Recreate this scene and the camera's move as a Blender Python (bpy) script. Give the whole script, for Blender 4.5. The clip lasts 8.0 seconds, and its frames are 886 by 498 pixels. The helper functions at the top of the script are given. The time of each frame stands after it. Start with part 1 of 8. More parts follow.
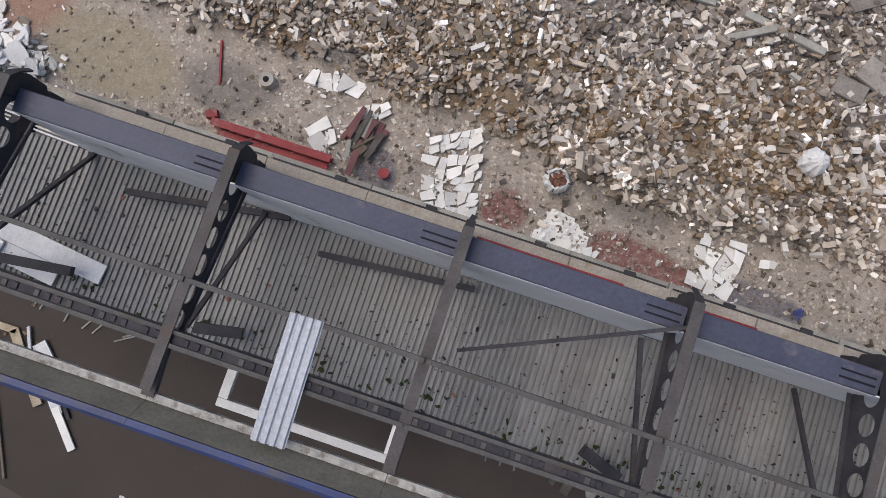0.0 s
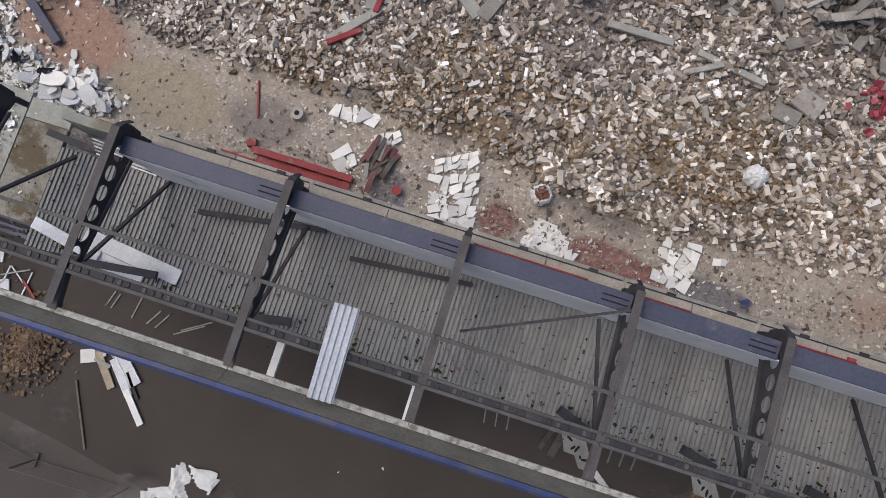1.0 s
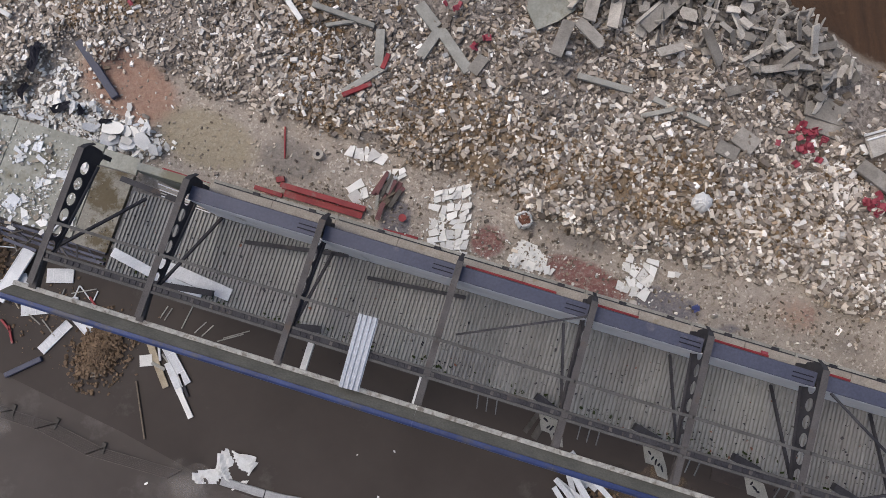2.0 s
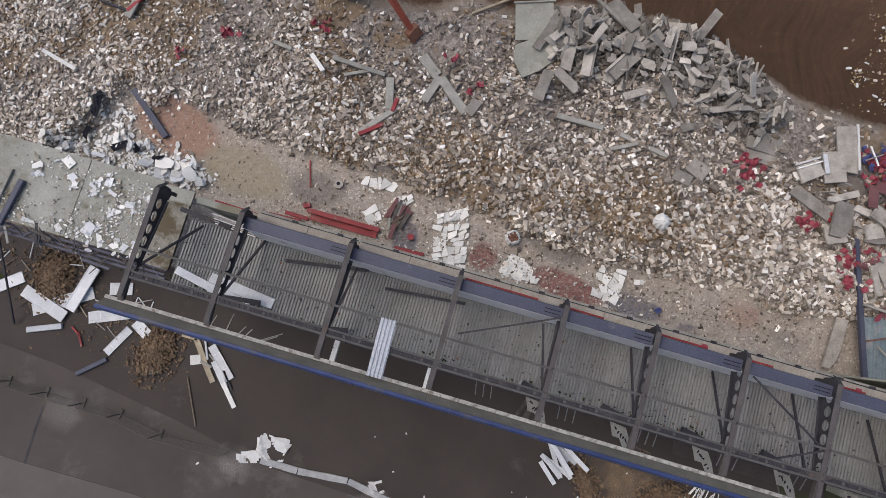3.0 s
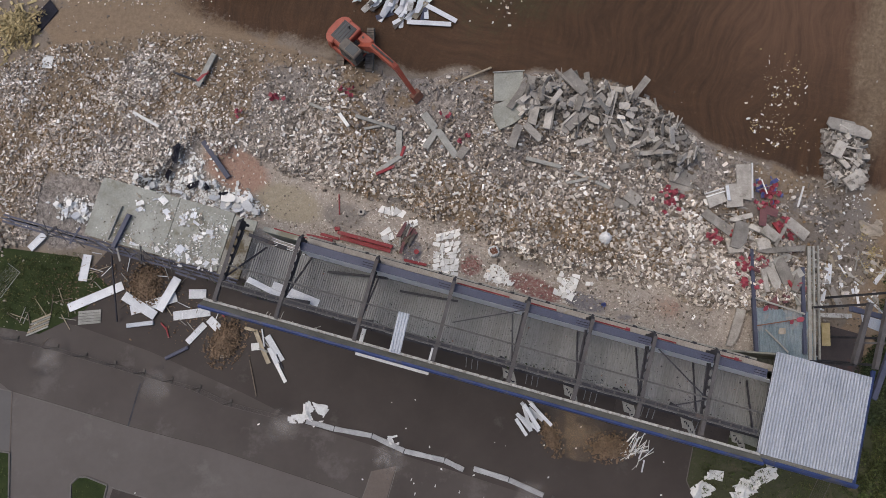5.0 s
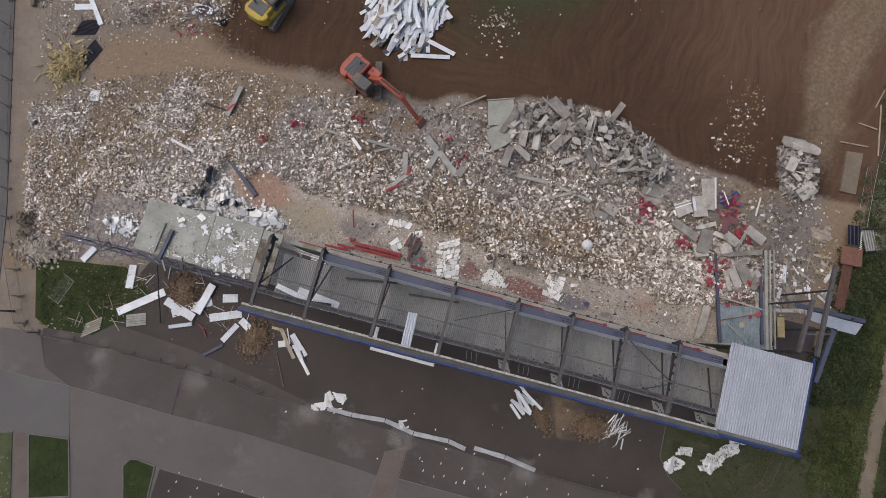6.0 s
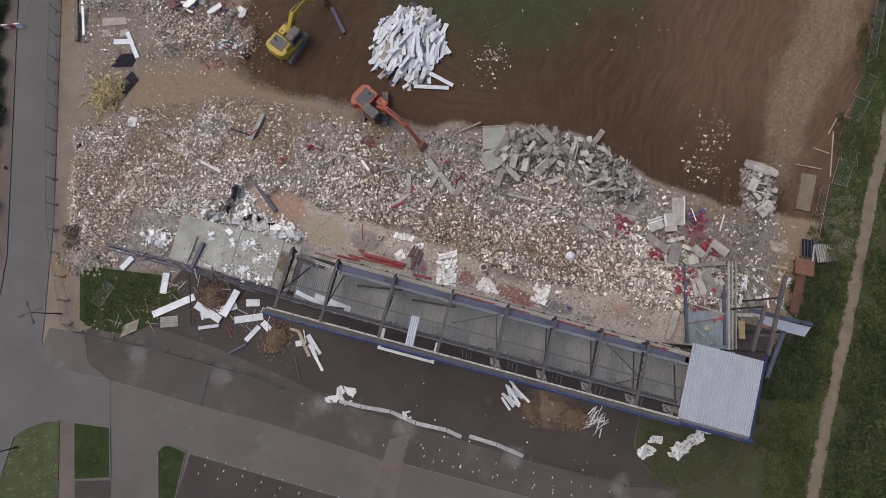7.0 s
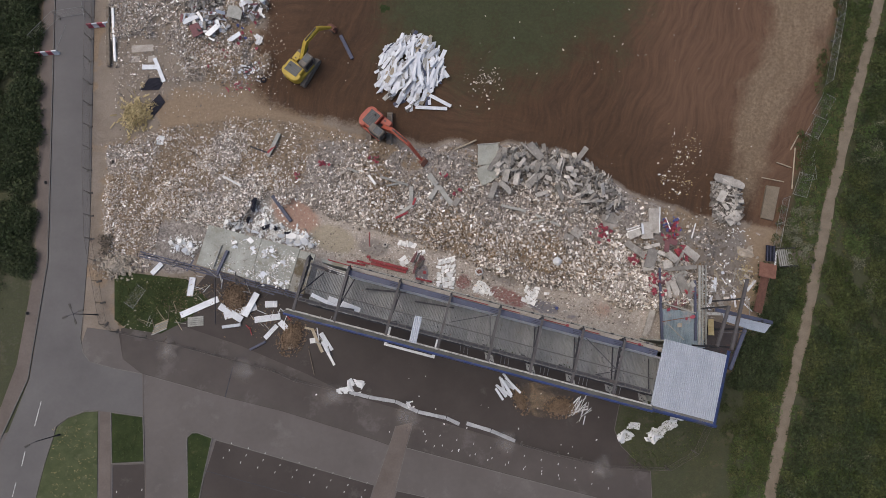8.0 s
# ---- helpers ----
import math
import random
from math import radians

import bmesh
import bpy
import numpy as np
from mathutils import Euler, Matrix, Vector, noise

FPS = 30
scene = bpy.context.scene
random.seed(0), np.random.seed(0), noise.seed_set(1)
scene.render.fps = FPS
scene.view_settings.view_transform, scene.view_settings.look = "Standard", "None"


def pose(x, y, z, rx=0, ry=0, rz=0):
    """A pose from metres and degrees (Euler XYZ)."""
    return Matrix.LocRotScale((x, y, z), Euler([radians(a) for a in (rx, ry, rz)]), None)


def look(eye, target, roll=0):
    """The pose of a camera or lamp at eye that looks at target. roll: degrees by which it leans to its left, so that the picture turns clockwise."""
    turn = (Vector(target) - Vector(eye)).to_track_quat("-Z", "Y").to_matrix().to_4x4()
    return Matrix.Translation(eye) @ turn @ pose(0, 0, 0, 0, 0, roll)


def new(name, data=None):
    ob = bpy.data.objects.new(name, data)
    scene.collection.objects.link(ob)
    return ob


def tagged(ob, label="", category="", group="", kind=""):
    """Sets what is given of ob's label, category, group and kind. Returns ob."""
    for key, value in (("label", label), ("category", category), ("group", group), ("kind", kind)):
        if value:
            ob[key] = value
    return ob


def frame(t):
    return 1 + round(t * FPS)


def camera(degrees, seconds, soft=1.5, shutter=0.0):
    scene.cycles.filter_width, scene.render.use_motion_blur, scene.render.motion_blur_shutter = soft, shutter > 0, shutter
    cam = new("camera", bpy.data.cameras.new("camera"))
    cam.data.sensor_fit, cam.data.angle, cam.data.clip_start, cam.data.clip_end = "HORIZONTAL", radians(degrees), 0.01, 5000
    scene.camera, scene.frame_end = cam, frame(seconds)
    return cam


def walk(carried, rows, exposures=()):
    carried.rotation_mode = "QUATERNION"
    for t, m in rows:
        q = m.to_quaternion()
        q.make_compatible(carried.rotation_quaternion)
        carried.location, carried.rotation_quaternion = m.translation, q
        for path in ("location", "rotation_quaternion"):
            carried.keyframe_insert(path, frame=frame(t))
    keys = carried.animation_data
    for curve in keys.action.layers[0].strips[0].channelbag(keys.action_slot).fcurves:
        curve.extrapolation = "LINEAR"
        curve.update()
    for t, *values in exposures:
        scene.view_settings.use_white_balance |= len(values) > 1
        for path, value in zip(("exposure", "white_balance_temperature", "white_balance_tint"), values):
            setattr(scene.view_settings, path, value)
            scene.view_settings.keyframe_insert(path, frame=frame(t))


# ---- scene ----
cam = camera(72.0, 8.0, soft=0.5)
PATH = [
    (0, (0.053, -0.315, 26.781), (0.043, -0.11, 24.791), -2.1),
    (0.5, (0.077, -0.37, 29.5), (0.061, -0.153, 27.512), -3.8),
    (1, (0.002, -0.821, 31.948), (-0.017, -0.604, 29.96), -5.1),
    (1.5, (0.262, -0.799, 34.88), (0.241, -0.573, 32.893), -6.0),
    (3, (-0.238, -0.99, 45.351), (-0.243, -0.736, 43.367), -2.7),
    (3.5, (-0.173, -1.472, 49.097), (-0.171, -1.216, 47.113), -1.8),
    (4, (-0.05, -1.554, 52.739), (-0.048, -1.297, 50.756), -1.8),
    (4.5, (-0.131, -1.717, 56.226), (-0.125, -1.458, 54.242), -0.9),
    (6, (-0.443, -1.898, 68.375), (-0.439, -1.646, 66.391), -2.1),
    (6.5, (-0.222, -1.967, 72.839), (-0.216, -1.706, 70.857), -2.0),
    (7, (-0.246, -1.989, 76.955), (-0.243, -1.729, 74.972), -2.2),
    (7.5, (-0.418, -1.783, 81.058), (-0.412, -1.528, 79.074), -1.6),
    (8, (-0.346, -1.764, 85.39), (-0.338, -1.515, 83.406), -1.2),
]
walk(cam, [(t, look(eye, target, roll)) for t, eye, target, roll in PATH], [(0, 0.06), (1.5, 0.0), (3, -0.04), (4.5, -0.08), (6, -0.07), (8, 0.02)])

# overcast daylight: sky and one wide, weak sun
world = bpy.data.worlds.new("overcast_sky")
scene.world = world
world.use_nodes = True
wn = world.node_tree
sky = wn.nodes.new("ShaderNodeTexSky")
sky.sky_type = "NISHITA"
sky.sun_disc = False
sky.sun_elevation, sky.sun_rotation = radians(62), radians(290)
sky.air_density, sky.dust_density, sky.ozone_density = 1.0, 4.0, 1.0
wn.links.new(sky.outputs[0], wn.nodes["Background"].inputs[0])
wn.nodes["Background"].inputs[1].default_value = 0.149
sun = new("sun", bpy.data.lights.new("sun", "SUN"))
sun.data.energy, sun.data.angle, sun.data.color = 1.0, radians(50), (1.0, 0.93, 0.85)
sun.matrix_world = look((0, 0, 100), Vector((0, 0, 100)) - Vector((math.sin(radians(290)) * math.cos(radians(62)), math.cos(radians(290)) * math.cos(radians(62)), math.sin(radians(62)))))
scene.view_settings.exposure = 0.0

# ---- materials ----
def noise_tex(nt, pos, scale, detail=4.0, rough=0.6):
    n = nt.nodes.new("ShaderNodeTexNoise")
    n.inputs["Scale"].default_value, n.inputs["Detail"].default_value, n.inputs["Roughness"].default_value = scale, detail, rough
    nt.links.new(pos, n.inputs["Vector"])
    return n.outputs["Fac"]


def ramp(nt, fac, lo, hi):
    r = nt.nodes.new("ShaderNodeMapRange")
    r.inputs["From Min"].default_value, r.inputs["From Max"].default_value = lo, hi
    nt.links.new(fac, r.inputs["Value"])
    return r.outputs[0]


def mix(nt, fac, a, b, blend="MIX"):
    m = nt.nodes.new("ShaderNodeMix")
    m.data_type, m.blend_type = "RGBA", blend
    for socket, value in ((m.inputs[0], fac), (m.inputs[6], a), (m.inputs[7], b)):
        if isinstance(value, (int, float)):
            socket.default_value = value
        elif isinstance(value, tuple):
            socket.default_value = (*value, 1)
        else:
            nt.links.new(value, socket)
    return m.outputs[2]


def calc(nt, op, a, b):
    m = nt.nodes.new("ShaderNodeMath")
    m.operation = op
    for socket, value in zip(m.inputs, (a, b)):
        if isinstance(value, (int, float)):
            socket.default_value = value
        else:
            nt.links.new(value, socket)
    return m.outputs[0]


def material(name, a, b, scale=1.0, rough=0.8, metal=0.0, bump=0.02, stain=None, stain_at=0.6, pick=None, spread=0.0, grain=0.45, patch=0.35):
    """Two colours by a broad noise, a fine grain, an optional stain, and a brightness spread from piece to piece.
    pick: colours chosen piece by piece."""
    m = bpy.data.materials.new(name)
    m.use_nodes = True
    nt = m.node_tree
    bsdf = nt.nodes["Principled BSDF"]
    geo = nt.nodes.new("ShaderNodeNewGeometry")
    pos = geo.outputs["Position"]
    broad = ramp(nt, noise_tex(nt, pos, scale), 0.3, 0.7)
    fine_raw = noise_tex(nt, pos, scale * 14, 3.0)
    fine = ramp(nt, fine_raw, 0.25, 0.75)
    col = mix(nt, broad, a, b)
    if pick or spread:
        info = nt.nodes.new("ShaderNodeObjectInfo")
        r = calc(nt, "FRACT", calc(nt, "ADD", geo.outputs["Random Per Island"], info.outputs["Random"]), 0.0)
        if pick:
            cr = nt.nodes.new("ShaderNodeValToRGB")
            cr.color_ramp.interpolation = "CONSTANT"
            while len(cr.color_ramp.elements) < len(pick):
                cr.color_ramp.elements.new(0.5)
            for el, (at, c) in zip(cr.color_ramp.elements, pick):
                el.position, el.color = at, (*c, 1)
            nt.links.new(r, cr.inputs[0])
            col = mix(nt, patch, cr.outputs[0], mix(nt, 1.0, cr.outputs[0], col, "OVERLAY"))
        if spread:
            r2 = calc(nt, "FRACT", calc(nt, "MULTIPLY", r, 37.3), 0.0)
            v = nt.nodes.new("ShaderNodeHueSaturation")
            v.inputs["Fac"].default_value = 1.0
            nt.links.new(calc(nt, "ADD", calc(nt, "MULTIPLY", r2, spread), 1.0 - spread / 2), v.inputs["Value"])
            nt.links.new(col, v.inputs["Color"])
            col = v.outputs[0]
    col = mix(nt, grain, col, mix(nt, fine, (0.25, 0.25, 0.25), (0.75, 0.75, 0.75)), "OVERLAY")
    if stain:
        spots = ramp(nt, noise_tex(nt, pos, scale * 0.6 + 0.15, 6.0, 0.7), stain_at, stain_at + 0.1)
        col = mix(nt, calc(nt, "MULTIPLY", spots, 0.8), col, stain)
    nt.links.new(col, bsdf.inputs["Base Color"])
    bsdf.inputs["Specular IOR Level"].default_value = 0.2 if rough >= 0.7 else 0.4
    bsdf.inputs["Metallic"].default_value = metal
    nt.links.new(calc(nt, "ADD", calc(nt, "MULTIPLY", fine, 0.2), rough - 0.1), bsdf.inputs["Roughness"])
    if bump:
        bn = nt.nodes.new("ShaderNodeBump")
        bn.inputs["Strength"].default_value, bn.inputs["Distance"].default_value = 0.6, bump
        nt.links.new(fine_raw, bn.inputs["Height"])
        nt.links.new(bn.outputs[0], bsdf.inputs["Normal"])
    return m


CREAM, TAN, GREYB, PALE, BUFF = (0.625, 0.585, 0.54), (0.24, 0.20, 0.158), (0.18, 0.16, 0.145), (0.79, 0.77, 0.745), (0.39, 0.348, 0.302)
MAT = {
    "brick": material("rubble_block", (0.24, 0.22, 0.20), (0.70, 0.68, 0.66), 0.8, 0.9, bump=0.01, spread=0.9, patch=0.8, grain=0.25,
                      pick=[(0.0, TAN), (0.22, GREYB), (0.48, BUFF), (0.66, (0.33, 0.295, 0.265)), (0.80, CREAM), (0.92, PALE)]),
    "brickpale": material("pale_rubble_block", (0.30, 0.28, 0.26), (0.72, 0.70, 0.68), 0.8, 0.9, bump=0.01, spread=0.6, patch=0.8, grain=0.25,
                          pick=[(0.0, BUFF), (0.2, (0.30, 0.265, 0.235)), (0.42, (0.50, 0.46, 0.415)), (0.62, CREAM), (0.89, PALE)]),
    "earthbrick": material("earth_stained_block", (0.30, 0.26, 0.22), (0.66, 0.62, 0.58), 0.8, 0.9, bump=0.01, spread=0.8, patch=0.7, grain=0.25,
                           pick=[(0.0, (0.16, 0.112, 0.068)), (0.3, (0.245, 0.185, 0.125)), (0.62, (0.34, 0.275, 0.205)), (0.86, (0.47, 0.41, 0.335))]),
    "concrete": material("broken_concrete", (0.235, 0.215, 0.19), (0.43, 0.40, 0.36), 0.8, 0.9, bump=0.015, spread=0.95, stain=(0.17, 0.155, 0.13)),
    # darker than the slabs: the shade between them is put into the colour
    "rubblegrey": material("gap_shade_rubble", (0.07, 0.060, 0.052), (0.24, 0.215, 0.19), 1.5, 0.9, bump=0.01, spread=0.8),
    "slab": material("weathered_concrete", (0.25, 0.25, 0.215), (0.385, 0.385, 0.345), 0.45, 0.85, bump=0.01, stain=(0.17, 0.155, 0.105), stain_at=0.54, grain=0.3),
    "coping": material("buff_concrete_step", (0.30, 0.268, 0.23), (0.41, 0.37, 0.325), 1.0, 0.85, bump=0.01, stain=(0.25, 0.2, 0.12)),
    "white": material("white_cladding", (0.53, 0.545, 0.575), (0.67, 0.685, 0.71), 0.9, 0.5, bump=0.004, spread=0.3, stain=(0.5, 0.48, 0.44), stain_at=0.66),
    "whitetile": material("white_tile_slab", (0.70, 0.69, 0.665), (0.83, 0.82, 0.80), 1.4, 0.6, bump=0.006, spread=0.4, stain=(0.4, 0.37, 0.33), stain_at=0.62),
    "tarp": material("white_tarpaulin", (0.54, 0.54, 0.53), (0.70, 0.70, 0.69), 2.0, 0.55, bump=0.03, stain=(0.42, 0.40, 0.36), stain_at=0.58),
    "roof": material("grey_roof_sheet", (0.37, 0.395, 0.44), (0.45, 0.475, 0.52), 0.5, 0.5, metal=0.1, bump=0.003, spread=0.1),
    "teal": material("teal_roof_sheet", (0.16, 0.21, 0.24), (0.26, 0.31, 0.34), 0.6, 0.55, metal=0.1, bump=0.01, stain=(0.35, 0.32, 0.3), stain_at=0.55),
    "steel": material("dark_painted_steel", (0.030, 0.030, 0.037), (0.062, 0.060, 0.066), 0.9, 0.7, metal=0.05, bump=0.006, stain=(0.13, 0.10, 0.085), stain_at=0.6),
    "flange": material("dusty_steel_flange", (0.070, 0.064, 0.064), (0.108, 0.10, 0.098), 1.1, 0.7, bump=0.008, stain=(0.1, 0.075, 0.06), stain_at=0.58),
    "purlin": material("grey_purlin_steel", (0.070, 0.068, 0.066), (0.112, 0.108, 0.104), 1.2, 0.7, bump=0.006, stain=(0.07, 0.06, 0.05), stain_at=0.58),
    "blue": material("faded_blue_panel", (0.053, 0.058, 0.092), (0.074, 0.079, 0.116), 0.6, 0.6, bump=0.004, stain=(0.16, 0.15, 0.17), stain_at=0.62),
    "bluefascia": material("blue_fascia_paint", (0.024, 0.036, 0.105), (0.036, 0.058, 0.17), 0.8, 0.5, bump=0.003, stain=(0.075, 0.072, 0.08), stain_at=0.52),
    "lead": material("grey_flashing", (0.66, 0.67, 0.70), (0.78, 0.78, 0.8), 0.7, 0.6, metal=0.0, bump=0.004, stain=(0.2, 0.2, 0.18)),
    "gutter": material("lichen_gutter_edge", (0.26, 0.25, 0.235), (0.50, 0.49, 0.46), 4.0, 0.85, bump=0.02, stain=(0.15, 0.13, 0.11), stain_at=0.52),
    "roofedge": material("grey_green_roof_felt", (0.12, 0.116, 0.10), (0.185, 0.175, 0.15), 0.8, 0.9, bump=0.01),
    "brownfloor": material("dark_brown_floor", (0.038, 0.029, 0.025), (0.062, 0.048, 0.042), 0.5, 0.55, bump=0.01, stain=(0.09, 0.04, 0.03), stain_at=0.6),
    "red": material("red_painted_steel", (0.20, 0.018, 0.025), (0.30, 0.04, 0.045), 1.2, 0.6, bump=0.004, stain=(0.24, 0.15, 0.13), stain_at=0.57),
    "seat": material("red_plastic_seat", (0.24, 0.035, 0.055), (0.36, 0.075, 0.10), 3.0, 0.5, bump=0.0),
    "maroon": material("dull_maroon_steel", (0.13, 0.06, 0.065), (0.19, 0.09, 0.09), 1.2, 0.7, bump=0.004),
    "seatblue": material("blue_plastic_seat", (0.06, 0.075, 0.22), (0.10, 0.12, 0.30), 3.0, 0.5, bump=0.0),
    "timber": material("weathered_timber", (0.28, 0.23, 0.16), (0.42, 0.36, 0.27), 2.0, 0.85, bump=0.01, spread=0.3),
    "greyplank": material("grey_plank", (0.25, 0.245, 0.22), (0.36, 0.35, 0.32), 1.6, 0.85, bump=0.01, spread=0.25),
    "rust": material("rusty_brown_steel", (0.13, 0.062, 0.044), (0.20, 0.10, 0.07), 2.0, 0.85, bump=0.01, spread=0.3),
    "soil": material("orange_brown_soil", (0.12, 0.083, 0.055), (0.215, 0.152, 0.102), 1.5, 0.95, bump=0.03, spread=0.45),
    "dirt": material("dry_dirt_clod", (0.28, 0.24, 0.19), (0.40, 0.35, 0.29), 2.0, 0.95, bump=0.02, spread=0.4),
    "black": material("black_sheeting", (0.010, 0.010, 0.016), (0.022, 0.022, 0.032), 1.5, 0.8, bump=0.02),
    "orange": material("orange_machine_paint", (0.29, 0.062, 0.038), (0.39, 0.10, 0.062), 1.2, 0.45, bump=0.003, stain=(0.22, 0.10, 0.06), stain_at=0.6),
    "yellow": material("yellow_machine_paint", (0.36, 0.25, 0.03), (0.48, 0.345, 0.055), 1.2, 0.5, bump=0.003, stain=(0.3, 0.22, 0.08), stain_at=0.63),
    "track": material("muddy_track_steel", (0.11, 0.095, 0.08), (0.19, 0.165, 0.14), 2.0, 0.85, bump=0.02),
    "machine": material("dark_machine_metal", (0.06, 0.055, 0.05), (0.12, 0.11, 0.10), 2.0, 0.7, metal=0.3, bump=0.01),
    "glass": material("tinted_cab_glass", (0.03, 0.035, 0.04), (0.05, 0.055, 0.06), 0.5, 0.12, bump=0.0),
    "tarmac": material("car_park_tarmac", (0.100, 0.088, 0.081), (0.130, 0.115, 0.107), 0.12, 0.8, bump=0.004, stain=(0.145, 0.13, 0.12), stain_at=0.56, grain=0.12),
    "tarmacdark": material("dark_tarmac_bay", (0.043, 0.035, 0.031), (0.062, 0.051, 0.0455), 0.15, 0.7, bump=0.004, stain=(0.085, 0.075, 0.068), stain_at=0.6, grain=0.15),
    "tarmacmid": material("mid_brown_tarmac", (0.062, 0.052, 0.047), (0.090, 0.077, 0.070), 0.12, 0.75, bump=0.004, stain=(0.115, 0.102, 0.094), stain_at=0.55, grain=0.12),
    "road": material("road_asphalt", (0.105, 0.098, 0.096), (0.135, 0.127, 0.123), 0.15, 0.85, bump=0.004, grain=0.1),
    "footway": material("footway_asphalt", (0.11, 0.09, 0.078), (0.145, 0.12, 0.105), 0.3, 0.85, bump=0.004, grain=0.2),
    "kerb": material("kerb_stone", (0.115, 0.106, 0.098), (0.165, 0.155, 0.143), 1.5, 0.85, bump=0.006),
    "line": material("worn_road_marking", (0.4, 0.4, 0.38), (0.62, 0.62, 0.6), 4.0, 0.8, bump=0.0, stain=(0.13, 0.12, 0.11), stain_at=0.5),
    "netting": material("grey_netting", (0.27, 0.27, 0.275), (0.42, 0.42, 0.425), 1.2, 0.7, bump=0.01, spread=0.2, stain=(0.2, 0.19, 0.18), stain_at=0.6),
    "puddle": material("puddled_silt", (0.19, 0.18, 0.155), (0.27, 0.255, 0.22), 0.6, 0.75, bump=0.004, stain=(0.075, 0.053, 0.02), stain_at=0.47),
    "olive": material("dry_olive_grass", (0.085, 0.085, 0.034), (0.15, 0.138, 0.062), 0.5, 0.85, bump=0.0, spread=0.6),
    "lawn": material("verge_grass", (0.046, 0.057, 0.024), (0.082, 0.094, 0.046), 0.7, 0.95, bump=0.06, stain=(0.125, 0.125, 0.078), stain_at=0.57),
    "lawndark": material("dark_grass", (0.018, 0.029, 0.009), (0.04, 0.052, 0.018), 0.7, 0.95, bump=0.06, stain=(0.08, 0.075, 0.035), stain_at=0.6),
    "leaf": material("bramble_leaf", (0.04, 0.055, 0.0155), (0.083, 0.091, 0.034), 0.35, 0.7, bump=0.0, spread=1.2),
    "leafdark": material("hedge_leaf", (0.03, 0.044, 0.017), (0.06, 0.072, 0.033), 0.35, 0.7, bump=0.0, spread=1.2),
    "leafdry": material("dry_yellow_foliage", (0.30, 0.235, 0.115), (0.46, 0.375, 0.21), 1.0, 0.8, bump=0.0, spread=0.7),
    "leafbright": material("bright_rough_grass", (0.05, 0.080, 0.022), (0.095, 0.120, 0.044), 0.4, 0.8, bump=0.0, spread=0.7),
    "leafgrey": material("grey_green_willow", (0.11, 0.115, 0.075), (0.19, 0.185, 0.13), 0.5, 0.8, bump=0.0, spread=0.7),
    "twig": material("grey_twig", (0.10, 0.08, 0.06), (0.18, 0.15, 0.12), 2.0, 0.9, bump=0.0, spread=0.4),
    "galv": material("galvanised_steel", (0.24, 0.24, 0.235), (0.34, 0.34, 0.335), 2.0, 0.45, metal=0.6, bump=0.0),
    "dullgalv": material("dull_rusty_galvanised_steel", (0.10, 0.085, 0.075), (0.17, 0.15, 0.135), 2.0, 0.7, metal=0.2, bump=0.0),
    "bagwhite": material("woven_white_bag", (0.62, 0.62, 0.62), (0.76, 0.76, 0.76), 6.0, 0.7, bump=0.01),
    "path": material("trodden_earth_path", (0.145, 0.117, 0.084), (0.205, 0.168, 0.126), 0.6, 0.95, bump=0.02),
}



def powder_material(name, colour, amount, radius):
    """Thin powder on tarmac: thick in the middle, fading to nothing in uneven wisps."""
    m = bpy.data.materials.new(name)
    m.use_nodes = True
    nt = m.node_tree
    bsdf = nt.nodes["Principled BSDF"]
    tc = nt.nodes.new("ShaderNodeTexCoord")
    geo = nt.nodes.new("ShaderNodeNewGeometry")
    ln = nt.nodes.new("ShaderNodeVectorMath")
    ln.operation = "LENGTH"
    nt.links.new(tc.outputs["Object"], ln.inputs[0])
    n = noise_tex(nt, geo.outputs["Position"], 1.1, 6, 0.7)
    fall = calc(nt, "SUBTRACT", 1.0, calc(nt, "DIVIDE", ln.outputs["Value"], radius))
    a = calc(nt, "MULTIPLY", ramp(nt, calc(nt, "ADD", fall, calc(nt, "MULTIPLY", calc(nt, "SUBTRACT", n, 0.5), 3.2)), 0.05, 1.5), amount)
    bsdf.inputs["Base Color"].default_value = (*colour, 1)
    bsdf.inputs["Roughness"].default_value = 0.95
    nt.links.new(a, bsdf.inputs["Alpha"])
    return m


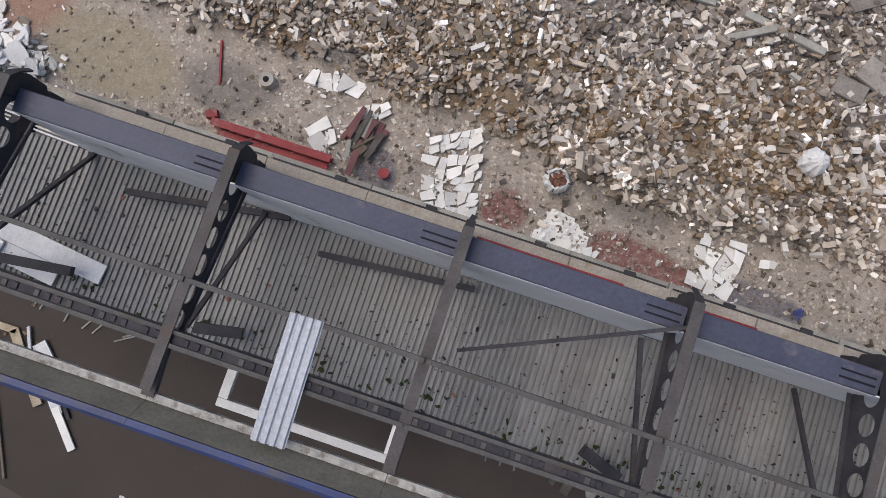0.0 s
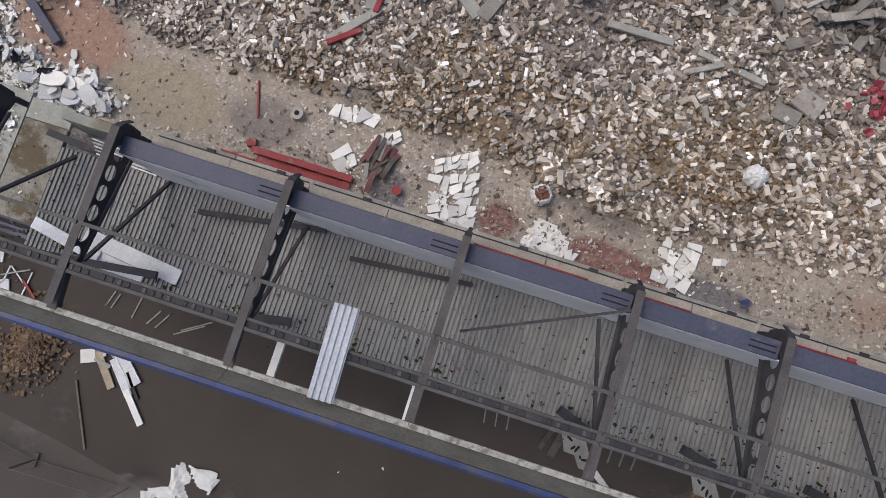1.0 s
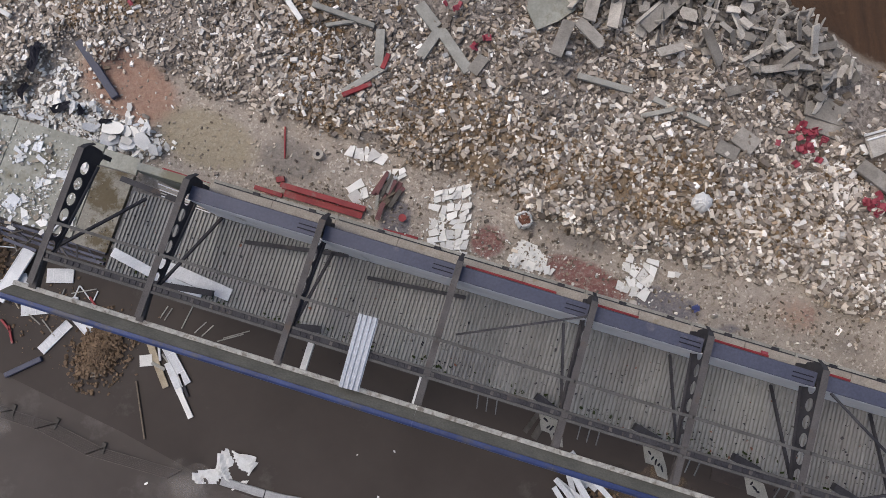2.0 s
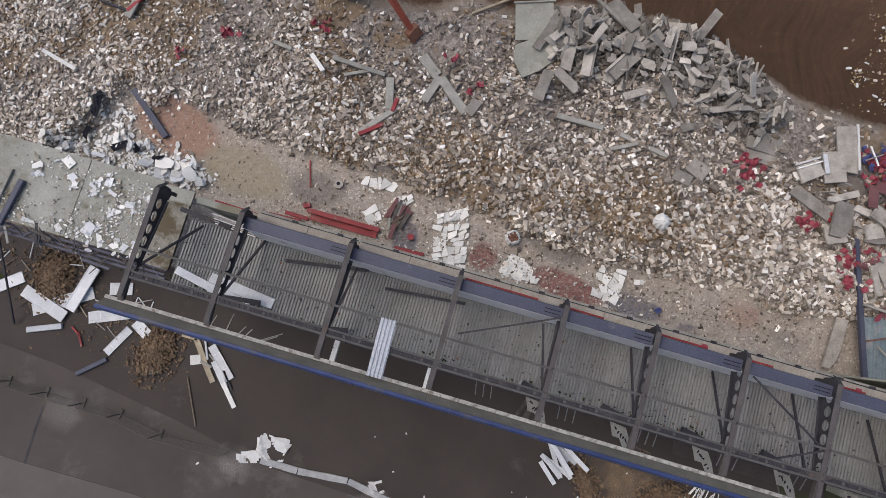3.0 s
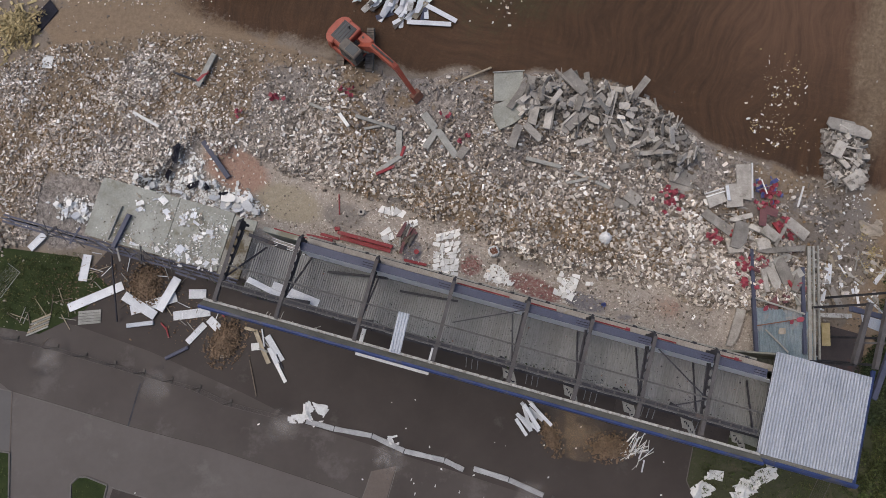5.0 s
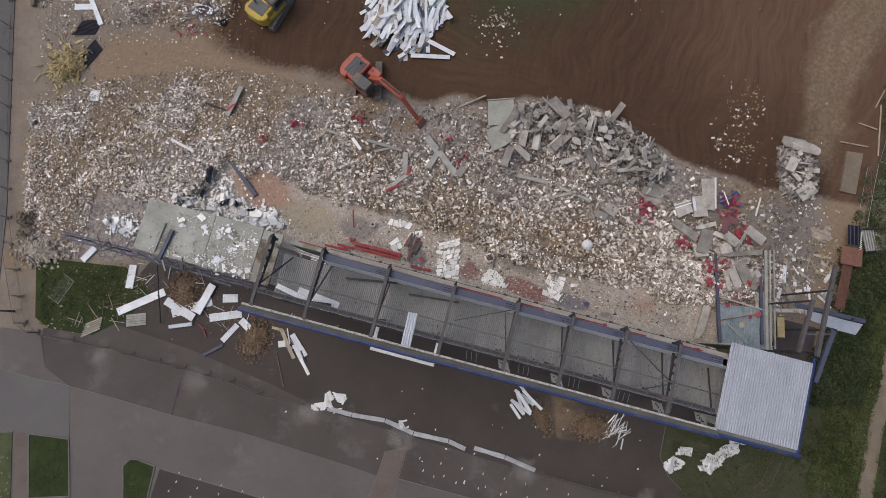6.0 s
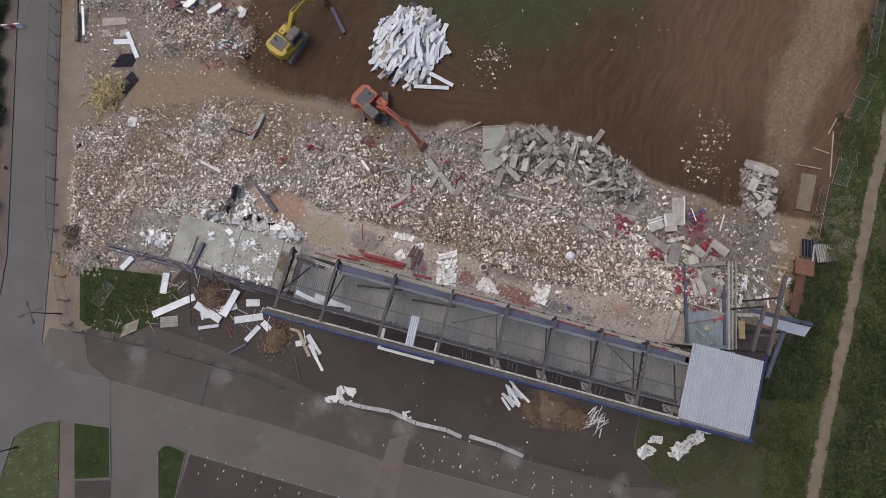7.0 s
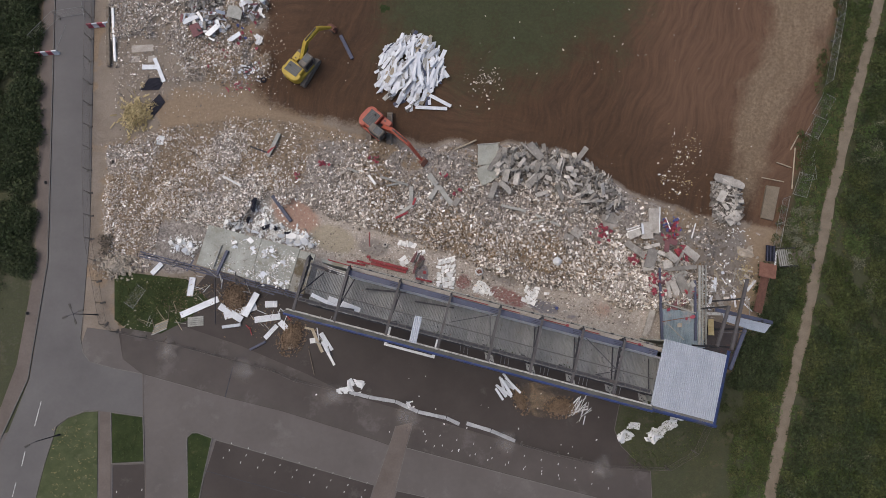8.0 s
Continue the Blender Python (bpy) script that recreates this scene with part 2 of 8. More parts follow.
def deck_material():
    """Weathered ribbed steel: streaks of dirt along the ribs, green and brown mottling, spots of moss."""
    m = bpy.data.materials.new("weathered_ribbed_deck")
    m.use_nodes = True
    nt = m.node_tree
    bsdf = nt.nodes["Principled BSDF"]
    geo = nt.nodes.new("ShaderNodeNewGeometry")
    info = nt.nodes.new("ShaderNodeObjectInfo")
    pos = geo.outputs["Position"]
    mp = nt.nodes.new("ShaderNodeMapping")
    mp.vector_type = "TEXTURE"
    mp.inputs["Rotation"].default_value = (0, 0, radians(-17.7))
    mp.inputs["Scale"].default_value = (0.16, 1.6, 1.0)
    nt.links.new(pos, mp.inputs["Vector"])
    streak = ramp(nt, noise_tex(nt, mp.outputs[0], 1.0, 5, 0.65), 0.3, 0.7)
    broad = ramp(nt, noise_tex(nt, pos, 0.28, 5, 0.6), 0.35, 0.65)
    mid = ramp(nt, noise_tex(nt, pos, 2.4, 5, 0.65), 0.3, 0.7)
    col = mix(nt, broad, (0.188, 0.180, 0.180), (0.245, 0.252, 0.243))
    col = mix(nt, calc(nt, "MULTIPLY", streak, 0.55), col, (0.36, 0.362, 0.355))
    col = mix(nt, calc(nt, "MULTIPLY", calc(nt, "SUBTRACT", 1.0, mid), 0.4), col, (0.118, 0.114, 0.108))
    spots = ramp(nt, noise_tex(nt, pos, 5.5, 3, 0.6), 0.66, 0.71)
    col = mix(nt, calc(nt, "MULTIPLY", spots, 0.8), col, (0.045, 0.042, 0.03))
    v = nt.nodes.new("ShaderNodeHueSaturation")
    nt.links.new(calc(nt, "ADD", calc(nt, "MULTIPLY", info.outputs["Random"], 0.22), 0.89), v.inputs["Value"])
    nt.links.new(col, v.inputs["Color"])
    nt.links.new(v.outputs[0], bsdf.inputs["Base Color"])
    bsdf.inputs["Metallic"].default_value = 0.1
    bsdf.inputs["Specular IOR Level"].default_value = 0.35
    nt.links.new(calc(nt, "ADD", calc(nt, "MULTIPLY", mid, 0.2), 0.55), bsdf.inputs["Roughness"])
    return m


MAT["ribdeck"] = deck_material()
MAT["powder"] = powder_material("pale_powder_film", (0.36, 0.335, 0.315), 0.3, 1.7)
MAT["sandfilm"] = powder_material("sandy_soil_film", (0.23, 0.165, 0.105), 0.75, 3.0)
# ---- small builders ----
def mesh_of(name, bm, mat):
    me = bpy.data.meshes.new(name)
    bm.to_mesh(me)
    bm.free()
    me.materials.append(mat)
    return me


def part(name, bm, mat, parent=None, label=""):
    ob = new(name, mesh_of(name, bm, mat) if isinstance(bm, bmesh.types.BMesh) else bm)
    ob.parent = parent
    return tagged(ob, label)


def thing(name, label, category, at=None, group="", kind=""):
    ob = tagged(new(name), label, category, group, kind)
    ob.empty_display_size = 0.2
    if at is not None:
        ob.matrix_world = at
    return ob


def whole(name, bm, mat, label, category, at=None, group="", kind=""):
    ob = part(name, bm, mat)
    if at is not None:
        ob.matrix_world = at
    return tagged(ob, label, category, group, kind)


def box(bm, sx, sy, sz, m=Matrix(), bevel=0.0):
    """A box with its base's centre at the origin of m."""
    vs = [bm.verts.new(m @ Vector((x * sx / 2, y * sy / 2, z * sz))) for z in (0, 1) for y in (-1, 1) for x in (-1, 1)]
    fs = [bm.faces.new([vs[i] for i in f]) for f in ((0, 2, 3, 1), (4, 5, 7, 6), (0, 1, 5, 4), (1, 3, 7, 5), (3, 2, 6, 7), (2, 0, 4, 6))]
    if bevel:
        bmesh.ops.bevel(bm, geom=list({e for f in fs for e in f.edges}), offset=bevel, segments=1, affect="EDGES")
    return bm


def boxes(*rows):
    bm = bmesh.new()
    for r in rows:
        box(bm, *r)
    return bm


def bar(bm, a, b, w, h, roll=0.0):
    """A rectangular bar from a to b."""
    a, b = Vector(a), Vector(b)
    q = (b - a).to_track_quat("X", "Z").to_matrix().to_4x4()
    m = Matrix.Translation((a + b) / 2) @ q @ pose(0, 0, 0, roll, 0, 0)
    return box(bm, (b - a).length, w, h, m @ Matrix.Translation((0, 0, -h / 2)))


def tube(bm, a, b, r, r2=None, n=8):
    a, b = Vector(a), Vector(b)
    m = Matrix.Translation((a + b) / 2) @ (b - a).to_track_quat("Z", "Y").to_matrix().to_4x4()
    bmesh.ops.create_cone(bm, cap_ends=True, segments=n, radius1=r, radius2=r if r2 is None else r2, depth=(b - a).length, matrix=m)
    return bm


def prism(bm, pts, z0, z1, m=Matrix()):
    lo = [bm.verts.new(m @ Vector((x, y, z0))) for x, y in pts]
    hi = [bm.verts.new(m @ Vector((x, y, z1))) for x, y in pts]
    bm.faces.new(hi)
    bm.faces.new(lo[::-1])
    for i in range(len(pts)):
        j = (i + 1) % len(pts)
        bm.faces.new((lo[i], lo[j], hi[j], hi[i]))
    return bm


def shard(bm, lx, ly, th, m, rng, n=None):
    """A flat broken piece with an uneven outline."""
    n = n or rng.choice((4, 5, 5, 6))
    pts = []
    for i in range(n):
        a = 2 * math.pi * (i + rng.uniform(-0.25, 0.25)) / n + 0.6
        c, s = math.cos(a), math.sin(a)
        k = 1 / max(abs(c), abs(s)) * rng.uniform(0.75, 1.0)
        pts.append((c * k * lx / 2, s * k * ly / 2))
    return prism(bm, pts, -th / 2, th / 2, m)


GRIDS = {}


def vnoise(x, y, scale, seed):
    """Smooth value noise in 0..1 on arrays."""
    if seed not in GRIDS:
        GRIDS[seed] = np.random.RandomState(seed).rand(256, 256)
    g = GRIDS[seed]
    x, y = np.asarray(x, float) / scale + 1000.37, np.asarray(y, float) / scale + 1000.71
    xi, yi = np.floor(x).astype(int), np.floor(y).astype(int)
    fx, fy = x - xi, y - yi
    fx, fy = fx * fx * (3 - 2 * fx), fy * fy * (3 - 2 * fy)
    a, b = g[xi % 256, yi % 256], g[(xi + 1) % 256, yi % 256]
    c, d = g[xi % 256, (yi + 1) % 256], g[(xi + 1) % 256, (yi + 1) % 256]
    return (a * (1 - fx) + b * fx) * (1 - fy) + (c * (1 - fx) + d * fx) * fy


def fbm(x, y, scale, seed):
    return 0.55 * vnoise(x, y, scale, seed) + 0.28 * vnoise(x, y, scale / 2.3, seed + 1) + 0.17 * vnoise(x, y, scale / 5.1, seed + 2)


def step(v, lo, hi):
    t = np.clip((v - lo) / (hi - lo), 0, 1)
    return t * t * (3 - 2 * t)


def blob(x, y, cx, cy, rx, ry, turn=0.0):
    c, s = math.cos(radians(turn)), math.sin(radians(turn))
    dx, dy = x - cx, y - cy
    return np.exp(-(((dx * c + dy * s) / rx) ** 2 + ((-dx * s + dy * c) / ry) ** 2))


# ---- ground: zones of the site ----
# north edge of the rubble against the mud, and its south edge against the bare floor slab
NX, NY = (-52, -47, -44, -38, -30, -25, -20.6, -15.7, -11, -6, -1, 3, 5, 7, 10, 18, 23, 27, 32, 37, 44, 48), (27, 27.4, 27.6, 28.6, 29.6, 29.2, 28.6, 27.4, 26.2, 24.4, 23.8, 23.4, 22.4, 21.5, 23.4, 21.6, 18.6, 15.2, 12.6, 10.8, 9.5, 8)
SX, SY = (-52, -36, -28, -24, -20.2, -16, -11.6, -7.4, -4.3, -1, 3.6, 7.7, 11.3, 16.4, 21.6, 24.5, 29, 36, 44), (8.5, 8, 15, 17.6, 16.8, 14.4, 12.8, 11.6, 9.8, 8.9, 7.2, 5.2, 3.6, 1.9, 1.4, -0.5, -1, -1, 2)


def zones(x, y):
    """Cover of the ground: mud, grass, rubble dust, bare slab, terracotta, tan track, wet patches with painted gap
    shade, brown fines.
    """
    wob = (fbm(x, y, 6.0, 11) - 0.5) * 5.0
    wob2 = (fbm(x, y, 3.0, 21) - 0.5) * 2.4
    north, south = np.interp(x, NX, NY) + wob * 0.45, np.interp(x, SX, SY) + wob2
    nw = step(-x + wob * 2.2 + wob2 * 1.5, 24.5, 30.0) * step(y + wob * 1.2, 34.8, 38.2) * (1 - 0.95 * step(-x + wob * 0.9, 36.4, 39.4) * step(43.4 - y + wob * 0.5, 0, 1.6))
    in_n = step(north - y, -0.8, 0.8)
    in_s = step(y - south, -0.7, 0.7)
    west = step(x + wob2, -48.5, -46.5)
    east = step(37.0 + 0.12 * y - x + wob2 * 1.4, -1.5, 1.5)
    rubble = np.maximum(in_n * in_s * west * east, nw * west * step(fbm(x, y, 5.0, 31), 0.22, 0.42))
    mud = (1 - step(north - y, -2.2 - 2.2 * step(-x, -2, 8), 0.9 + 0.6 * step(-x, -2, 8))) * (1 - nw) * step(x + wob * 2.0, -33, -19) * step(y, 5, 9)
    pitch = step(y - (32.5 + 0.12 * (x - 10) + np.abs(x - 12) * 0.26) + wob * 2.0, -9, 10) * step(28 - x + wob * 1.6, -15, 9) * step(x + 6.5 + wob * 1.6, -5, 7)
    off = x - np.interp(y, (10, 18.1, 24.7, 30.5, 34.7, 43.4, 60), (42.5, 44.4, 46.8, 49.9, 52.3, 55.3, 60.5))
    track = step(np.interp(y, (12, 26, 45), (2.0, 3.1, 4.5)) - np.abs(off) + wob * 1.1 + wob2 * 0.6, -2.6, 2.4) * step(y, 11, 17)
    edge = 48.3 + 0.385 * (y - 10)
    east_grass = step(x - edge + wob2 * 0.7, -0.6, 1.2)
    redmud = np.clip(step(x + wob, 24, 38) * step(y + wob, 15, 30) + step(off, 0, 3), 0, 1)
    se = step(x + 0.28 * (y + 15) - 19.5, -0.2, 0.2) * step(-7.0 - y - 0.22 * (x - 24), -0.5, 0.5)
    far_w = step(-x, 57.0, 58.5)
    grass = np.clip(np.maximum.reduce([pitch * mud, east_grass, se * 1.0, far_w]), 0, 1)
    slab = np.clip((1 - in_s) * step(x, -30, -26) * east * (1 - grass), 0, 1)
    terra = np.clip(blob(x, y, -20.6, 14.8, 3.4, 1.9, -30) * 1.5 + blob(x, y, 21.6, -0.8, 2.6, 1.9, -15) * 0.55 + blob(x, y, 4.3, 1.9, 1.2, 0.6, -18) * 0.7, 0, 1)
    # grey wet patches; blobs near x 30 to 32 paint shade between fallen slabs
    wet_shade = np.clip(blob(x, y, -9.9, 9.7, 2.6, 1.5, -15) + 1.2 * blob(x, y, 8.3, 4.9, 2.8, 1.3, -25) + 0.75 * blob(x, y, 30.5, 8.5, 5.5, 4.0) + 0.6 * blob(x, y, 24.5, -2.6, 2.0, 1.0, -15) + 1.1 * blob(x, y, 39.6, 5.0, 3.6, 6.0, -10) + blob(x, y, 32.2, 1.2, 2.6, 3.6), 0, 1)
    olive = np.clip(1.3 * blob(x, y, -15.4, 11.2, 3.4, 1.9, -22), 0, 1)
    redpaint = np.clip(2.2 * blob(x, y, 8.7, 1.75, 2.3, 0.8, -27) + 1.6 * blob(x, y, 2.6, 4.2, 1.0, 0.9) + 0.6 * blob(x, y, 22.3, -0.6, 0.5, 1.4, 10), 0, 1)
    inky = np.clip(2.6 * blob(x, y, 13.6, 0.1, 1.7, 0.65, -20) + 2.4 * blob(x, y, -3.2, 5.5, 0.7, 1.2, -8) + 0.8 * blob(x, y, 17.5, -1.6, 1.2, 0.5, -20), 0, 1)
    brown = np.clip(0.9 * step(x - edge + 4.0, -1.5, 0.5) * (1 - east_grass) + 0.75 * step(fbm(x, y, 6.0, 91), 0.58, 0.72) + 0.2 * step(-40 - x, 0, 6) + 1.6 * blob(x, y, -0.3, 11.8, 3.4, 2.3, -15) + 1.7 * blob(x, y, 14.2, 7.4, 2.6, 2.6, -30) + 1.1 * blob(x, y, 10.4, 7.9, 3.0, 1.4, -25) + 1.0 * blob(x, y, -36, 25.5, 6, 3.2, 50) + 0.9 * blob(x, y, -37.5, 17.5, 3.5, 2.2, 30) + 0.8 * blob(x, y, 6.5, 10.2, 4.0, 1.3, -25) + 0.55 * step(y - np.interp(x, NX, NY) + 2.5, 0, 2.5) * in_n + 0.8 * blob(x, y, 20, 4.6, 3.5, 1.6)
                    + 0.8 * blob(x, y, -44, 16, 4, 7) + 0.6 * blob(x, y, -18, 27, 8, 2.5, -15) + 0.7 * blob(x, y, 38, 4, 5, 4) + 0.9 * blob(x, y, -32, 31.5, 9, 2.2, -12) + 0.8 * blob(x, y, -36.5, 25.5, 2.6, 3.6, -15) + 0.5 * blob(x, y, -31, 38, 7, 4), 0, 1)
    return mud, grass, rubble, slab, terra, track * (1 - east_grass), wet_shade, brown, olive, redpaint, inky, redmud


def relief(x, y):
    mud, grass, rubble = zones(x, y)[:3]
    h = rubble * (0.10 + 1.25 * fbm(x, y, 7.0, 41) ** 1.5 + 0.45 * vnoise(x, y, 1.7, 51) ** 1.5)
    h = h + mud * (0.22 * (fbm(x, y * 2.5, 5.0, 61) - 0.5) - 0.05)
    h = h + 1.1 * blob(x, y, 17, 17.5, 9, 4.5, -25) + 0.6 * blob(x, y, 41.3, 14, 2.2, 3) + 0.7 * blob(x, y, 31, 8, 4, 4)
    h = h + 0.35 * np.clip(grass, 0, 1) * (fbm(x, y, 4.0, 71) - 0.4) * step(np.abs(x), 44, 50)
    inside = step(x, -48.5, -47) * step(y + 0.29 * x, -1.0, 0.5)
    return h * np.maximum(inside, step(x, 40, 45)) - 0.06 * (1 - inside) * step(60 - np.abs(x), 0, 3)


def sheet_axis(lo, hi, fine):
    near = np.arange(lo, hi + fine / 2, fine)
    far = np.array([8, 25, 70, 200, 600, 2500.0])
    return np.concatenate((lo - far[::-1], near, hi + far))


def ground_material():
    m = bpy.data.materials.new("site_ground")
    m.use_nodes = True
    nt = m.node_tree
    bsdf = nt.nodes["Principled BSDF"]
    geo = nt.nodes.new("ShaderNodeNewGeometry")
    pos = geo.outputs["Position"]

    def channels(name):
        at = nt.nodes.new("ShaderNodeAttribute")
        at.attribute_name = name
        sp = nt.nodes.new("ShaderNodeSeparateColor")
        nt.links.new(at.outputs["Color"], sp.inputs[0])
        return (*sp.outputs[:3], at.outputs["Alpha"])

    mud, grass, rubble, slab = channels("cover")
    terra, track, wet_shade, brown = channels("tint")
    olive, redpaint, inky, redmud = channels("paint")
    n1, n2, n3 = noise_tex(nt, pos, 0.35, 6, 0.65), noise_tex(nt, pos, 2.2, 6, 0.7), noise_tex(nt, pos, 14.0, 4, 0.7)
    broad, mid, fine = ramp(nt, n1, 0.3, 0.7), ramp(nt, n2, 0.28, 0.72), ramp(nt, n3, 0.3, 0.7)

    def edged(mask):
        return ramp(nt, calc(nt, "ADD", mask, calc(nt, "MULTIPLY", calc(nt, "SUBTRACT", n2, 0.5), 0.7)), 0.35, 0.65)

    # long streaks left by tracked machines in the mud
    mp = nt.nodes.new("ShaderNodeMapping")
    mp.inputs["Rotation"].default_value = (0, 0, radians(-12))
    mp.vector_type = "TEXTURE"
    mp.inputs["Scale"].default_value = (6.0, 0.75, 2.0)
    sway = nt.nodes.new("ShaderNodeTexNoise")
    sway.inputs["Scale"].default_value, sway.inputs["Detail"].default_value = 0.075, 2.0
    nt.links.new(pos, sway.inputs["Vector"])
    bend = nt.nodes.new("ShaderNodeVectorMath")
    bend.operation = "MULTIPLY_ADD"
    bend.inputs[1].default_value = (9, 9, 0)
    nt.links.new(sway.outputs["Color"], bend.inputs[0])
    nt.links.new(pos, bend.inputs[2])
    curved = bend.outputs[0]
    nt.links.new(curved, mp.inputs["Vector"])
    streak = ramp(nt, noise_tex(nt, mp.outputs[0], 1.0, 9, 0.72), 0.28, 0.72)
    base = mix(nt, broad, (0.165, 0.13, 0.098), (0.235, 0.195, 0.155))
    base = mix(nt, edged(brown), base, mix(nt, mid, (0.17, 0.12, 0.075), (0.27, 0.20, 0.135)))
    c_rub = mix(nt, mid, (0.10, 0.081, 0.068), (0.35, 0.305, 0.27))
    vor = nt.nodes.new("ShaderNodeTexVoronoi")
    vor.inputs["Scale"].default_value = 3.6
    nt.links.new(pos, vor.inputs["Vector"])
    vs = nt.nodes.new("ShaderNodeSeparateColor")
    nt.links.new(vor.outputs["Color"], vs.inputs[0])
    c_rub = mix(nt, 0.55, c_rub, mix(nt, ramp(nt, vs.outputs[0], 0.2, 1.0), (0.06, 0.050, 0.043), (0.43, 0.385, 0.34)))
    grit = nt.nodes.new("ShaderNodeTexVoronoi")
    grit.inputs["Scale"].default_value = 9.0
    nt.links.new(pos, grit.inputs["Vector"])
    gs = nt.nodes.new("ShaderNodeSeparateColor")
    nt.links.new(grit.outputs["Color"], gs.inputs[0])
    c_rub = mix(nt, 0.3, c_rub, mix(nt, ramp(nt, gs.outputs[1], 0.1, 1.0), (0.07, 0.058, 0.049), (0.47, 0.42, 0.375)))
    c_rub = mix(nt, calc(nt, "MULTIPLY", edged(brown), 0.8), c_rub, mix(nt, mid, (0.135, 0.09, 0.05), (0.28, 0.205, 0.128)))
    col = mix(nt, edged(rubble), base, c_rub)
    c_slab = mix(nt, mid, (0.29, 0.25, 0.217), (0.47, 0.42, 0.37))
    c_slab = mix(nt, calc(nt, "MULTIPLY", broad, 0.55), c_slab, mix(nt, mid, (0.235, 0.19, 0.15), (0.375, 0.32, 0.265)))
    c_slab = mix(nt, calc(nt, "MULTIPLY", ramp(nt, gs.outputs[2], 0.90, 0.92), 0.65), c_slab, (0.60, 0.55, 0.49))
    c_slab = mix(nt, calc(nt, "MULTIPLY", ramp(nt, gs.outputs[0], 0.93, 0.95), 0.55), c_slab, (0.13, 0.10, 0.08))
    c_slab = mix(nt, calc(nt, "MULTIPLY", ramp(nt, noise_tex(nt, pos, 0.9, 8, 0.75), 0.56, 0.66), 0.45), c_slab, (0.15, 0.12, 0.095))
    col = mix(nt, edged(slab), col, c_slab)
    col = mix(nt, calc(nt, "MULTIPLY", edged(terra), 0.75), col, mix(nt, mid, (0.25, 0.115, 0.075), (0.37, 0.23, 0.165)))
    # wet patches and the painted shade between slabs, one grey tone
    col = mix(nt, calc(nt, "MULTIPLY", edged(wet_shade), 0.7), col, mix(nt, mid, (0.12, 0.108, 0.10), (0.22, 0.20, 0.185)))
    col = mix(nt, calc(nt, "MULTIPLY", edged(olive), 0.72), col, mix(nt, mid, (0.255, 0.215, 0.14), (0.345, 0.30, 0.215)))
    worn = ramp(nt, noise_tex(nt, pos, 3.0, 6, 0.75), 0.32, 0.52)
    col = mix(nt, calc(nt, "MULTIPLY", calc(nt, "MULTIPLY", edged(redpaint), worn), 0.85), col, mix(nt, mid, (0.165, 0.045, 0.042), (0.25, 0.105, 0.095)))
    col = mix(nt, calc(nt, "MULTIPLY", calc(nt, "MULTIPLY", edged(inky), calc(nt, "ADD", 0.35, calc(nt, "MULTIPLY", worn, 0.65))), 0.8), col, mix(nt, mid, (0.085, 0.085, 0.115), (0.17, 0.165, 0.19)))
    mp2 = nt.nodes.new("ShaderNodeMapping")
    mp2.inputs["Rotation"].default_value = (0, 0, radians(68))
    mp2.vector_type = "TEXTURE"
    mp2.inputs["Scale"].default_value = (6.5, 0.8, 2.0)
    nt.links.new(curved, mp2.inputs["Vector"])
    streak2 = ramp(nt, noise_tex(nt, mp2.outputs[0], 1.0, 9, 0.72), 0.28, 0.72)
    turn = ramp(nt, noise_tex(nt, pos, 0.05, 2, 0.5), 0.40, 0.60)
    turn = calc(nt, "MULTIPLY", turn, calc(nt, "SUBTRACT", 1.0, redmud))
    ruts = calc(nt, "ADD", calc(nt, "MULTIPLY", streak, turn), calc(nt, "MULTIPLY", streak2, calc(nt, "SUBTRACT", 1.0, turn)))
    c_mud = mix(nt, ruts, (0.022, 0.0108, 0.0048), (0.088, 0.0435, 0.0188))
    c_mud = mix(nt, calc(nt, "MULTIPLY", broad, 0.3), c_mud, (0.066, 0.033, 0.0148))
    c_mud = mix(nt, calc(nt, "MULTIPLY", ramp(nt, noise_tex(nt, pos, 0.05, 3, 0.5), 0.45, 0.65), 0.4), c_mud, mix(nt, ruts, (0.066, 0.034, 0.017), (0.118, 0.067, 0.037)))
    c_mud = mix(nt, calc(nt, "MULTIPLY", ramp(nt, n2, 0.55, 0.75), 0.35), c_mud, (0.125, 0.079, 0.044))
    c_mud = mix(nt, calc(nt, "MULTIPLY", redmud, 0.75), c_mud, mix(nt, ruts, (0.072, 0.037, 0.0195), (0.155, 0.086, 0.050)))
    col = mix(nt, edged(mud), col, c_mud)
    col = mix(nt, calc(nt, "MULTIPLY", ramp(nt, calc(nt, "ADD", track, calc(nt, "ADD", calc(nt, "MULTIPLY", calc(nt, "SUBTRACT", n1, 0.5), 0.9), calc(nt, "MULTIPLY", calc(nt, "SUBTRACT", n2, 0.5), 0.5))), 0.15, 0.85), 0.9), col, mix(nt, calc(nt, "MULTIPLY", mid, calc(nt, "ADD", 0.3, ruts)), (0.115, 0.078, 0.046), (0.25, 0.186, 0.122)))
    c_gr = mix(nt, mid, (0.015, 0.022, 0.007), (0.042, 0.052, 0.017))
    c_gr = mix(nt, calc(nt, "MULTIPLY", broad, 0.45), c_gr, (0.062, 0.058, 0.026))
    sward = ramp(nt, calc(nt, "ADD", grass, calc(nt, "ADD", calc(nt, "MULTIPLY", calc(nt, "SUBTRACT", n1, 0.5), 1.3), calc(nt, "MULTIPLY", calc(nt, "SUBTRACT", n2, 0.5), 0.9))), 0.12, 0.95)
    col = mix(nt, calc(nt, "MULTIPLY", calc(nt, "MULTIPLY", sward, ramp(nt, grass, 0.02, 0.22)), 0.95), col, c_gr)
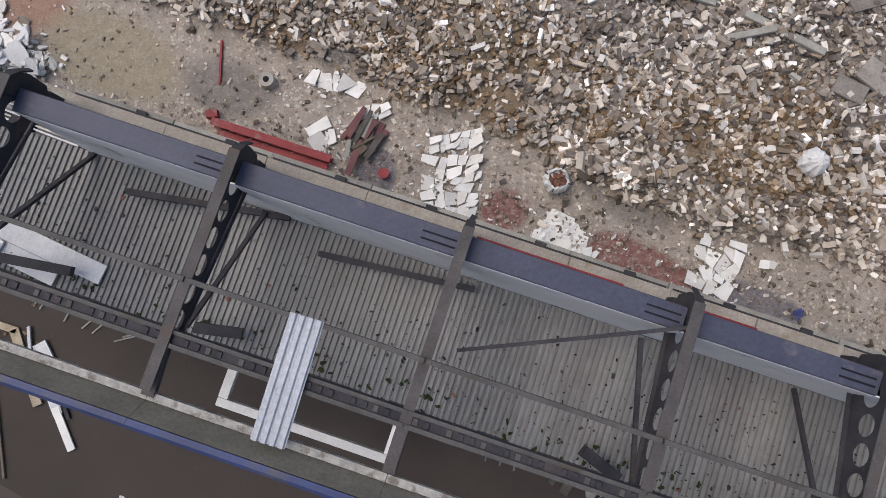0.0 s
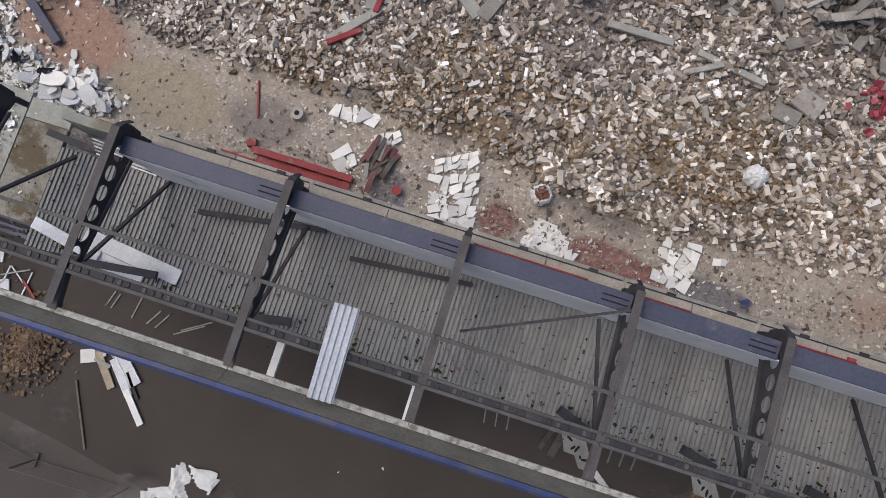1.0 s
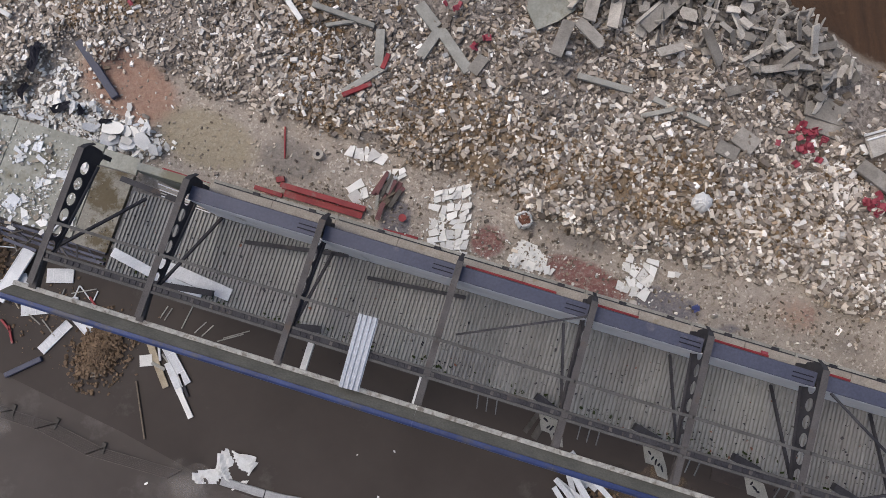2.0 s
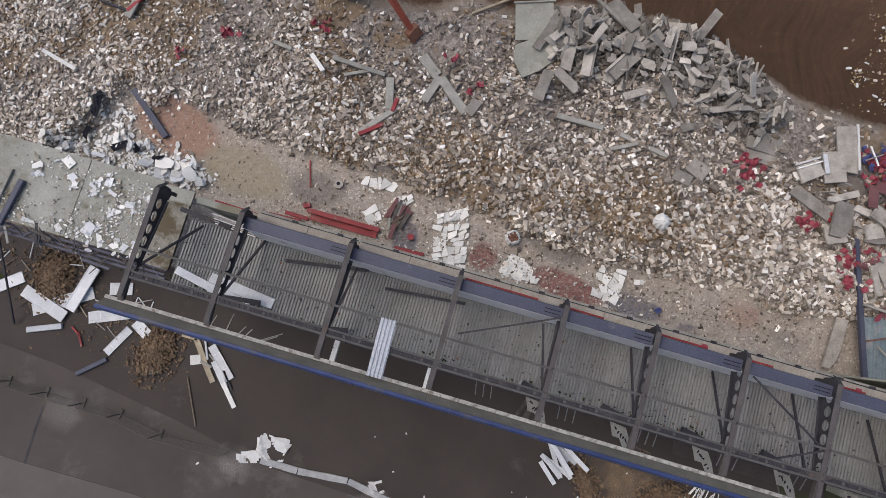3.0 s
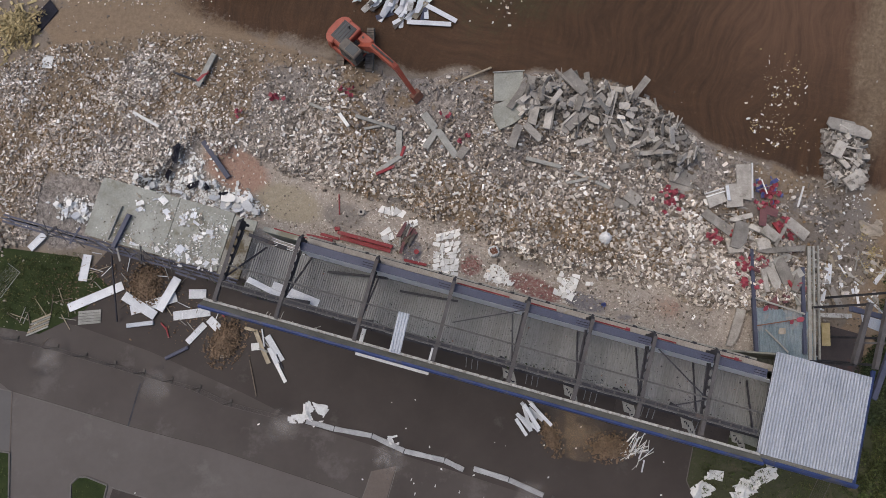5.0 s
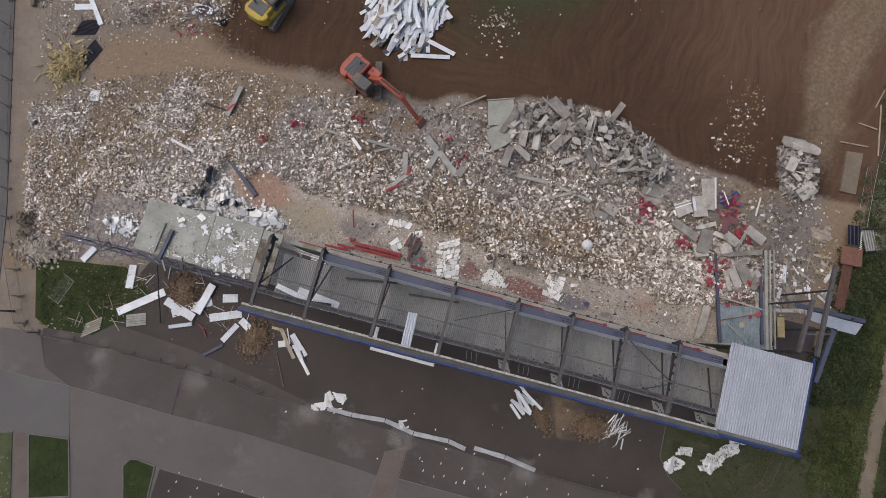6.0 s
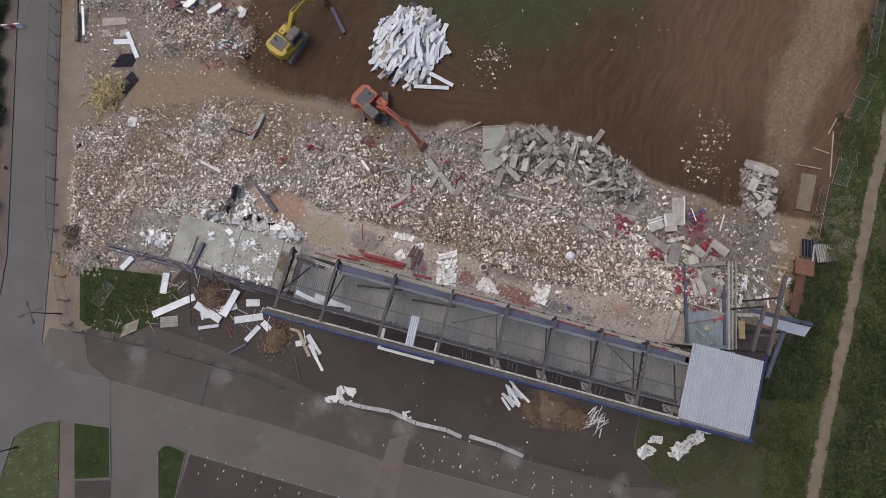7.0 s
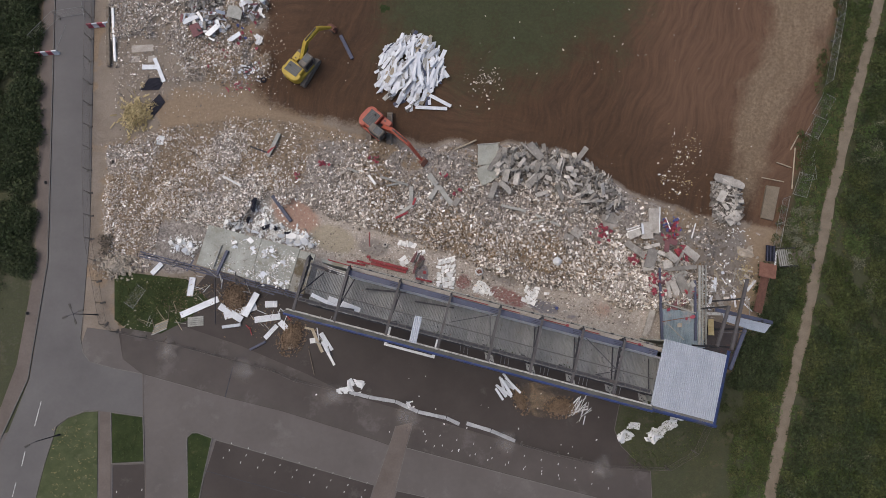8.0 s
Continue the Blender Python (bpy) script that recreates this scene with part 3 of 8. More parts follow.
    col = mix(nt, 0.4, col, mix(nt, fine, (0.2, 0.2, 0.2), (0.8, 0.8, 0.8)), "OVERLAY")
    nt.links.new(col, bsdf.inputs["Base Color"])
    bsdf.inputs["Roughness"].default_value = 0.92
    bn = nt.nodes.new("ShaderNodeBump")
    bn.inputs["Strength"].default_value, bn.inputs["Distance"].default_value = 0.8, 0.12
    nt.links.new(calc(nt, "ADD", n2, calc(nt, "MULTIPLY", n3, 0.35)), bn.inputs["Height"])
    nt.links.new(bn.outputs[0], bsdf.inputs["Normal"])
    return m


def build_ground():
    gx, gy = sheet_axis(-80, 82, 0.5), sheet_axis(-42, 66, 0.5)
    X, Y = np.meshgrid(gx, gy)
    x, y = X.ravel(), Y.ravel()
    z = relief(x, y)
    nx, ny = len(gx), len(gy)
    i = (np.arange(ny - 1)[:, None] * nx + np.arange(nx - 1)[None, :]).ravel()
    me = bpy.data.meshes.new("ground")
    me.from_pydata(np.stack((x, y, z), 1).tolist(), [], np.stack((i, i + 1, i + nx + 1, i + nx), 1).tolist())
    zs = zones(x, y)
    for name, four in (("cover", zs[:4]), ("tint", zs[4:8]), ("paint", zs[8:])):
        at = me.attributes.new(name, "FLOAT_COLOR", "POINT")
        at.data.foreach_set("color", np.clip(np.stack(four, 1), 0, 1).astype(np.float32).ravel())
    me.polygons.foreach_set("use_smooth", np.ones(len(me.polygons), bool))
    me.materials.append(ground_material())
    tagged(new("ground", me), "demolition site ground of dust, brown mud and rough grass", "ground", kind="structure")


build_ground()


def flat(name, pts, z, th, mat, label, category="ground", kind="structure"):
    bm = prism(bmesh.new(), pts, z - th, z)
    return whole(name, bm, MAT[mat], label, category, kind=kind)


# roads and car park, south and west
flat("car_park", [(-50, 0.6), (-45.6, -0.2), (-36, 4.2), (-33, 7.6), (-18, 3.3), (22.5, -8.4), (23.1, -13.3), (22.0, -17.0), (22.7, -19.2), (24.5, -21.2), (26.4, -22.7), (26.1, -28), (25, -60), (-120, -60), (-120, -30), (-57, -12), (-53, -8)], 0.012, 0.3,
     "tarmac", "brown-grey tarmac car park, worn and dusty", "car park")
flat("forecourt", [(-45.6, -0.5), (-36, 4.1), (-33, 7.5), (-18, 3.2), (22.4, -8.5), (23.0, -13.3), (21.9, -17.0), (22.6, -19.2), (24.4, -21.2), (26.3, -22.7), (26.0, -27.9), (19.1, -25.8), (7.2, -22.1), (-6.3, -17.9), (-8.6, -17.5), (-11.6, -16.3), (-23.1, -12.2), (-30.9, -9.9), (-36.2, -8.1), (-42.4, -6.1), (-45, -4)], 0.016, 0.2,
     "tarmacdark", "dark tarmac beside the stand", "car park")
flat("forecourt_edge", [(-45.3, 0.2), (-40, 0.9), (-36, -0.2), (-29, -2.9), (-20, -7.2), (-14, -10.4), (1, -15.6), (8.3, -18.2), (20.6, -21.6), (26.2, -22.9), (26.0, -27.8), (19.1, -25.75), (7.2, -22.05), (-6.3, -17.85), (-8.6, -17.45), (-11.6, -16.25), (-23.1, -12.15), (-30.9, -9.85), (-36.2, -8.05), (-42.4, -6.05), (-45, -4)], 0.02, 0.2,
     "tarmacmid", "mid-brown tarmac along the fence line", "car park")
flat("road", [(-55.6, 120), (-49.9, 120), (-49.9, 14), (-50.6, 3), (-50.9, -0.9), (-50.5, -2.8), (-49.5, -4.1), (-46, -5.2), (-42.2, -6.2), (-42.1, -11.85), (-46.4, -11.15), (-48.1, -10.8), (-50.1, -10.7), (-52.3, -11.5), (-53.9, -12.6), (-55.4, -17.4), (-56.5, -22), (-64, -60), (-76, -60), (-64, -22), (-57.8, -6), (-55.6, 10)], 0.02, 0.3,
     "road", "grey asphalt road", "road")
flat("parking_bay", [(-32.2, -15.6), (-11.0, -22.6), (-15, -34), (-36, -27)], 0.02, 0.1, "tarmacdark", "dark tarmac parking bays with dotted markings", "parking bay")
flat("parking_bay", [(-7.9, -23.5), (19.5, -30.2), (17, -40), (-11.5, -33)], 0.02, 0.1, "tarmacdark", "dark tarmac parking bays with dotted markings", "parking bay")
flat("service_strip", [(-7.8, -15.0), (-5.4, -14.6), (-6.5, -17.9), (-8.1, -23.4), (-9.6, -30), (-13.2, -30), (-10.8, -22.6), (-8.7, -17.5)], 0.023, 0.1, "footway", "brown patched strip across the car park", "tarmac patch")
flat("parking_bay", [(-46.2, -18.1), (-41.9, -18.2), (-41.7, -30), (-46.1, -30)], 0.026, 0.1, "tarmacdark", "small dark tarmac square beside the verge", "parking bay")
flat("pavement", [(-57.4, 120), (-55.85, 120), (-55.85, 10), (-58.1, -6), (-62, -15), (-63.5, -15), (-59.6, -4), (-57.4, 10)], 0.10, 0.3, "footway", "brown asphalt footway along the road", "pavement")
flat("footpath", [(-48.0, -10.9), (-46.5, -11.1), (-46.3, -40), (-48.0, -40)], 0.03, 0.1, "footway", "brown paved strip between two verges", "path")
flat("verge", [(-56.4, -21.9), (-55.3, -17.4), (-53.8, -12.7), (-52.3, -11.6), (-50.1, -10.9), (-48.3, -10.9), (-48.0, -45), (-62, -45)], 0.08, 0.2, "lawn", "pale weedy grass verge with a rounded kerb", "grass verge")
flat("verge", [(-46.4, -11.2), (-42.2, -12.0), (-42.0, -17.8), (-46.2, -17.8)], 0.08, 0.2, "lawndark", "square of dark grass with a kerb", "grass verge")
flat("verge", [(-36.0, -15.0), (-35.4, -14.5), (-34.7, -14.5), (-32.8, -15.3), (-33.9, -19.8), (-34.6, -23), (-36, -29), (-36.2, -28)], 0.08, 0.2, "lawndark", "narrow wedge of dark grass between bays", "grass verge")
flat("verge", [(-46.3, 8.3), (-36.2, 6.6), (-33.2, 3.6), (-35.8, 1.0), (-39.8, -0.8), (-44.6, 0.2), (-46.2, 1.5)], 0.05, 0.2, "lawndark", "patch of dark grass strewn with debris", "grass verge")


def kerb_run(points, label="pale concrete kerb stones"):
    k = thing("kerb", label, "kerb", kind="structure")
    for a, b in zip(points, points[1:]):
        a, b = Vector((*a, 0)), Vector((*b, 0))
        n = max(1, round((b - a).length / 1.8))
        for i in range(n):
            p, q = a.lerp(b, (i + 0.01) / n), a.lerp(b, (i + 0.99) / n)
            part("kerb_stone", bar(bmesh.new(), p + Vector((0, 0, 0.055)), q + Vector((0, 0, 0.055)), 0.14, 0.13), MAT["kerb"], k)


kerb_run([(-55.75, 50), (-55.75, 10), (-58.0, -6), (-62, -15)])
kerb_run([(-56.6, -22.3), (-55.4, -17.4), (-53.9, -12.5), (-52.3, -11.45), (-50.1, -10.75), (-48.1, -10.8)])
kerb_run([(-46.5, -11.1), (-42.1, -11.9), (-41.9, -17.9), (-46.3, -17.9), (-46.5, -11.1)])
kerb_run([(-36.0, -24), (-36.15, -15.0), (-35.5, -14.4), (-34.7, -14.4), (-32.7, -15.25), (-33.8, -19.8), (-34.7, -24)])


# the trodden path through the scrub in the east
PATH_Y, PATH_X = (-60, -27, -12.2, -6.2, 3.1, 13.4, 24, 34.1, 42.8, 80), (31.5, 41.9, 46.7, 48.9, 52.0, 55.5, 59.4, 63.3, 66.7, 81)


def build_path():
    bm = bmesh.new()
    rows = []
    for k in range(60):
        y = -45 + k * 2.0
        cx = np.interp(y, PATH_Y, PATH_X)
        w = 0.86 + 0.09 * math.sin(k * 1.7) + 0.05 * math.sin(k * 4.1)
        zs = [float(relief(np.array([cx + s]), np.array([float(y)]))[0]) + 0.05 for s in (-w, 0, w)]
        zz = max(zs)
        rows.append([bm.verts.new((cx + s, y, zz + dz)) for s, dz in ((-w, 0), (0, 0.02), (w, 0), (w, -0.4), (-w, -0.4))])
    for a, b in zip(rows, rows[1:]):
        for i in range(5):
            j = (i + 1) % 5
            bm.faces.new((a[i], a[j], b[j], b[i]))
    whole("footpath", bm, MAT["path"], "narrow trodden earth path through scrub", "path", kind="structure")


build_path()



def rough_slab(bm, lx, ly, th, m, r, broken=0.4):
    """A long cast slab with jittered corners, now and then with one broken off."""
    j = lambda: r.uniform(-0.05, 0.05)
    pts = [(-0.5 + j(), -0.5 + j()), (0.5 + j(), -0.5 + j()), (0.5 + j(), 0.5 + j()), (-0.5 + j(), 0.5 + j())]
    if r.random() < broken:
        x, y = pts[2]
        pts[2:3] = [(x, y - r.uniform(0.3, 0.7)), (x - r.uniform(0.02, 0.12), y - 0.28), (x - r.uniform(0.15, 0.35), y)]
    if r.random() < broken * 0.5:
        x, y = pts[0]
        pts[0:1] = [(x, y + r.uniform(0.3, 0.6)), (x + r.uniform(0.1, 0.3), y)]
    return prism(bm, [(x * lx, y * ly) for x, y in pts], -th / 2, th / 2, m)


def laid(a, b, z, tilt=0.0, rise=0.0):
    """A frame whose x axis runs from a to b, its middle at height z."""
    d = Vector((b[0] - a[0], b[1] - a[1], 0))
    return Matrix.Translation(((a[0] + b[0]) / 2, (a[1] + b[1]) / 2, z)) @ d.to_track_quat("X", "Z").to_matrix().to_4x4() @ pose(0, 0, 0, tilt, rise, 0), d.length


def crumbs(name, spots, n, lo, hi, mat, label, seed, z=None, m=Matrix(), flat=0.3, category="litter"):
    """Countless small torn scraps drifted round spots (x, y, spread x, spread y)."""
    r = random.Random(seed)
    bm = bmesh.new()
    for k in range(n):
        cx, cy, sx, sy = r.choice(spots)
        x, y = r.gauss(cx, sx), r.gauss(cy, sy)
        s = lo + (hi - lo) * r.random() ** 2.2
        zz = (ground_z(x, y) + 0.08 if z is None else z) + r.uniform(0, 0.1)
        shard(bm, s * r.uniform(0.8, 2.0), s * r.uniform(0.6, 1.1), max(0.02, s * flat), m @ pose(x, y, zz, r.gauss(0, 18), r.gauss(0, 18), r.uniform(0, 360)), r)
    return whole(name, bm, MAT[mat], label, category, kind="stuff")
# ---- the stripped grandstand: local axes u along it, v towards the pitch ----
ST = pose(0, 0, 0, 0, 0, -17.7)
RAFTERS = (-18.05, -12.9, -6.4, 0.05, 6.25, 11.5, 16.6, 21.7)
U0, U1, UD, DECK = -17.5, 26.0, 29.1, 6.9
stand = thing("grandstand", "half-stripped steel grandstand with open roof frames and ribbed deck", "grandstand", ST)


def loc(u, v, z=0.0):
    return ST @ Vector((u, v, z))


def deck_sheet(length, width, ribs, depth, th=0.012, crest=0.3, side=0.15):
    """A ribbed steel sheet: ribs run along y, the sheet is width wide in x."""
    pitch = width / ribs
    prof = []
    for k in range(ribs):
        a = -width / 2 + k * pitch
        lo = (1 - crest - 2 * side) / 2
        prof += [(a, 0), (a + pitch * lo, 0), (a + pitch * (lo + side), depth), (a + pitch * (lo + side + crest), depth), (a + pitch * (lo + 2 * side + crest), 0)]
    prof.append((width / 2, 0))
    bm = bmesh.new()
    top = [[bm.verts.new((x, y, z)) for x, z in prof] for y in (-length / 2, length / 2)]
    low = [[bm.verts.new((x, y, z - th)) for x, z in prof] for y in (-length / 2, length / 2)]
    for i in range(len(prof) - 1):
        bm.faces.new((top[0][i], top[0][i + 1], top[1][i + 1], top[1][i]))
        bm.faces.new((low[0][i + 1], low[0][i], low[1][i], low[1][i + 1]))
        bm.faces.new((low[0][i], low[0][i + 1], top[0][i + 1], top[0][i]))
        bm.faces.new((top[1][i], top[1][i + 1], low[1][i + 1], low[1][i]))
    return bm


sheet_mesh = mesh_of("deck_sheet", deck_sheet(4.54, 0.99, 5, 0.07, crest=0.56, side=0.08), MAT["ribdeck"])
n_sheets = round(UD - U0)
for k in range(n_sheets):
    ob = part("deck_sheet", sheet_mesh, None, stand)
    ob.location = (U0 + (k + 0.5) * (UD - U0) / n_sheets, -1.25 + 0.02 * math.sin(k * 2.3), DECK + 0.004 * (k % 2))


def strip(pts, u0, u1):
    """A long member with the given cross-section (v, z) from u0 to u1."""
    bm = bmesh.new()
    m = Matrix(((0, 0, 1, 0), (1, 0, 0, 0), (0, 1, 0, 0), (0, 0, 0, 1)))
    return prism(bm, pts, u0, u1, m)


def rect(v0, v1, z0, z1):
    return [(v0, z0), (v1, z0), (v1, z1), (v0, z1)]


UW = -12.9   # west end of the panels along the back
part("flashing", strip([(1.02, 6.95), (1.06, 6.93), (1.20, 10.60), (1.16, 10.60)], UW + 0.1, U1), MAT["lead"], stand, "pale grey flashing strip")
for k, (a, b) in enumerate(zip(RAFTERS[1:], RAFTERS[2:] + (U1,))):
    part("back_panel", strip([(1.17, 10.62), (1.22, 10.56), (1.78, 10.62), (1.82, 10.50), (1.86, 10.52), (1.82, 10.70), (1.20, 10.67)], a + 0.09, b - 0.09), MAT["blue"], stand, "faded blue back panel")
    for j in (0, 1):
        v = 1.36 + 0.2 * j
        part("slot", strip(rect(v, v + 0.05, 10.66, 10.70), b - 1.15, b - 0.2), MAT["black"], stand, "dark slot in the panel")
    n = 2 if b - a > 4 else 1
    for i in range(n):
        p, q = a + (b - a) * i / n, a + (b - a) * (i + 1) / n
        part("coping", strip(rect(1.87, 2.42, 8.45, 8.80 + 0.02 * (i % 2)), p + 0.012, q - 0.012), MAT["coping"], stand, "buff concrete terrace step")
        part("terrace_step", strip(rect(2.44, 2.66, 8.1, 8.5 - 0.03 * (i % 2)), p + 0.012, q - 0.012), MAT["greyplank"], stand, "grey lower step with rail")
    part("rail", strip(rect(2.46, 2.51, 8.58, 8.63), a + 0.1, b - 0.1), MAT["steel"], stand, "dark rail")
    part("red_rail", strip(rect(1.88 if k < 2 else 2.02, 1.95 if k < 2 else 2.13, 8.84, 8.90), a + 0.3, b - 1.4 - 1.2 * (k % 2)), MAT["red"], stand, "red painted rail")
    for i in range(2):
        u = a + (b - a) * (0.35 + 0.45 * i)
        part("clip", box(bmesh.new(), 0.35, 0.22, 0.12, Matrix.Translation((u, 2.5, 8.52)), 0.02), MAT["steel"], stand, "dark broken fixing")
part("flashing", strip([(1.02, 6.95), (1.06, 6.93), (1.16, 9.8), (1.12, 9.8)], U1, UD), MAT["lead"], stand, "pale grey flashing strip")
part("coping", strip(rect(1.87, 2.42, 8.45, 8.80), U1, UD), MAT["coping"], stand, "buff concrete terrace step")
part("back_wall", strip(rect(2.0, 2.4, 0.0, 8.44), UW - 4, UD), MAT["slab"], stand, "concrete back wall")
part("edge_beam", strip(rect(-3.72, -3.50, 6.3, 6.88), U0, UD), MAT["steel"], stand, "dark deck edge beam")
part("facade_wall", strip(rect(-3.66, -3.46, 0.0, 6.28), U0, UD), MAT["slab"], stand, "rendered outer wall")
part("ground_floor", strip(rect(-5.2, 1.7, 0.0, 0.06), 18.0, UD), MAT["brownfloor"], stand, "dark brown floor")
part("ground_floor", strip(rect(-3.4, 1.7, 0.0, 0.06), RAFTERS[0], 17.99), MAT["brownfloor"], stand, "dark brown floor")

# south eaves: lichened gutter edge, felt slope, blue fascia
E0 = -19.0
for k, (a, b) in enumerate(zip((E0,) + RAFTERS[1:], RAFTERS[1:] + (26.5,))):
    part("gutter_edge", strip([(-4.80, 10.7), (-4.62, 10.7), (-4.60, 10.93), (-4.80, 10.96)], a + 0.01, b - 0.01), MAT["gutter"], stand, "pale lichened gutter edge")
    part("eaves_slope", strip([(-4.82, 10.7), (-4.82, 10.88), (-5.16, 11.58), (-5.20, 11.5), (-5.12, 10.7)], a + 0.005, b - 0.005), MAT["roofedge"], stand, "grey-green felt eaves")
    part("fascia", strip([(-5.21, 11.45), (-5.17, 11.62), (-5.32, 11.66), (-5.42, 11.58), (-5.48, 11.3), (-5.48, 10.0), (-5.41, 10.0), (-5.40, 11.2), (-5.34, 11.4)], a + 0.005, b - 0.005), MAT["bluefascia"], stand, "bright blue curved fascia")


def cell_web(n, v0, v1, d0, d1, z, th=0.03):
    """A tapering web with round openings; top edge at z, depth d0 at v0 to d1 at v1."""
    bm = bmesh.new()
    seg = 16
    for k in range(n):
        a, b = v0 + (v1 - v0) * k / n, v0 + (v1 - v0) * (k + 1) / n
        da, db = d0 + (d1 - d0) * k / n, d0 + (d1 - d0) * (k + 1) / n
        c, dm = (a + b) / 2, (da + db) / 2
        r = 0.40 * min(dm, abs(b - a))
        inner, outer = [], []
        for s in range(seg):
            t = 2 * math.pi * s / seg
            cx, sx = math.cos(t), math.sin(t)
            inner.append((c + r * cx, z - dm / 2 + r * sx))
            kk = 1 / max(abs(cx), abs(sx))
            fv = cx * kk
            depth = dm + (db - da) * fv / 2
            outer.append((c + (b - a) / 2 * fv, z - dm / 2 + (dm - depth) / 2 * 0 + (sx * kk * depth / 2) + (dm - depth) / 2))
        for side in (-th / 2, th / 2):
            iv = [bm.verts.new((side, p, q)) for p, q in inner]
            ov = [bm.verts.new((side, p, q)) for p, q in outer]
            for s in range(seg):
                j = (s + 1) % seg
                bm.faces.new((iv[s], iv[j], ov[j], ov[s]) if side > 0 else (ov[s], ov[j], iv[j], iv[s]))
            if side < 0:
                first = iv
            else:
                for s in range(seg):
                    j = (s + 1) % seg
                    bm.faces.new((first[s], first[j], iv[j], iv[s]))
    bmesh.ops.remove_doubles(bm, verts=bm.verts[:], dist=0.002)
    return bm


ZT = 11.15
web_mesh = mesh_of("web", cell_web(6, -3.1, 1.55, 0.75, 1.55, ZT - 0.03), MAT["steel"])
for k, u in enumerate(RAFTERS):
    raf = part("rafter", boxes((0.30, 6.5, 0.03, Matrix.Translation((0, -1.25, ZT - 0.03)))), MAT["flange"], stand, "dusty cellular roof rafter")
    raf.location = (u, 0, 0.1 * (1 if k < 3 else 0))
    part("web", web_mesh, None, raf, "dark web with round openings")
    bm = bmesh.new()
    bar(bm, (0, 1.5, ZT - 1.66), (0, -3.2, ZT - 0.80), 0.22, 0.03)
    part("bottom_flange", bm, MAT["steel"], raf)
    bm = bmesh.new()
    # solid head plate, standing on the wall by a short post
    prism(bm, [(1.55, ZT - 0.03), (1.55, ZT - 1.6), (1.95, ZT - 1.75), (2.25, ZT - 1.5), (2.3, ZT - 0.75), (2.15, ZT - 0.2), (1.95, ZT - 0.04)], -0.05, 0.05,
          Matrix(((0, 0, 1, 0), (1, 0, 0, 0), (0, 1, 0, 0), (0, 0, 0, 1))))
    bar(bm, (0, 1.97, ZT - 0.04), (0, 2.2, ZT - 0.3), 0.26, 0.05)
    bar(bm, (0, 2.2, ZT - 0.3), (0.03, 2.42, ZT - 0.75), 0.16, 0.05)
    part("rafter_head", bm, MAT["steel"], raf, "dark cranked rafter head")
    part("post", boxes((0.16, 0.22, ZT - 1.7 - 8.8, Matrix.Translation((0, 2.05, 8.8)))), MAT["steel"], raf)
    bm = bmesh.new()
    bar(bm, (0, -3.2, ZT - 0.08), (0, -4.7, ZT - 0.30), 0.34, 0.06)
    bar(bm, (0, -3.2, ZT - 0.38), (0, -4.7, ZT - 0.56), 0.06, 0.46)
    part("eaves_strut", bm, MAT["flange"], raf, "grey strut to the eaves")

ends = RAFTERS + (25.9,)
for a, b in zip(ends, ends[1:]):
    m = 0.03
    part("purlin", boxes((b - a - 2 * m, 0.13, 0.18, Matrix.Translation(((a + b) / 2, -1.6, ZT + 0.01)))), MAT["purlin"], stand, "thin grey purlin")
    part("eaves_beam", boxes((b - a - 2 * m, 0.34, 0.5, Matrix.Translation(((a + b) / 2, -3.12, ZT - 0.52)))), MAT["steel"], stand, "dark beam along the eaves")
    for v, w in ((-2.95, 0.10), (-3.30, 0.12)):
        part("angle", boxes((b - a - 2 * m, w, 0.06, Matrix.Translation(((a + b) / 2, v, ZT + 0.0)))), MAT["purlin"], stand, "grey steel angle")
    for i in range(int((b - a) / 0.3)):
        if (i * 7 + int(b)) % 5:
            part("cleat", box(bmesh.new(), 0.14, 0.18, 0.05, Matrix.Translation((a + 0.25 + 0.3 * i, -3.125, ZT - 0.03)), 0.012), MAT["steel" if i % 3 else "flange"], stand)

# loose and bent braces left on the frame
for a, b, w in (((-13.0, -2.9, 10.0), (-12.5, 1.0, 7.05), 0.13), ((-18.3, -2.7, 10.0), (-16.5, 0.8, 7.3), 0.13), ((-6.45, -2.9, 10.0), (-6.3, 0.9, 7.5), 0.13), ((0.8, -1.2, 9.5), (6.4, 1.4, 11.0), 0.10),
                ((5.3, 0.7, 10.4), (6.3, -3.1, 10.0), 0.12), ((11.4, 0.9, 7.05), (11.7, -3.3, 10.0), 0.12), ((16.55, 0.9, 7.05), (16.75, -2.9, 10.0), 0.12), ((21.5, 0.95, 7.1), (21.5, -3.3, 10.0), 0.12), ((26.2, 0.7, 7.1), (26.1, -3.3, 10.0), 0.12),
                ((17.1, 1.1, ZT - 0.2), (21.8, -1.8, ZT - 0.2), 0.09), ((19.1, -2.9, ZT - 0.2), (21.7, -1.7, ZT - 0.2), 0.09)):
    part("brace", bar(bmesh.new(), a, b, w, w), MAT["steel"], stand)
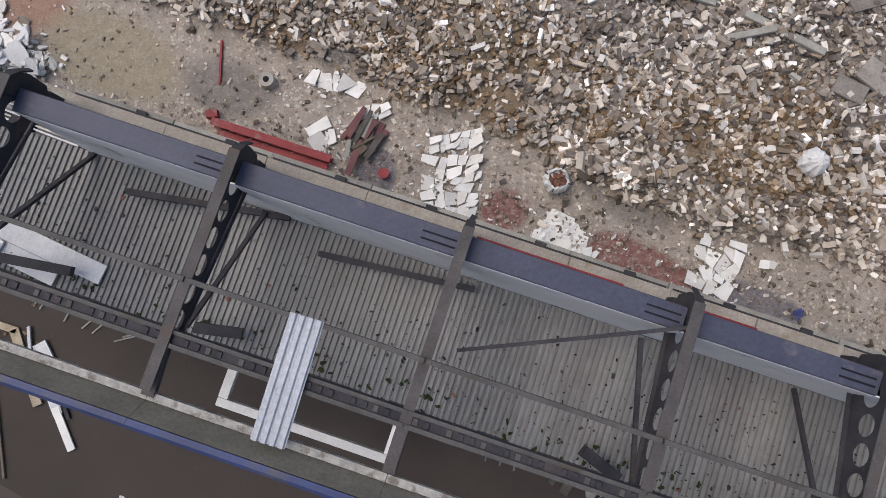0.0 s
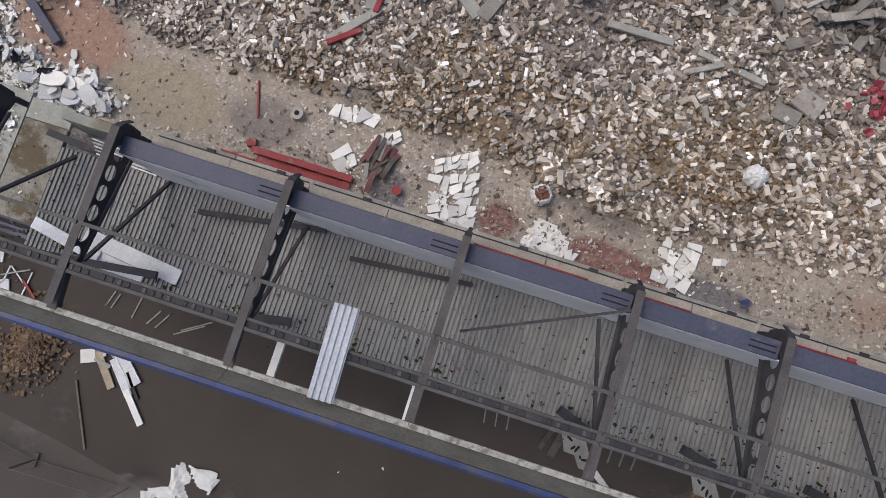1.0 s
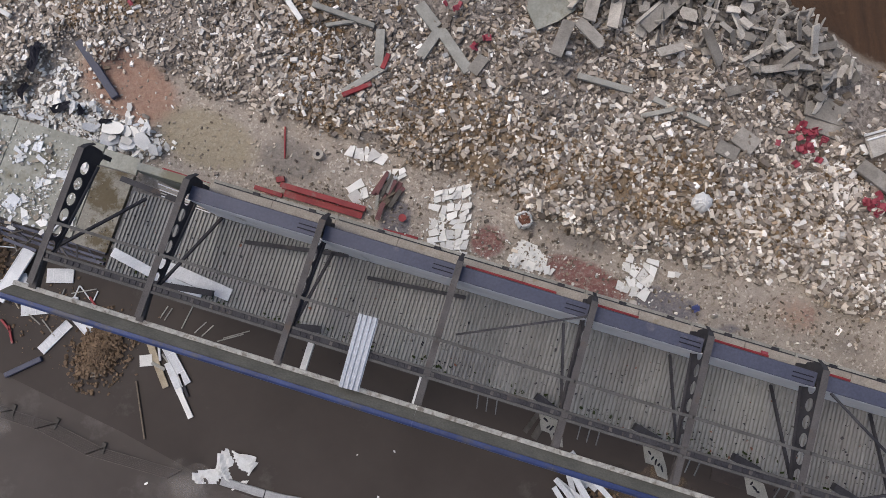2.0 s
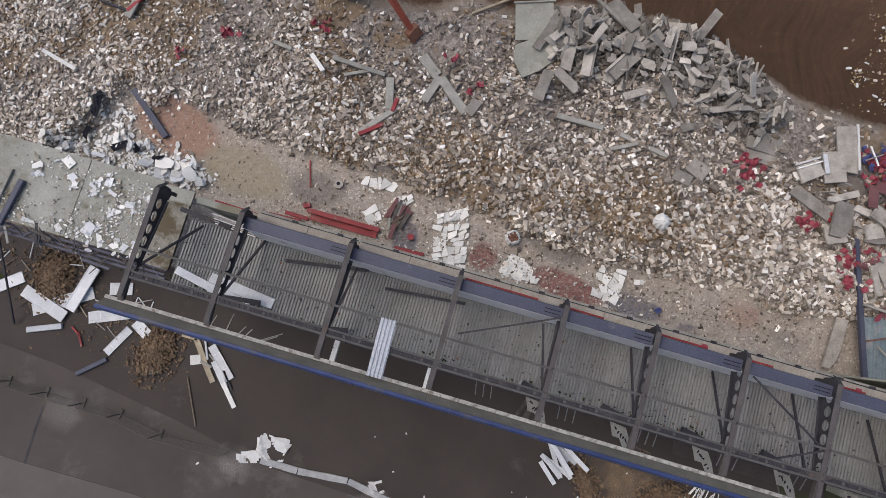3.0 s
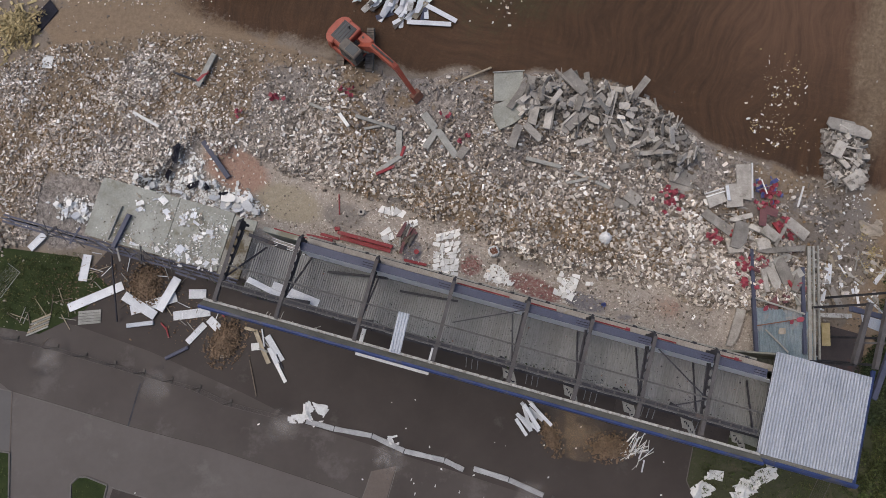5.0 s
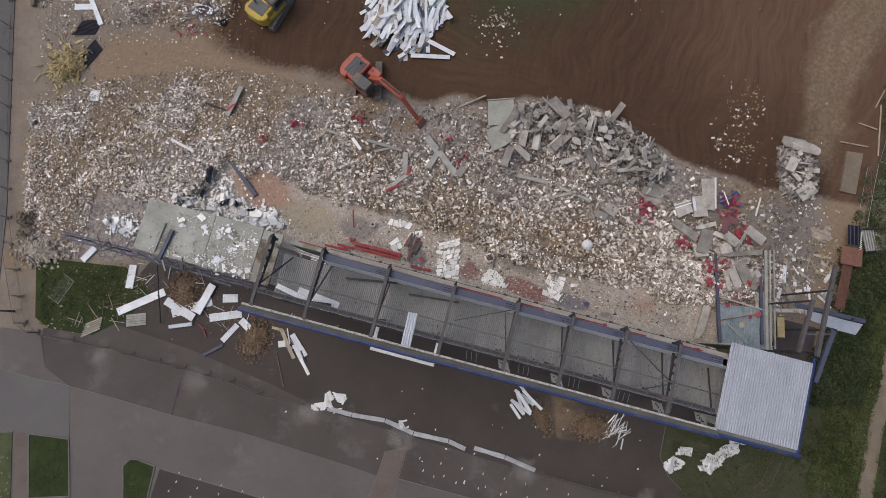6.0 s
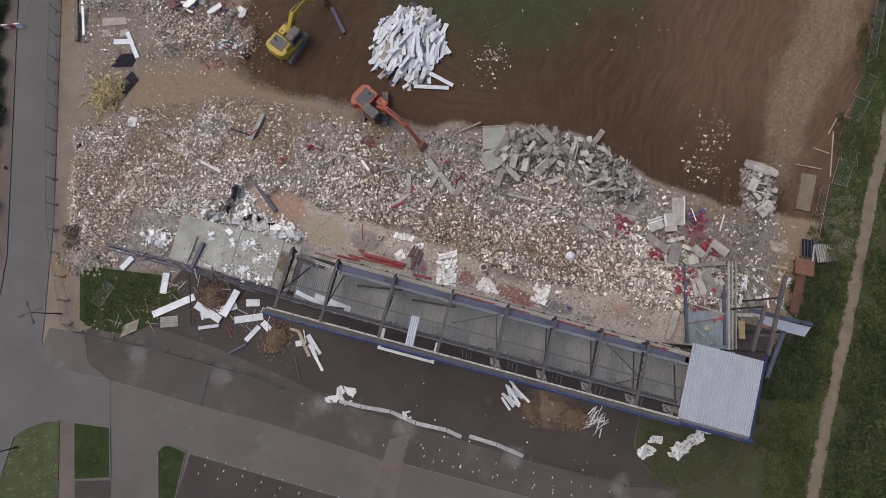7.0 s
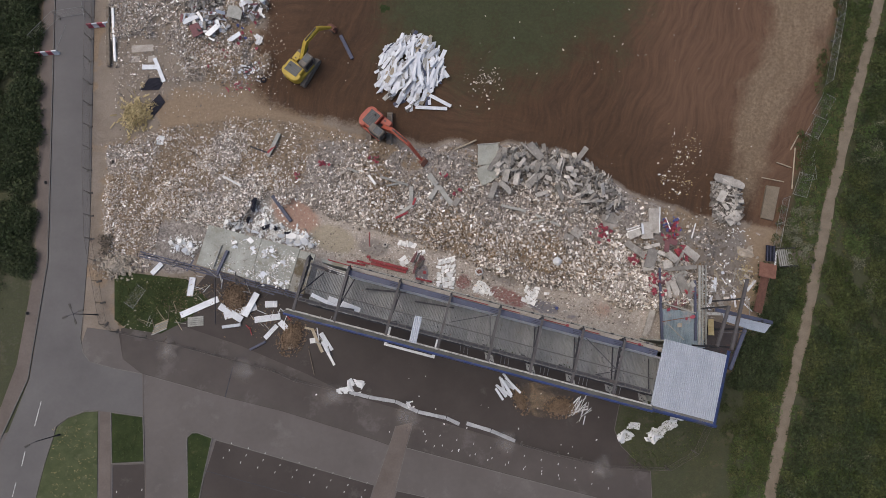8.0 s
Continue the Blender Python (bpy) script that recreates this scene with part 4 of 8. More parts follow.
for (u0, v0), (u1, v1), z, w in (((-10.7, 0.14), (-5.55, 1.0), 7.6, 0.2), ((-4.25, 0.2), (0.8, 0.68), 7.5, 0.18), ((-7.1, -3.2), (-5.7, -2.95), 7.7, 0.34), ((5.45, -2.95), (6.8, -3.45), 7.6, 0.36), ((10.4, -2.95), (11.85, -3.3), 7.6, 0.36), ((15.3, -2.95), (16.75, -3.25), 7.6, 0.36), ((20.2, -2.9), (21.6, -3.25), 7.6, 0.34), ((-16.2, -3.4), (-11.4, -2.8), 7.9, 0.30)):
    part("dropped_beam", bar(bmesh.new(), (u0, v0, z), (u1, v1, z - 0.25), w, 0.25), MAT["steel"], stand, "dark dropped steel beam")

# white window surround on the facade
ws = boxes((6.95, 0.32, 0.3, Matrix.Translation((-3.5, -6.17, 3.1))), (0.36, 2.3, 0.3, Matrix.Translation((-6.8, -4.84, 3.1))), (0.36, 2.3, 0.3, Matrix.Translation((-0.2, -4.84, 3.1))))
part("window_surround", ws, MAT["whitetile"], stand, "white projecting window surround")

# pale torn boards hanging under the eaves
rng = random.Random(5)
for u in (6.0, 11.4, 16.6, 21.7, 26.0):
    at = pose(u, -3.85, 6.5, -8, 6, 4)
    bm = prism(bmesh.new(), [(0, 0.1), (1.05, -0.1), (1.35, -0.75), (1.5, -1.35), (0.95, -1.25), (0.7, -0.8), (0.25, -0.75)], -0.02, 0.02, at)
    board = part("torn_board", bm, MAT["greyplank"], stand, "torn pale board hanging from the eaves")
    # black patches paint the dark that shows through holes in the board
    for k in range(5):
        part("tear", shard(bmesh.new(), 0.28 * rng.uniform(0.6, 1.3), 0.12, 0.01, at @ pose(0.4 + 0.18 * k, -0.25 - 0.18 * k + rng.uniform(-0.1, 0.1), 0.028, 0, 0, rng.uniform(0, 180)), rng, 6), MAT["black"], board, "black patch for a dark tear in the board")
    for j in range(3):
        part("hanger", bar(bmesh.new(), (u - 2.2 - 0.5 * j, -3.7, 6.4), (u - 2.0 - 0.5 * j, -4.6, 5.6), 0.05, 0.05), MAT["galv"], stand)

# roofed end block
R0, R1, RV0, RV1, RZ = 26.55, 34.3, -4.68, 3.45, 10.1
n = 8
roof_mesh = mesh_of("roof_sheet", deck_sheet(RV1 - RV0, (R1 - R0) / n - 0.004, 4, 0.15, crest=0.46, side=0.08), MAT["roof"])
for k in range(n):
    ob = part("roof_sheet", roof_mesh, None, stand, "pale grey corrugated roof sheet")
    ob.location = (R0 + (k + 0.5) * (R1 - R0) / n, (RV0 + RV1) / 2, RZ + 0.1)
part("roof_frame", boxes((R1 - R0 - 0.1, RV1 - RV0 - 0.1, 0.18, Matrix.Translation(((R0 + R1) / 2, (RV0 + RV1) / 2, RZ - 0.10)))), MAT["steel"], stand)
part("end_wall_west", boxes((0.15, RV1 - RV0 - 0.2, RZ - 0.2, Matrix.Translation((UD + 0.1, (RV0 + RV1) / 2, 0.06)))), MAT["slab"], stand)
part("end_wall_north", boxes((R1 - R0 - 0.4, 0.15, RZ - 0.2, Matrix.Translation(((R0 + R1) / 2, RV1 - 0.15, 0.06)))), MAT["slab"], stand)
part("end_wall_east", boxes((0.2, RV1 - RV0 + 0.1, RZ - 1.2, Matrix.Translation((R1 + 0.25, (RV0 + RV1) / 2, 0.0)))), MAT["slab"], stand)
part("fascia", strip([(-4.98, 9.9), (-4.98, 10.04), (-5.2, 9.97), (-5.4, 9.7), (-5.45, 9.1), (-5.38, 9.1), (-5.34, 9.6), (-5.15, 9.85)], R0, R1 + 0.6), MAT["bluefascia"], stand, "bright blue curved fascia")
bm = bmesh.new()
prism(bm, [(R1 + 0.02, 9.95), (R1 + 0.02, 10.08), (R1 + 0.35, 9.95), (R1 + 0.6, 9.65), (R1 + 0.62, 9.1), (R1 + 0.54, 9.1), (R1 + 0.5, 9.6), (R1 + 0.3, 9.85)], RV0 - 0.3, RV1 + 0.6, Matrix(((1, 0, 0, 0), (0, 0, -1, 0), (0, 1, 0, 0), (0, 0, 0, 1))) @ Matrix.Diagonal((1, 1, -1, 1)))
part("fascia", bm, MAT["bluefascia"], stand, "bright blue curved fascia")
part("eaves_slope", strip([(-4.70, 10.0), (-4.70, 10.12), (-4.97, 10.05), (-4.97, 9.95)], R0, R1), MAT["roofedge"], stand)

# collapsed west end: bare concrete floor on its beams
wslab = thing("concrete_deck", "bare cracked concrete upper floor strewn with debris", "concrete floor", ST)
for a, b in ((-33.6, -26.2), (-26.15, -20.9)):
    part("floor_slab", boxes((b - a, 5.5, 0.25, Matrix.Translation(((a + b) / 2, 0.38, 4.95)))), MAT["slab"], wslab)
part("floor_slab", boxes((2.1, 4.5, 0.25, Matrix.Translation((-19.8, -0.32, 4.93)))), MAT["puddle"], wslab, "brown puddled slab")
part("floor_slab", boxes((1.06, 0.95, 0.2, Matrix.Translation((-20.3, 2.45, 5.0)))), MAT["slab"], wslab)
part("floor_slab", boxes((1.06, 0.95, 0.2, Matrix.Translation((-19.22, 2.45, 5.02)))), MAT["slab"], wslab)
for u in (-33.2, -26.2, -21.2):
    for v in (-2.0, 2.8):
        part("column", boxes((0.35, 0.35, 4.95, Matrix.Translation((u, v, 0)))), MAT["slab"], wslab)
bm = bmesh.new()
for v, z, w in ((-2.6, 4.75, 0.16), (-2.92, 4.85, 0.12), (-3.2, 4.6, 0.18)):
    box(bm, 22.6, w, 0.22, Matrix.Translation((-30.2, v, z)))
for k in range(16):
    u = -41 + k * 1.4
    bar(bm, (u, -2.6, 4.9), (u + 0.7, -3.2, 4.75), 0.08, 0.08)
part("edge_beam", bm, MAT["blue"], wslab, "dark blue steel edge beam with brackets")
for u in (-41.2, -36.4):
    part("post", boxes((0.2, 0.2, 4.7, Matrix.Translation((u, -2.9, 0)))), MAT["steel"], wslab)
r = random.Random(91)
for k in range(48):
    u, v, a, L = r.uniform(-38, -19.5), r.gauss(-2.9, 0.28), r.gauss(0.0, 0.7), r.uniform(0.5, 2.2)
    z = 5.02 + r.uniform(0, 0.2)
    part("bent_bar", bar(bmesh.new(), (u - math.cos(a) * L / 2, v - math.sin(a) * L / 2, z), (u + math.cos(a) * L / 2, v + math.sin(a) * L / 2, z + r.uniform(-0.15, 0.15)), r.choice((0.05, 0.08, 0.16)), 0.05), MAT[r.choice(("steel", "steel", "blue", "steel", "machine", "flange", "greyplank"))], wslab)

part("coping", boxes((3.6, 0.5, 0.3, Matrix.Translation((-14.9, 2.55, 6.2)))), MAT["coping"], wslab, "broken concrete ledge")
part("dark_beam", bar(bmesh.new(), (-18.6, 1.5, 6.4), (-14.9, 1.2, 6.9), 0.3, 0.3), MAT["steel"], wslab)
part("red_rail", bar(bmesh.new(), (-16.6, 2.6, 6.6), (-13.0, 2.5, 6.7), 0.16, 0.14), MAT["red"], wslab, "dull red rail")
for k in range(5):
    part("pipe", bar(bmesh.new(), (-16.4 + 0.1 * k, 1.75 - 0.14 * k, 6.9), (-13.2, 1.55 - 0.12 * k, 6.95), 0.06, 0.06), MAT["galv" if k % 2 else "lead"], wslab, "thin grey pipe")
# ---- loose things on the ground ----
GRID_X, GRID_Y, GRID_STEP = -62.0, -46.0, 0.25
GRID = relief(*np.meshgrid(np.arange(GRID_X, 84, GRID_STEP), np.arange(GRID_Y, 66, GRID_STEP))).tolist()


def ground_z(x, y):
    """Height of the ground, looked up in a fine grid."""
    a, b = (x - GRID_X) / GRID_STEP, (y - GRID_Y) / GRID_STEP
    i, j = min(max(int(a), 0), len(GRID[0]) - 2), min(max(int(b), 0), len(GRID) - 2)
    p, q = min(max(a - i, 0.0), 1.0), min(max(b - j, 0.0), 1.0)
    return (GRID[j][i] * (1 - p) + GRID[j][i + 1] * p) * (1 - q) + (GRID[j + 1][i] * (1 - p) + GRID[j + 1][i + 1] * p) * q


def plank(name, a, b, w, h, mat, label, category="plank", group="", lift=0.0, z=None, z2=None):
    """A loose board or beam lying from a to b."""
    za = ground_z(*a) if z is None else z
    zb = ground_z(*b) if z is None else (z if z2 is None else z2)
    mid = Vector(((a[0] + b[0]) / 2, (a[1] + b[1]) / 2, max((za + zb) / 2, 0.03) + h / 2 + lift))
    d = Vector((b[0] - a[0], b[1] - a[1], zb - za))
    bm = box(bmesh.new(), d.length, w, h, Matrix.Translation((0, 0, -h / 2)))
    bmesh.ops.bevel(bm, geom=bm.edges[:], offset=min(w, h) * 0.12, segments=1, affect="EDGES")
    return whole(name, bm, MAT[mat], label, category, Matrix.Translation(mid) @ d.to_track_quat("X", "Z").to_matrix().to_4x4(), group)


def cladding(a, b, w, lift=0.0, label="long white insulated cladding panel on the ground"):
    """A white wall panel with turned edges and a seam."""
    za, zb = max(ground_z(*a), 0.03), max(ground_z(*b), 0.03)
    d = Vector((b[0] - a[0], b[1] - a[1], zb - za))
    L = d.length
    bm = box(bmesh.new(), L, w, 0.07)
    for s in (-1, 1):
        box(bm, L, 0.05, 0.10, Matrix.Translation((0, s * (w / 2 + 0.027), 0)))
    mid = Vector(((a[0] + b[0]) / 2, (a[1] + b[1]) / 2, max(za, zb) + lift + 0.01))
    ob = thing("cladding_sheet", label, "cladding", Matrix.Translation(mid) @ d.to_track_quat("X", "Z").to_matrix().to_4x4(), "fallen white panels")
    part("panel", bm, MAT["white"], ob)
    for k in (-0.25, 0.2):
        part("seam", boxes((0.03, w * 0.98, 0.006, Matrix.Translation((k * L, 0, 0.071)))), MAT["lead"], ob, "grey seam")
    return ob


# fallen white panels by the west end, on the car park
for a, b, w, lift in (((-36.95, 1.6), (-31.7, 3.6), 0.75, 0.05), ((-31.5, 2.6), (-28.4, 0.5), 0.8, 0.2), ((-30.9, 1.1), (-26.4, 2.25), 0.8, 0.02), ((-28.0, 1.0), (-26.2, 4.1), 0.75, 0.32),
                      ((-26.7, 0.4), (-23.1, 0.7), 0.75, 0.02), ((-25.2, 2.5), (-23.5, 2.45), 0.8, 0.02), ((-23.2, 0.0), (-22.0, -1.3), 0.7, 0.02), ((-25.3, -2.2), (-23.6, -0.5), 0.5, 0.02),
                      ((-35.25, 6.8), (-35.7, 4.2), 0.75, 0.05), ((-41.0, 7.6), (-39.6, 9.0), 0.6, 0.1), ((-17.53, -1.88), (-16.11, -4.36), 0.5, 0.05)):
    cladding(a, b, w, lift)
plank("steel_channel", (-31.2, -0.35), (-28.6, -0.15), 0.42, 0.25, "roof", "pale blue-grey steel channel on the tarmac", "steel section")
plank("steel_channel", (-27.4, -3.65), (-25.2, -2.65), 0.32, 0.22, "blue", "dark blue steel channel on the tarmac", "steel section")
for k in range(5):
    plank("crate_board", (-36.0 + 0.0 * k, 0.05 + 0.27 * k), (-33.8, 0.15 + 0.27 * k), 0.24, 0.08, "greyplank", "grey-green board of a flattened pallet", "board", "flattened pallet")
plank("pole", (-32.1, 0.1), (-30.5, 6.0), 0.12, 0.12, "steel", "thin dark steel pole", "pole", z=0.2, z2=4.5)
plank("pole", (-19.26, -4.12), (-18.6, -7.6), 0.10, 0.10, "twig", "thin dark rusty pole lying on tarmac", "pole")
for a, b, w, mat, label in (((-17.38, -3.03), (-16.5, -4.9), 0.42, "white", "torn white board on tarmac"), ((-16.65, -4.6), (-15.79, -6.38), 0.34, "whitetile", "torn white board on tarmac"), ((-19.75, -1.0), (-18.58, -1.36), 0.3, "timber", "curved brown timber offcut on tarmac"), ((-18.7, -1.3), (-18.04, -3.01), 0.42, "timber", "curved brown timber offcut on tarmac"),
                            ((-18.1, -2.9), (-17.39, -4.53), 0.4, "timber", "curved brown timber offcut on tarmac"), ((-19.08, -2.9), (-18.3, -2.84), 0.7, "whitetile", "square cream board on tarmac"), ((-18.04, -1.17), (-17.8, -2.9), 0.14, "white", "narrow white trim on tarmac"), ((-17.29, -3.03), (-17.72, -2.5), 0.12, "greyplank", "narrow grey trim on tarmac"),
                            ((-16.02, -5.09), (-16.6, -3.7), 0.16, "steel", "dark strip on tarmac"), ((-18.33, -3.0), (-17.49, -3.43), 0.2, "greyplank", "narrow grey trim on tarmac"), ((-21.85, -3.11), (-21.75, -3.81), 0.7, "dirt", "buff block at the foot of the soil heap"),
                            ((5.08, -7.9), (6.3, -6.0), 0.42, "machine", "dark plank on tarmac under the eaves"), ((4.55, -7.5), (5.5, -6.3), 0.3, "machine", "dark plank on tarmac under the eaves")):
    plank("offcut", a, b, w, 0.08, mat, label, "offcut", lift=0.02 + 0.03 * (int(w * 100) % 3))
plank("steel_channel", (-23.8, 17.8), (-21.3, 14.0), 0.5, 0.3, "blue", "blue steel channel lying on the slab", "steel section", lift=0.1)
plank("steel_channel", (-29.9, 6.6), (-28.5, 9.6), 0.4, 0.3, "blue", "blue steel channel lying on the deck", "steel section", z=5.25)
plank("steel_channel", (-30.5, 7.4), (-29.3, 10.4), 0.22, 0.2, "greyplank", "grey timber lying on the deck", "timber", z=5.22)
for a, b in (((-27.4, -0.6), (-27.1, -1.7)), ((-22.4, 1.1), (-21.7, 0.1)), ((-27.9, -0.2), (-27.3, -0.9))):
    plank("red_strip", a, b, 0.14, 0.08, "red", "bent red painted strip among soil", "strip", lift=0.05)
for k in range(6):
    plank("timber_length", (-41.0 + 0.1 * k, -0.9 + 0.26 * k), (-38.9 + 0.05 * k, -0.1 + 0.24 * k), 0.16, 0.08, "timber" if k % 2 else "greyplank", "weathered timber length stacked on the verge edge", "timber", "stacked timbers", lift=0.06)
plank("post", (-10.3, 9.8), (-10.3, 11.9), 0.10, 0.10, "red", "thin red painted post on the slab", "post")

# red painted girder beside the back wall
girder = thing("girder", "long red painted steel girder on the slab", "girder", Matrix.Translation((-7.75, 7.15, 0.05)) @ pose(0, 0, 0, 0, 0, -17.5))
part("web", boxes((5.6, 0.06, 0.42, Matrix.Translation((0, 0, 0.05)))), MAT["red"], girder)
for z in (0.0, 0.47):
    part("flange", boxes((5.6, 0.34, 0.05, Matrix.Translation((0, 0, z)))), MAT["red"], girder)
part("side_plate", boxes((5.2, 0.42, 0.05, Matrix.Translation((0.1, -0.42, 0.12)))), MAT["red"], girder)
for k in range(4):
    part("stiffener", boxes((0.05, 0.30, 0.42, Matrix.Translation((-2.2 + 1.5 * k, 0, 0.05)))), MAT["red"], girder)
part("bracket", boxes((0.5, 0.35, 0.3, pose(-3.0, 0.35, 0, 0, 0, 25))), MAT["red"], girder)
for (a, b) in (((-13.6, 7.9), (-11.0, 7.2)), ((-4.0, 5.0), (-1.8, 4.4)), ((-12.2, 7.95), (-10.4, 7.35))):
    plank("red_section", a, b, 0.28, 0.16, "red", "red painted steel section on rubble", "steel section")

# bulk bags
def bulk_bag(x, y, z, s, turn, open_top):
    bag = thing("bulk_bag", "white woven bulk bag " + ("holding red rubble" if open_top else "crumpled shut on the rubble"), "bulk bag", pose(x, y, z, 0, 0, turn))
    bm = bmesh.new()
    rings = [(0.80, 0), (1.0, 0.25), (1.05, 0.55), (0.98, 0.8), (0.84, 0.98), (0.74, 1.0), (0.70, 0.8)] if open_top else [(0.7, 0), (1.0, 0.2), (0.95, 0.5), (0.7, 0.75), (0.45, 0.9), (0.12, 0.95)]
    vs = []
    for k, (r, h) in enumerate(rings):
        ring = []
        for i in range(20):
            a = 2 * math.pi * i / 20
            c, q = math.cos(a), math.sin(a)
            sq = (abs(c) ** 4 + abs(q) ** 4) ** -0.25
            rr = r * s / 2 * (0.55 * sq + 0.45) * (1 + 0.07 * math.sin(i * 3.1 + k))
            ring.append(bm.verts.new((c * rr, q * rr, h * s * 0.9 + 0.03 * math.sin(i * 2.3 + k * 1.3))))
        vs.append(ring)
    for a, b in zip(vs, vs[1:]):
        for i in range(20):
            j = (i + 1) % 20
            bm.faces.new((a[i], a[j], b[j], b[i]))
    bm.faces.new(vs[0][::-1])
    bm.faces.new(vs[-1])
    part("bag", bm, MAT["bagwhite"], bag)
    if open_top:
        r = random.Random(3)
        fill = bmesh.new()
        for k in range(40):
            shard(fill, 0.22, 0.16, 0.1, pose(r.uniform(-0.28, 0.28) * s, r.uniform(-0.28, 0.28) * s, s * (0.74 + r.uniform(0, 0.1)), r.uniform(-30, 30), r.uniform(-30, 30), r.uniform(0, 360)), r)
        tagged(part("fill", fill, MAT["rust"], bag, "broken red rubble"), kind="stuff")
    for k in range(4):
        a = radians(45 + 90 * k)
        p = Vector((math.cos(a), math.sin(a), 0)) * s * 0.42
        bm = bar(bmesh.new(), p + Vector((0, 0, s * 0.85)), p * 1.5 + Vector((0, 0, s * 1.0)), 0.05, 0.02)
        part("loop", bm, MAT["steel" if open_top else "bagwhite"], bag, "dark lifting loop" if open_top else "")


bulk_bag(4.85, 5.45, ground_z(4.85, 5.45), 1.05, 20, True)
bulk_bag(15.75, 6.25, ground_z(15.75, 6.25) + 0.1, 1.15, 50, False)


# crumpled sheets and tarpaulins
def crumple(name, cx, cy, lx, ly, turn, amp, seed, label, mat="tarp", zz=None):
    """A dropped sheet: broad flat lobes broken by sharp folds, with a torn outline."""
    bm = bmesh.new()
    n, m = max(6, int(lx / 0.16)), max(5, int(ly / 0.16))
    off = seed * 7.7
    grid = []
    for i in range(n + 1):
        row = []
        for j in range(m + 1):
            x, y = lx * (i / n - 0.5), ly * (j / m - 0.5)
            x += amp * noise.noise(Vector((x * 0.8, y * 0.8, off)))
            y += amp * noise.noise(Vector((x * 0.8, y * 0.8, off + 9)))
            fold = 1 - abs(noise.noise(Vector((x * 0.75 + y * 0.4, y * 0.5, off + 3)))) * 3.5
            fold2 = 1 - abs(noise.noise(Vector((y * 1.1, x * 0.5, off + 15)))) * 4.5
            row.append(bm.verts.new((x, y, 0.03 + amp * (0.75 * max(0, fold) ** 1.5 + 0.35 * max(0, fold2) ** 2))))
        grid.append(row)
    for i in range(n):
        for j in range(m):
            u, v = abs(2 * (i + 0.5) / n - 1), abs(2 * (j + 0.5) / m - 1)
            if u ** 3 + v ** 3 > 0.85 + 1.3 * noise.noise(Vector((i * 0.23, j * 0.23, off + 20))):
                continue
            bm.faces.new((grid[i][j], grid[i + 1][j], grid[i + 1][j + 1], grid[i][j + 1]))
    bmesh.ops.delete(bm, geom=[v for v in bm.verts if not v.link_faces], context="VERTS")
    ob = whole(name, bm, MAT[mat], label, "tarpaulin", pose(cx, cy, (ground_z(cx, cy) if zz is None else zz) + 0.03, 0, 0, turn))
    sol = ob.modifiers.new("thickness", "SOLIDIFY")
    sol.thickness = 0.012
    return ob


crumple("tarpaulin", 23.2, -18.0, 2.3, 1.4, 22, 0.42, 1, "crumpled white tarpaulin on the grass")
crumple("tarpaulin", 24.6, -16.5, 2.2, 0.9, -15, 0.4, 2, "crumpled white tarpaulin on the grass")
crumple("tarpaulin", 27.4, -17.9, 3.0, 1.6, 14, 0.42, 3, "torn white tarpaulin heaped on the grass")
crumple("tarpaulin", 29.3, -16.9, 2.7, 1.7, 35, 0.45, 4, "torn white tarpaulin heaped on the grass")
crumple("tarpaulin", 30.6, -15.6, 2.4, 1.1, -8, 0.4, 8, "torn white tarpaulin heaped on the grass")
crumple("tarpaulin", -13.0, -9.25, 2.5, 1.7, -20, 0.3, 31, "crumpled white sheeting on tarmac")
crumple("tarpaulin", -5.5, -12.3, 1.3, 1.1, 10, 0.35, 5, "small white crumpled sheet on tarmac")
crumple("tarpaulin", 42.4, 6.3, 2.2, 1.8, 10, 0.4, 6, "dusty buff sheet on soil", "dirt")
crumple("plaster_spill", 5.3, 3.1, 2.7, 1.7, -20, 0.16, 7, "broken white plaster spread on the slab", "whitetile")
for x, y, lx, ly, turn in ((-41.0, 35.4, 4.0, 2.0, 12), (-40.6, 32.2, 2.1, 3.5, -25)):
    bm = bmesh.new()
    prism(bm, [(-lx / 2, -ly * 0.2), (-lx * 0.1, ly / 2), (lx / 2, ly * 0.28), (lx * 0.16, -ly / 2)], 0.0, 0.06)
    for k in range(3):
        box(bm, lx * 0.5, 0.05, 0.05, pose(0, (k - 1) * ly * 0.22, 0.06, 0, 0, 12))
    whole("black_panel", bm, MAT["black"], "folded black plastic panel on tan ground", "panel", pose(x, y, ground_z(x, y) + 0.08, 3, 2, turn))
crumple("tarpaulin", -39.5, 26.6, 1.3, 1.2, 0, 0.3, 11, "scrap of white sheeting on rubble")


